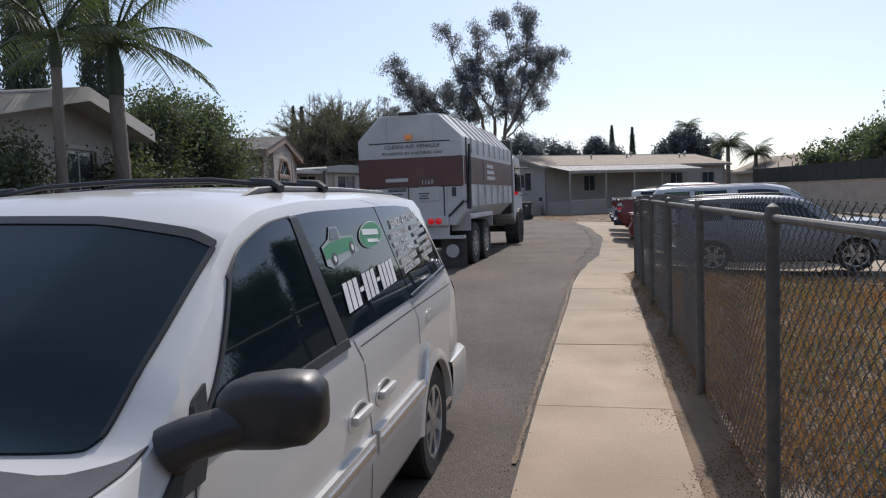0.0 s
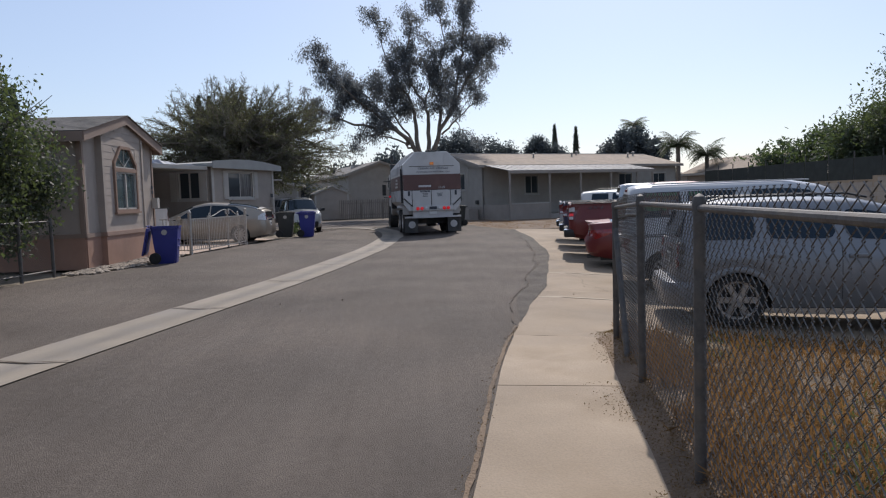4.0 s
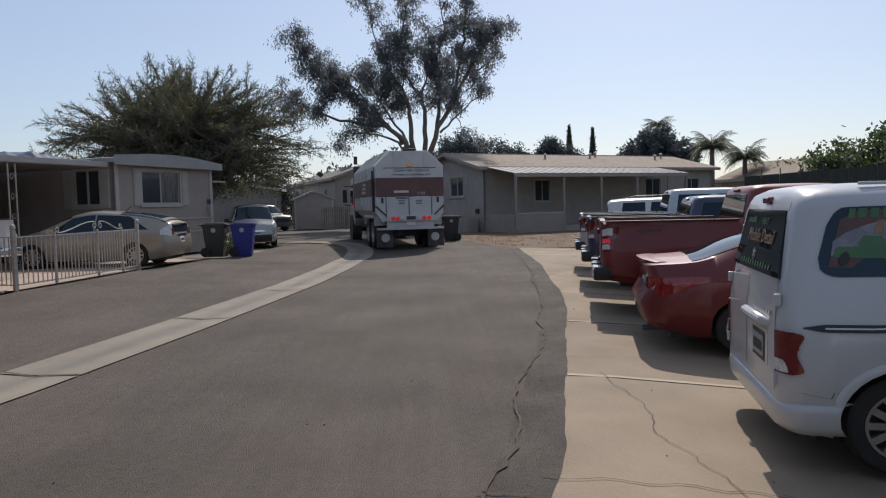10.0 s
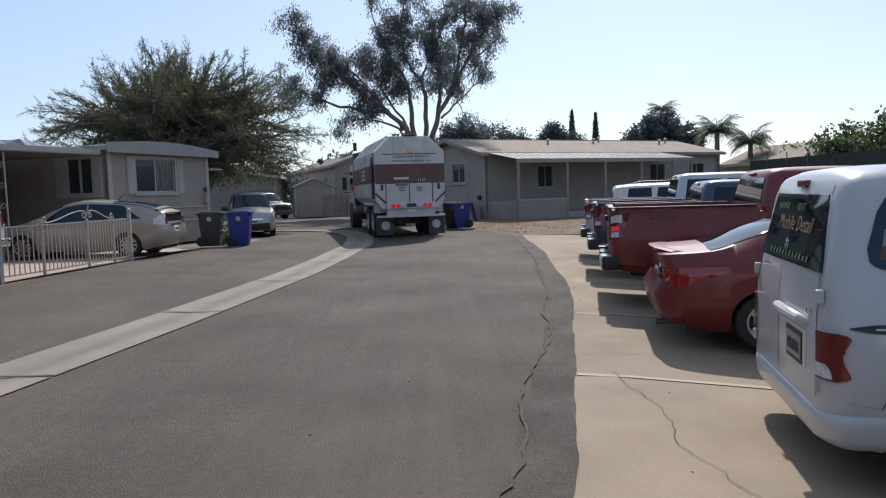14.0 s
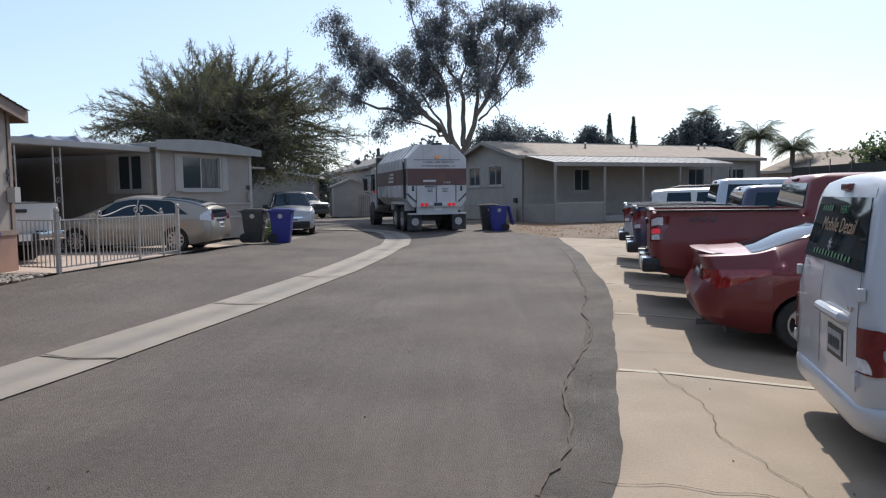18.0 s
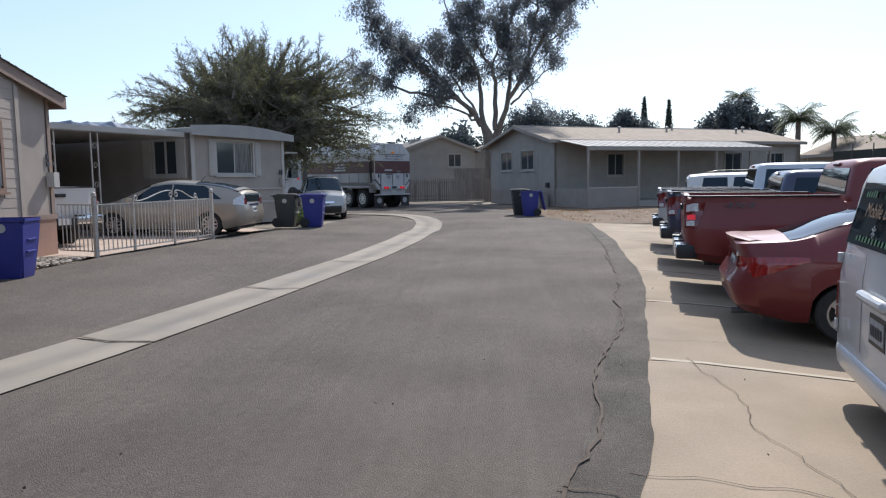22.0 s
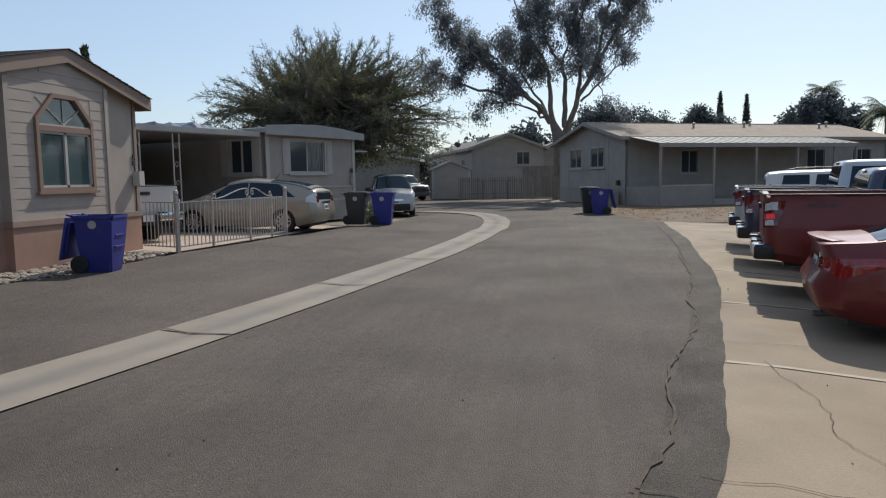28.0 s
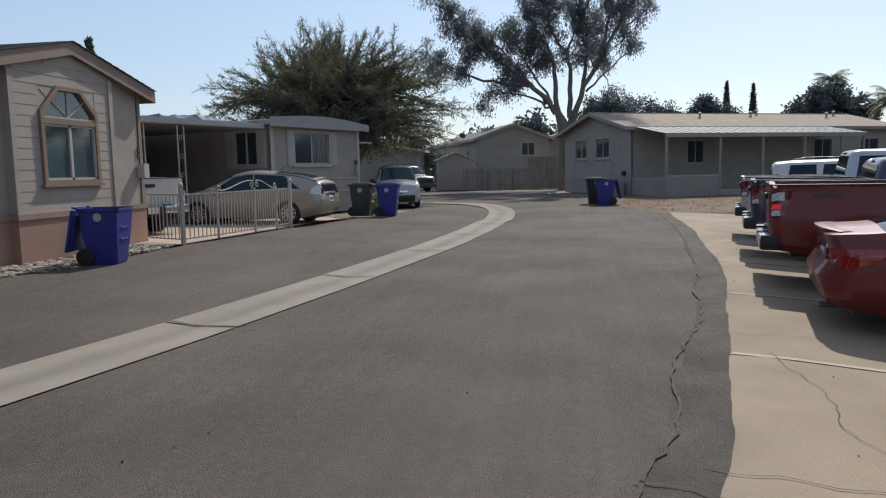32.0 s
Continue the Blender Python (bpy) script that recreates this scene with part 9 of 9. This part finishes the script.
bush("ivy", (-9.1, 1.55), [(0, 0, 1.3, 0.45, 0.6, 1.3)], 43, "dark ivy hanging at the corner of the home", n=200, per=60, size=0.085, base_z=0.05)
palm((-8.2, -2.4), 3.75, 1.7, 11, 51, 0.08, "slender palm with long drooping feather fronds", 0.095, (0.05, 0), shaft=0.35, droop=0.95, upright=1.15)
palm((-8.1, -0.6), 3.6, 2.1, 14, 52, 0.08, "palm with a ringed pale trunk and drooping feather fronds", 0.16, (-0.1, 0.1), shaft=0.75, droop=1.0, upright=1.15)
cypress((-17.0, 11.2), 12.5, 0.75, 61, label="tall dark cypress behind the home", n=26000, leaf=0.17)
cypress((-17.0, 16.2), 13.5, 0.8, 62, label="tall dark cypress behind the home", n=26000, leaf=0.17)
cypress((-21.0, 30.5), 7.6, 0.5, 63)
cypress((-16.4, 47.0), 9.5, 0.4, 64)
cypress((-15.9, 48.0), 9.6, 0.4, 65)

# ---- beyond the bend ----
bush("round_tree", (6.4, 70), [(-2.5, 0, 5.5, 2.6, 2.4, 3.0), (0.3, 0, 5.0, 2.6, 2.4, 2.9), (2.6, 0, 4.5, 2.4, 2.4, 2.6)], 71, "dense dark round trees behind the roofs", "leaf_hazed", n=160, per=90, size=0.24, spread=0.28, category="tree")
bush("round_tree", (13.2, 68), [(-0.6, 0, 5.5, 1.3, 1.4, 2.0), (1.0, 0, 5.0, 1.4, 1.4, 1.8)], 72, "dark broadleaf tree behind the roofs", "leaf_hazed", n=120, per=70, size=0.24, spread=0.28, category="tree")
bush("round_tree", (20.3, 60), [(0, 0, 4.2, 3.3, 3.0, 3.2)], 73, "clipped dark round tree below a fan palm", "leaf_hazed", n=900, per=34, size=0.26, spread=0.14, category="tree")
palm((21.2, 62.5), 8.2, 1.6, 26, 74, 0.0, "fan palm rising behind a round tree", 0.25, feather=False, droop=0.6)
palm((21.0, 50.5), 5.2, 1.7, 46, 75, 0.0, "feather palm beyond the far fence", 0.2, droop=1.25, upright=0.95)
palm((23.6, 51.0), 4.4, 1.7, 46, 76, 0.0, "feather palm beyond the far fence", 0.2, droop=1.25, upright=0.95)
palm((29.5, 56.0), 2.6, 1.2, 24, 77, 0.0, "small feather palm beyond the far fence", 0.15, droop=1.2)
bush("round_tree", (-4.5, 78), [(-4, 0, 3.4, 3.5, 2.4, 2.0), (1, 0, 4.6, 2.4, 2.4, 2.6), (6, 0, 3.8, 3.0, 2.4, 2.2)], 78, "hazy dark trees far behind the homes", "leaf_hazed", n=90, per=30, size=0.5, spread=0.4, category="tree")
gable_house("far_house", (24.5, 44.0), 12, 9.0, 5.5, 0.0, 2.9, 4.0, 0.4, "tan_siding", "tan_roof", "white_trim", "tan house roof beyond the far wall")
gable_house("far_house", (-3.0, 62.0), 8, 9.0, 7.0, 0.0, 3.0, 4.6, 0.4, "tan_siding", "tan_roof", "white_trim", "tan house with a sunlit roof between two homes")
gable_house("far_house", (16.5, 58.0), 20, 9.0, 12.0, 0.0, 2.6, 3.6, 0.4, "tan_siding", "tan_roof", "white_trim", "low tan house far behind the parked cars")
bw = tagged(new("block_wall"), "tan concrete block wall along the far side of the yard", "wall", kind="structure")
for (x0, y0), (x1, y1), h in (((20.5, -14.0), (19.2, 8.0), 2.0), ((19.2, 8.0), (18.4, 21.6), 1.9), ((18.4, 21.6), (17.4, 46.0), 1.75)):
    a, b = Vector((x0, y0)), Vector((x1, y1))
    n = int((b - a).length / 0.41)
    d = (b - a).normalized()
    mm = Matrix.Translation((x0, y0, 0)) @ Matrix(((d.x, -d.y, 0, 0), (d.y, d.x, 0, 0), (0, 0, 1, 0), (0, 0, 0, 1)))
    bm = bmesh.new()
    for r in range(int(h / 0.203)):
        for k in range(n):
            off = 0.2 if r % 2 else 0.0
            box(bm, k * 0.41 + off, k * 0.41 + off + 0.4, 0, 0.19, r * 0.203, r * 0.203 + 0.195, mm)
    ob = part("blocks", bm, "block", bw)
    ob["kind"] = "stuff"
    part("mortar", boxed(0, (b - a).length + 0.2, 0.008, 0.18, 0, h - 0.02, mm), "concrete", bw)
sf = thing("screened_fence", Matrix.Translation((24.0, -12.0, 0.0)) @ pose(0, 0, 0, 0, 0, 92), "tall chain-link fence with a dark green privacy screen", "fence")
for k in range(28):
    bm = bmesh.new()
    tube(bm, [(k * 2.2, 0, 0), (k * 2.2, 0, 3.3)], 0.035, 6)
    part("post", bm, "steel", sf)
    if k < 27:
        part("screen", boxed(k * 2.2 + 0.04, k * 2.2 + 2.16, 0.03, 0.045, 0.2, 2.95), "green_screen", sf)
bush("shrub_bank", (26.5, 40), [(0, -6, 3.0, 2.2, 3, 2.4), (0.5, -1, 3.2, 2.2, 3, 2.2), (0, 4, 2.8, 2.2, 3, 1.8), (0, 10, 2.4, 2, 3, 1.4)], 81, "bank of mixed green shrubs behind the screened fence", "leaf_green", n=140, per=40, size=0.3, spread=0.3, category="tree")
tree("shade_tree", (28.5, 33.0), "tall dark shade tree behind the screened fence", [(0, 0, 0), (0, 0, 2.0), (0.1, 0, 3.5)],
     [(1.6, 0, 10.4, 1.8, 1.8, 1.5), (1.0, 0.5, 8.6, 2.0, 2.0, 1.4), (0, 0, 6.6, 1.8, 1.8, 1.4), (0.6, 1, 5.8, 2.2, 2.2, 1.4), (-1.6, -1, 4.8, 2.4, 2.2, 1.6), (1, 2.6, 5.2, 2.4, 2.4, 1.6), (0.6, 0, 3.4, 2.8, 2.6, 1.8), (-2.4, 2, 3.8, 2.0, 2.2, 1.6)], "leaf_dark", "bark", 82, 34, 34, 0.22, 0.3, 0.2, 0.45, 0.25)
tree("shade_tree", (29.5, 26.0), "tall dark shade tree behind the screened fence", [(0, 0, 0), (0, 0, 2.0), (0.1, 0, 3.5)],
     [(0, 0, 7.4, 2.2, 2.2, 1.6), (1.6, 1, 6.2, 2.2, 2.2, 1.4), (-1.6, -1, 5.2, 2.4, 2.2, 1.6), (1, 2.6, 5.2, 2.4, 2.4, 1.6), (0.6, 0, 3.4, 2.8, 2.6, 1.8)], "leaf_dark", "bark", 83, 34, 34, 0.22, 0.3, 0.2, 0.45, 0.25)
bush("round_tree", (-17.0, 56), [(-5, 0, 2.4, 3.0, 2.0, 2.2), (0, 0, 2.6, 3.2, 2.0, 2.4), (5, 0, 2.2, 3.0, 2.0, 2.0)], 79, "dark garden trees behind the far homes", "leaf_hazed", n=130, per=70, size=0.25, spread=0.3, category="tree")
gable_house("far_house", (-24.0, 50.0), 5, 8.0, 14.0, 0.0, 2.9, 4.0, 0.4, "tan_siding", "tan_roof", "white_trim", "tan home beyond the bend under the trees")
sheet("dirt_verge", [[(lerp(curve_at([(24, 3.46), (30, 2.05), (38, 0.1)], lerp(24.58, 38, t)) + 0.06 * math.sin(t * 19) + 0.04 * math.sin(t * 41), lerp(12, 9, t), k / 8), lerp(24.58, 38, t)) for k in range(9)] for t in [i / 40 for i in range(41)]], "verge", "bare brown dirt with dry straw before the porch", "ground", lift=0.004)
rngv = np.random.default_rng(61)
pts = []
while len(pts) < 1800:
    y = rngv.uniform(24.7, 33)
    x = rngv.uniform(curve_at([(24, 3.5), (30, 2.1), (38, 0.2)], y), 10)
    if noise.noise(Vector((x * 0.8, y * 0.8, 3))) > -0.1:
        pts.append((x, y, zg(x, y)))
v, f = leaves(pts, 0.09, 2, 0.03, 62, -0.9, 0.14)
tagged(fast_mesh("dry_straw", v, f, "straw", None), "thin dry straw on the dirt before the porch", "grass", kind="stuff")
# plain homes and trees added out of view to close the lane behind the start and block sky light
gable_house("far_house", (-16.0, -27.0), 0, 12.0, 10.0, 0.0, 2.9, 4.2, 0.4, "tan_siding", "tan_roof", "white_trim", "unseen tan home added behind the start to block sky light")
gable_house("far_house", (2.0, -30.0), 0, 12.0, 14.0, 0.0, 2.9, 4.2, 0.4, "grey_siding", "shingle", "white_trim", "unseen grey home added behind the start to block sky light")
bush("round_tree", (-3.0, -30.0), [(0, 0, 3.0, 3.0, 2.4, 3.0), (2.5, 1, 2.4, 2.2, 2.2, 2.4)], 95, "unseen dark tree added between the homes behind the start", n=100, per=36, size=0.4, spread=0.35, category="tree")
bush("weeds", (-6.3, 24.2), [(0, 0, 0.2, 0.5, 0.5, 0.25)], 91, "low green weeds behind the bins", "leaf_green", n=20, per=20, size=0.12, spread=0.1, base_z=0.08)


# ---- chain-link fence ----
def chain_fence():
    ang = math.degrees(math.atan(1 / 0.174))
    y_end = -0.08
    x_end = fence_x(y_end)
    f = thing("chain_link_fence", Matrix.Translation((x_end, y_end, 0.0)) @ pose(0, 0, 0, 0, 0, 180 + ang), "galvanised chain-link fence with round posts and a bent top edge", "fence")
    H, L, gap = 1.41, 21.6, 2.13
    k = 0
    x = 0.0
    while x <= L:
        bm = bmesh.new()
        r, top, lean = (0.031, H - 0.055, -0.03) if k == 0 else (0.03, H, 0.0)
        tube(bm, [(x + (-0.03 if k == 0 else 0.0), 0, -0.02), (x - lean, 0, top + 0.03)], r, 12)
        revolve(bm, [(r * 1.12, top), (r * 1.2, top + 0.03), (r * 0.9, top + 0.07), (0.004, top + 0.085)], "z", 12, Matrix.Translation((x - lean, 0, 0)))
        part("post", bm, "steel", f, smooth=True)
        k += 1
        x = 1.69 if k == 1 else 1.475 + gap * (k - 1)
    bm = bmesh.new()
    tube(bm, [(0.0, 0, H - 0.045), (1.69, 0, H + 0.012), (L, 0, H + 0.035)], 0.0175, 10)
    part("top_rail", bm, "steel", f, smooth=True)
    bm = bmesh.new()
    tube(bm, [(0.03, 0.0, H - 0.26), (0.85, 0.0, 0.03)], 0.028, 8)
    part("brace", bm, "steel", f, smooth=True)
    bm = bmesh.new()
    tube(bm, [(-0.11, 0.03, H - 0.16), (0.6, 0.04, H - 0.115), (1.63, 0.035, H - 0.07)], 0.011, 8)
    part("latch_bar", bm, "steel", f, smooth=True)
    # woven wire: each strand zigzags from the ground to the top and ends in a twist
    v, fc = [], []
    p = 0.038
    zs = np.arange(0.03, H + 0.13, 0.038)
    rw = 0.0021
    n = int(L / (2 * p))
    for i in range(n * 2):
        x0 = i * p
        base = len(v)
        for j, z in enumerate(zs):
            x = x0 + (p * 0.5 if (i + j) % 2 else -p * 0.5) + p * 0.5
            y = 0.026 + (0.004 if (i + j) % 2 else -0.004) + 0.012 * math.sin(x * 3.1) * math.sin(z * 2.0)
            zz = z * (1 - 0.042 * max(0.0, 1 - x / 1.69)) + 0.01 * math.sin(x * 1.3 + z)
            v += [(x - rw, y, zz), (x + rw, y - rw, zz), (x + rw * 0.5, y + rw * 1.4, zz)]
            if j:
                a = base + (j - 1) * 3
                fc += [(a, a + 1, a + 4, a + 3), (a + 1, a + 2, a + 5, a + 4), (a + 2, a, a + 3, a + 5)]
    mesh = part("wire_mesh", (v, fc), "wire", f)
    mesh["kind"] = "stuff"
    return f


chain_fence()


# ---- bins ----
def bin_mats():
    M["bin_blue"] = mat("blue_bin_plastic", (0.025, 0.03, 0.2), 0.5, 0, 0.08, 3, 0.05, 60, dirt=(0.06, 0.06, 0.2), dirt_scale=2.0, dirt_amount=0.4)
    M["bin_black"] = mat("black_bin_plastic", (0.03, 0.032, 0.03), 0.6, 0, 0.1, 3, 0.05, 60, dirt=(0.07, 0.065, 0.055), dirt_scale=2.0)


bin_mats()


def wheelie_bin(m, color, label, opened=False):
    """Front towards local -y, wheels and hinge at +y."""
    b = new("wheeled_bin")
    b.matrix_basis = m
    tagged(b, label, "bin", "wheeled bins")
    bm = bmesh.new()
    secs = [(0.0, 0.225, -0.26, 0.2), (0.05, 0.24, -0.275, 0.22), (0.55, 0.28, -0.33, 0.27), (0.86, 0.305, -0.36, 0.3), (0.93, 0.31, -0.365, 0.31), (0.935, 0.33, -0.385, 0.33), (0.985, 0.33, -0.385, 0.33)]
    rings = [[bm.verts.new(c) for c in ((-w, y0, z), (w, y0, z), (w, y1, z), (-w, y1, z))] for z, w, y0, y1 in secs]
    for r, s in zip(rings, rings[1:]):
        for k in range(4):
            bm.faces.new((r[k], r[(k + 1) % 4], s[(k + 1) % 4], s[k]))
    bm.faces.new(rings[0][::-1])
    if opened:     # an open mouth with walls and a floor inside
        inner = [[bm.verts.new(c) for c in ((-w, y0, z), (w, y0, z), (w, y1, z), (-w, y1, z))] for z, w, y0, y1 in ((0.985, 0.295, -0.35, 0.295), (0.1, 0.21, -0.24, 0.18))]
        for r, q in zip([rings[-1]] + inner, inner):
            for k in range(4):
                bm.faces.new((r[k], r[(k + 1) % 4], q[(k + 1) % 4], q[k]))
        bm.faces.new(inner[-1])
    else:
        bm.faces.new(rings[-1])
    es = [e for e in bm.edges if abs(e.verts[0].co.z - e.verts[1].co.z) > 0.02]
    bmesh.ops.bevel(bm, geom=es, offset=0.045, segments=3, affect="EDGES")
    part("body", bm, color, b, smooth=True, angle=30)
    bm = bmesh.new()
    box(bm, -0.335, 0.335, -0.41, 0.33, 0.99, 1.03, bevel=0.014)
    box(bm, -0.25, 0.25, -0.33, 0.25, 1.03, 1.06, bevel=0.014)
    lid = part("lid", bm, color, b, smooth=True, angle=40)
    if opened:     # thrown back on its hinge
        lid.matrix_basis = Matrix.Translation((0, 0.40, 0.99)) @ Matrix.Rotation(radians(-258), 4, "X") @ Matrix.Translation((0, -0.36, -1.0))
    bm = bmesh.new()
    tube(bm, [(-0.25, 0.33, 0.97), (-0.25, 0.42, 1.0), (0.25, 0.42, 1.0), (0.25, 0.33, 0.97)], 0.016, 8)
    part("handle", bm, color, b, smooth=True)
    for s in (1, -1):
        bm = bmesh.new()
        revolve(bm, [(0.13, s * 0.25), (0.15, s * 0.26), (0.15, s * 0.3), (0.13, s * 0.31), (0.05, s * 0.3)], "x", 20, Matrix.Translation((0, 0.24, 0.15)))
        part("wheel", bm, "rubber", b, smooth=True)
    for z in (0.42, 0.62):
        bm = bmesh.new()
        box(bm, -0.16, 0.16, -0.345 if z < 0.5 else -0.362, -0.3, z, z + 0.03, bevel=0.008)
        part("lift_bar", bm, color, b)
    for s in (1, -1):
        bm = bmesh.new()
        revolve(bm, [(0.072, s * 0.29), (0.072, s * 0.308), (0.003, s * 0.309)], "x", 20, Matrix.Translation((0, -0.02, 0.83)))
        part("round_mark", bm, "white_trim", b, "pale round mark")
    return b


def stand(x, y, turn):
    return Matrix.Translation((x, y, zg(x, y))) @ pose(0, 0, 0, 0, 0, turn)


wheelie_bin(stand(-7.2, 11.1, 100) @ Matrix.Diagonal((0.94, 0.94, 0.94, 1)), "bin_blue", "royal blue wheeled bin with its lid open by stones", True)
wheelie_bin(stand(-6.25, 22.85, 95), "bin_black", "black wheeled bin beside the beige car")
wheelie_bin(stand(-5.37, 22.85, 95), "bin_blue", "royal blue wheeled bin beside a black one")
wheelie_bin(stand(1.5, 29.95, -85), "bin_black", "black wheeled bin at the bend of the lane")
lifted_bin = wheelie_bin(stand(1.85, 29.1, -85), "bin_blue", "blue wheeled bin that the truck lifts and empties", True)
wheelie_bin(stand(-6.95, 0.15, 80), "bin_black", "black wheeled bin at the edge of the neighbouring lot")
wheelie_bin(stand(-7.25, -0.6, 82), "bin_blue", "royal blue wheeled bin beside the black one at the lot")


def motions():
    walk(truck, TRUCK_ROWS)
    base, kerbside = stand(1.85, 29.1, -85), stand(0.75, 32.3, -85)
    lift = lambda x, y, z, tip: Matrix.Translation((x, y, z)) @ pose(0, 0, 0, 0, 0, -85) @ pose(0, 0, 0, tip, 0, 0)
    walk(lifted_bin, [(0, kerbside), (10.15, kerbside), (10.35, lift(0.85, 32.0, 1.5, 15)), (10.5, lift(0.73, 31.5, 3.2, 55)), (10.7, lift(0.53, 31.3, 4.04, 95)), (11.0, lift(0.0, 31.3, 4.19, 125)), (11.3, lift(0.0, 31.3, 4.15, 125)),
                      (11.6, lift(0.0, 31.3, 4.24, 92)), (11.9, lift(0.93, 31.3, 3.9, 60)), (12.2, lift(2.1, 31.0, 2.2, 25)), (12.6, lift(1.99, 30.5, 1.85, 22)), (13.0, lift(1.87, 30.0, 1.33, 20)), (13.4, lift(1.88, 29.5, 0.72, 12)), (14.2, base), (32, base)])


motions()
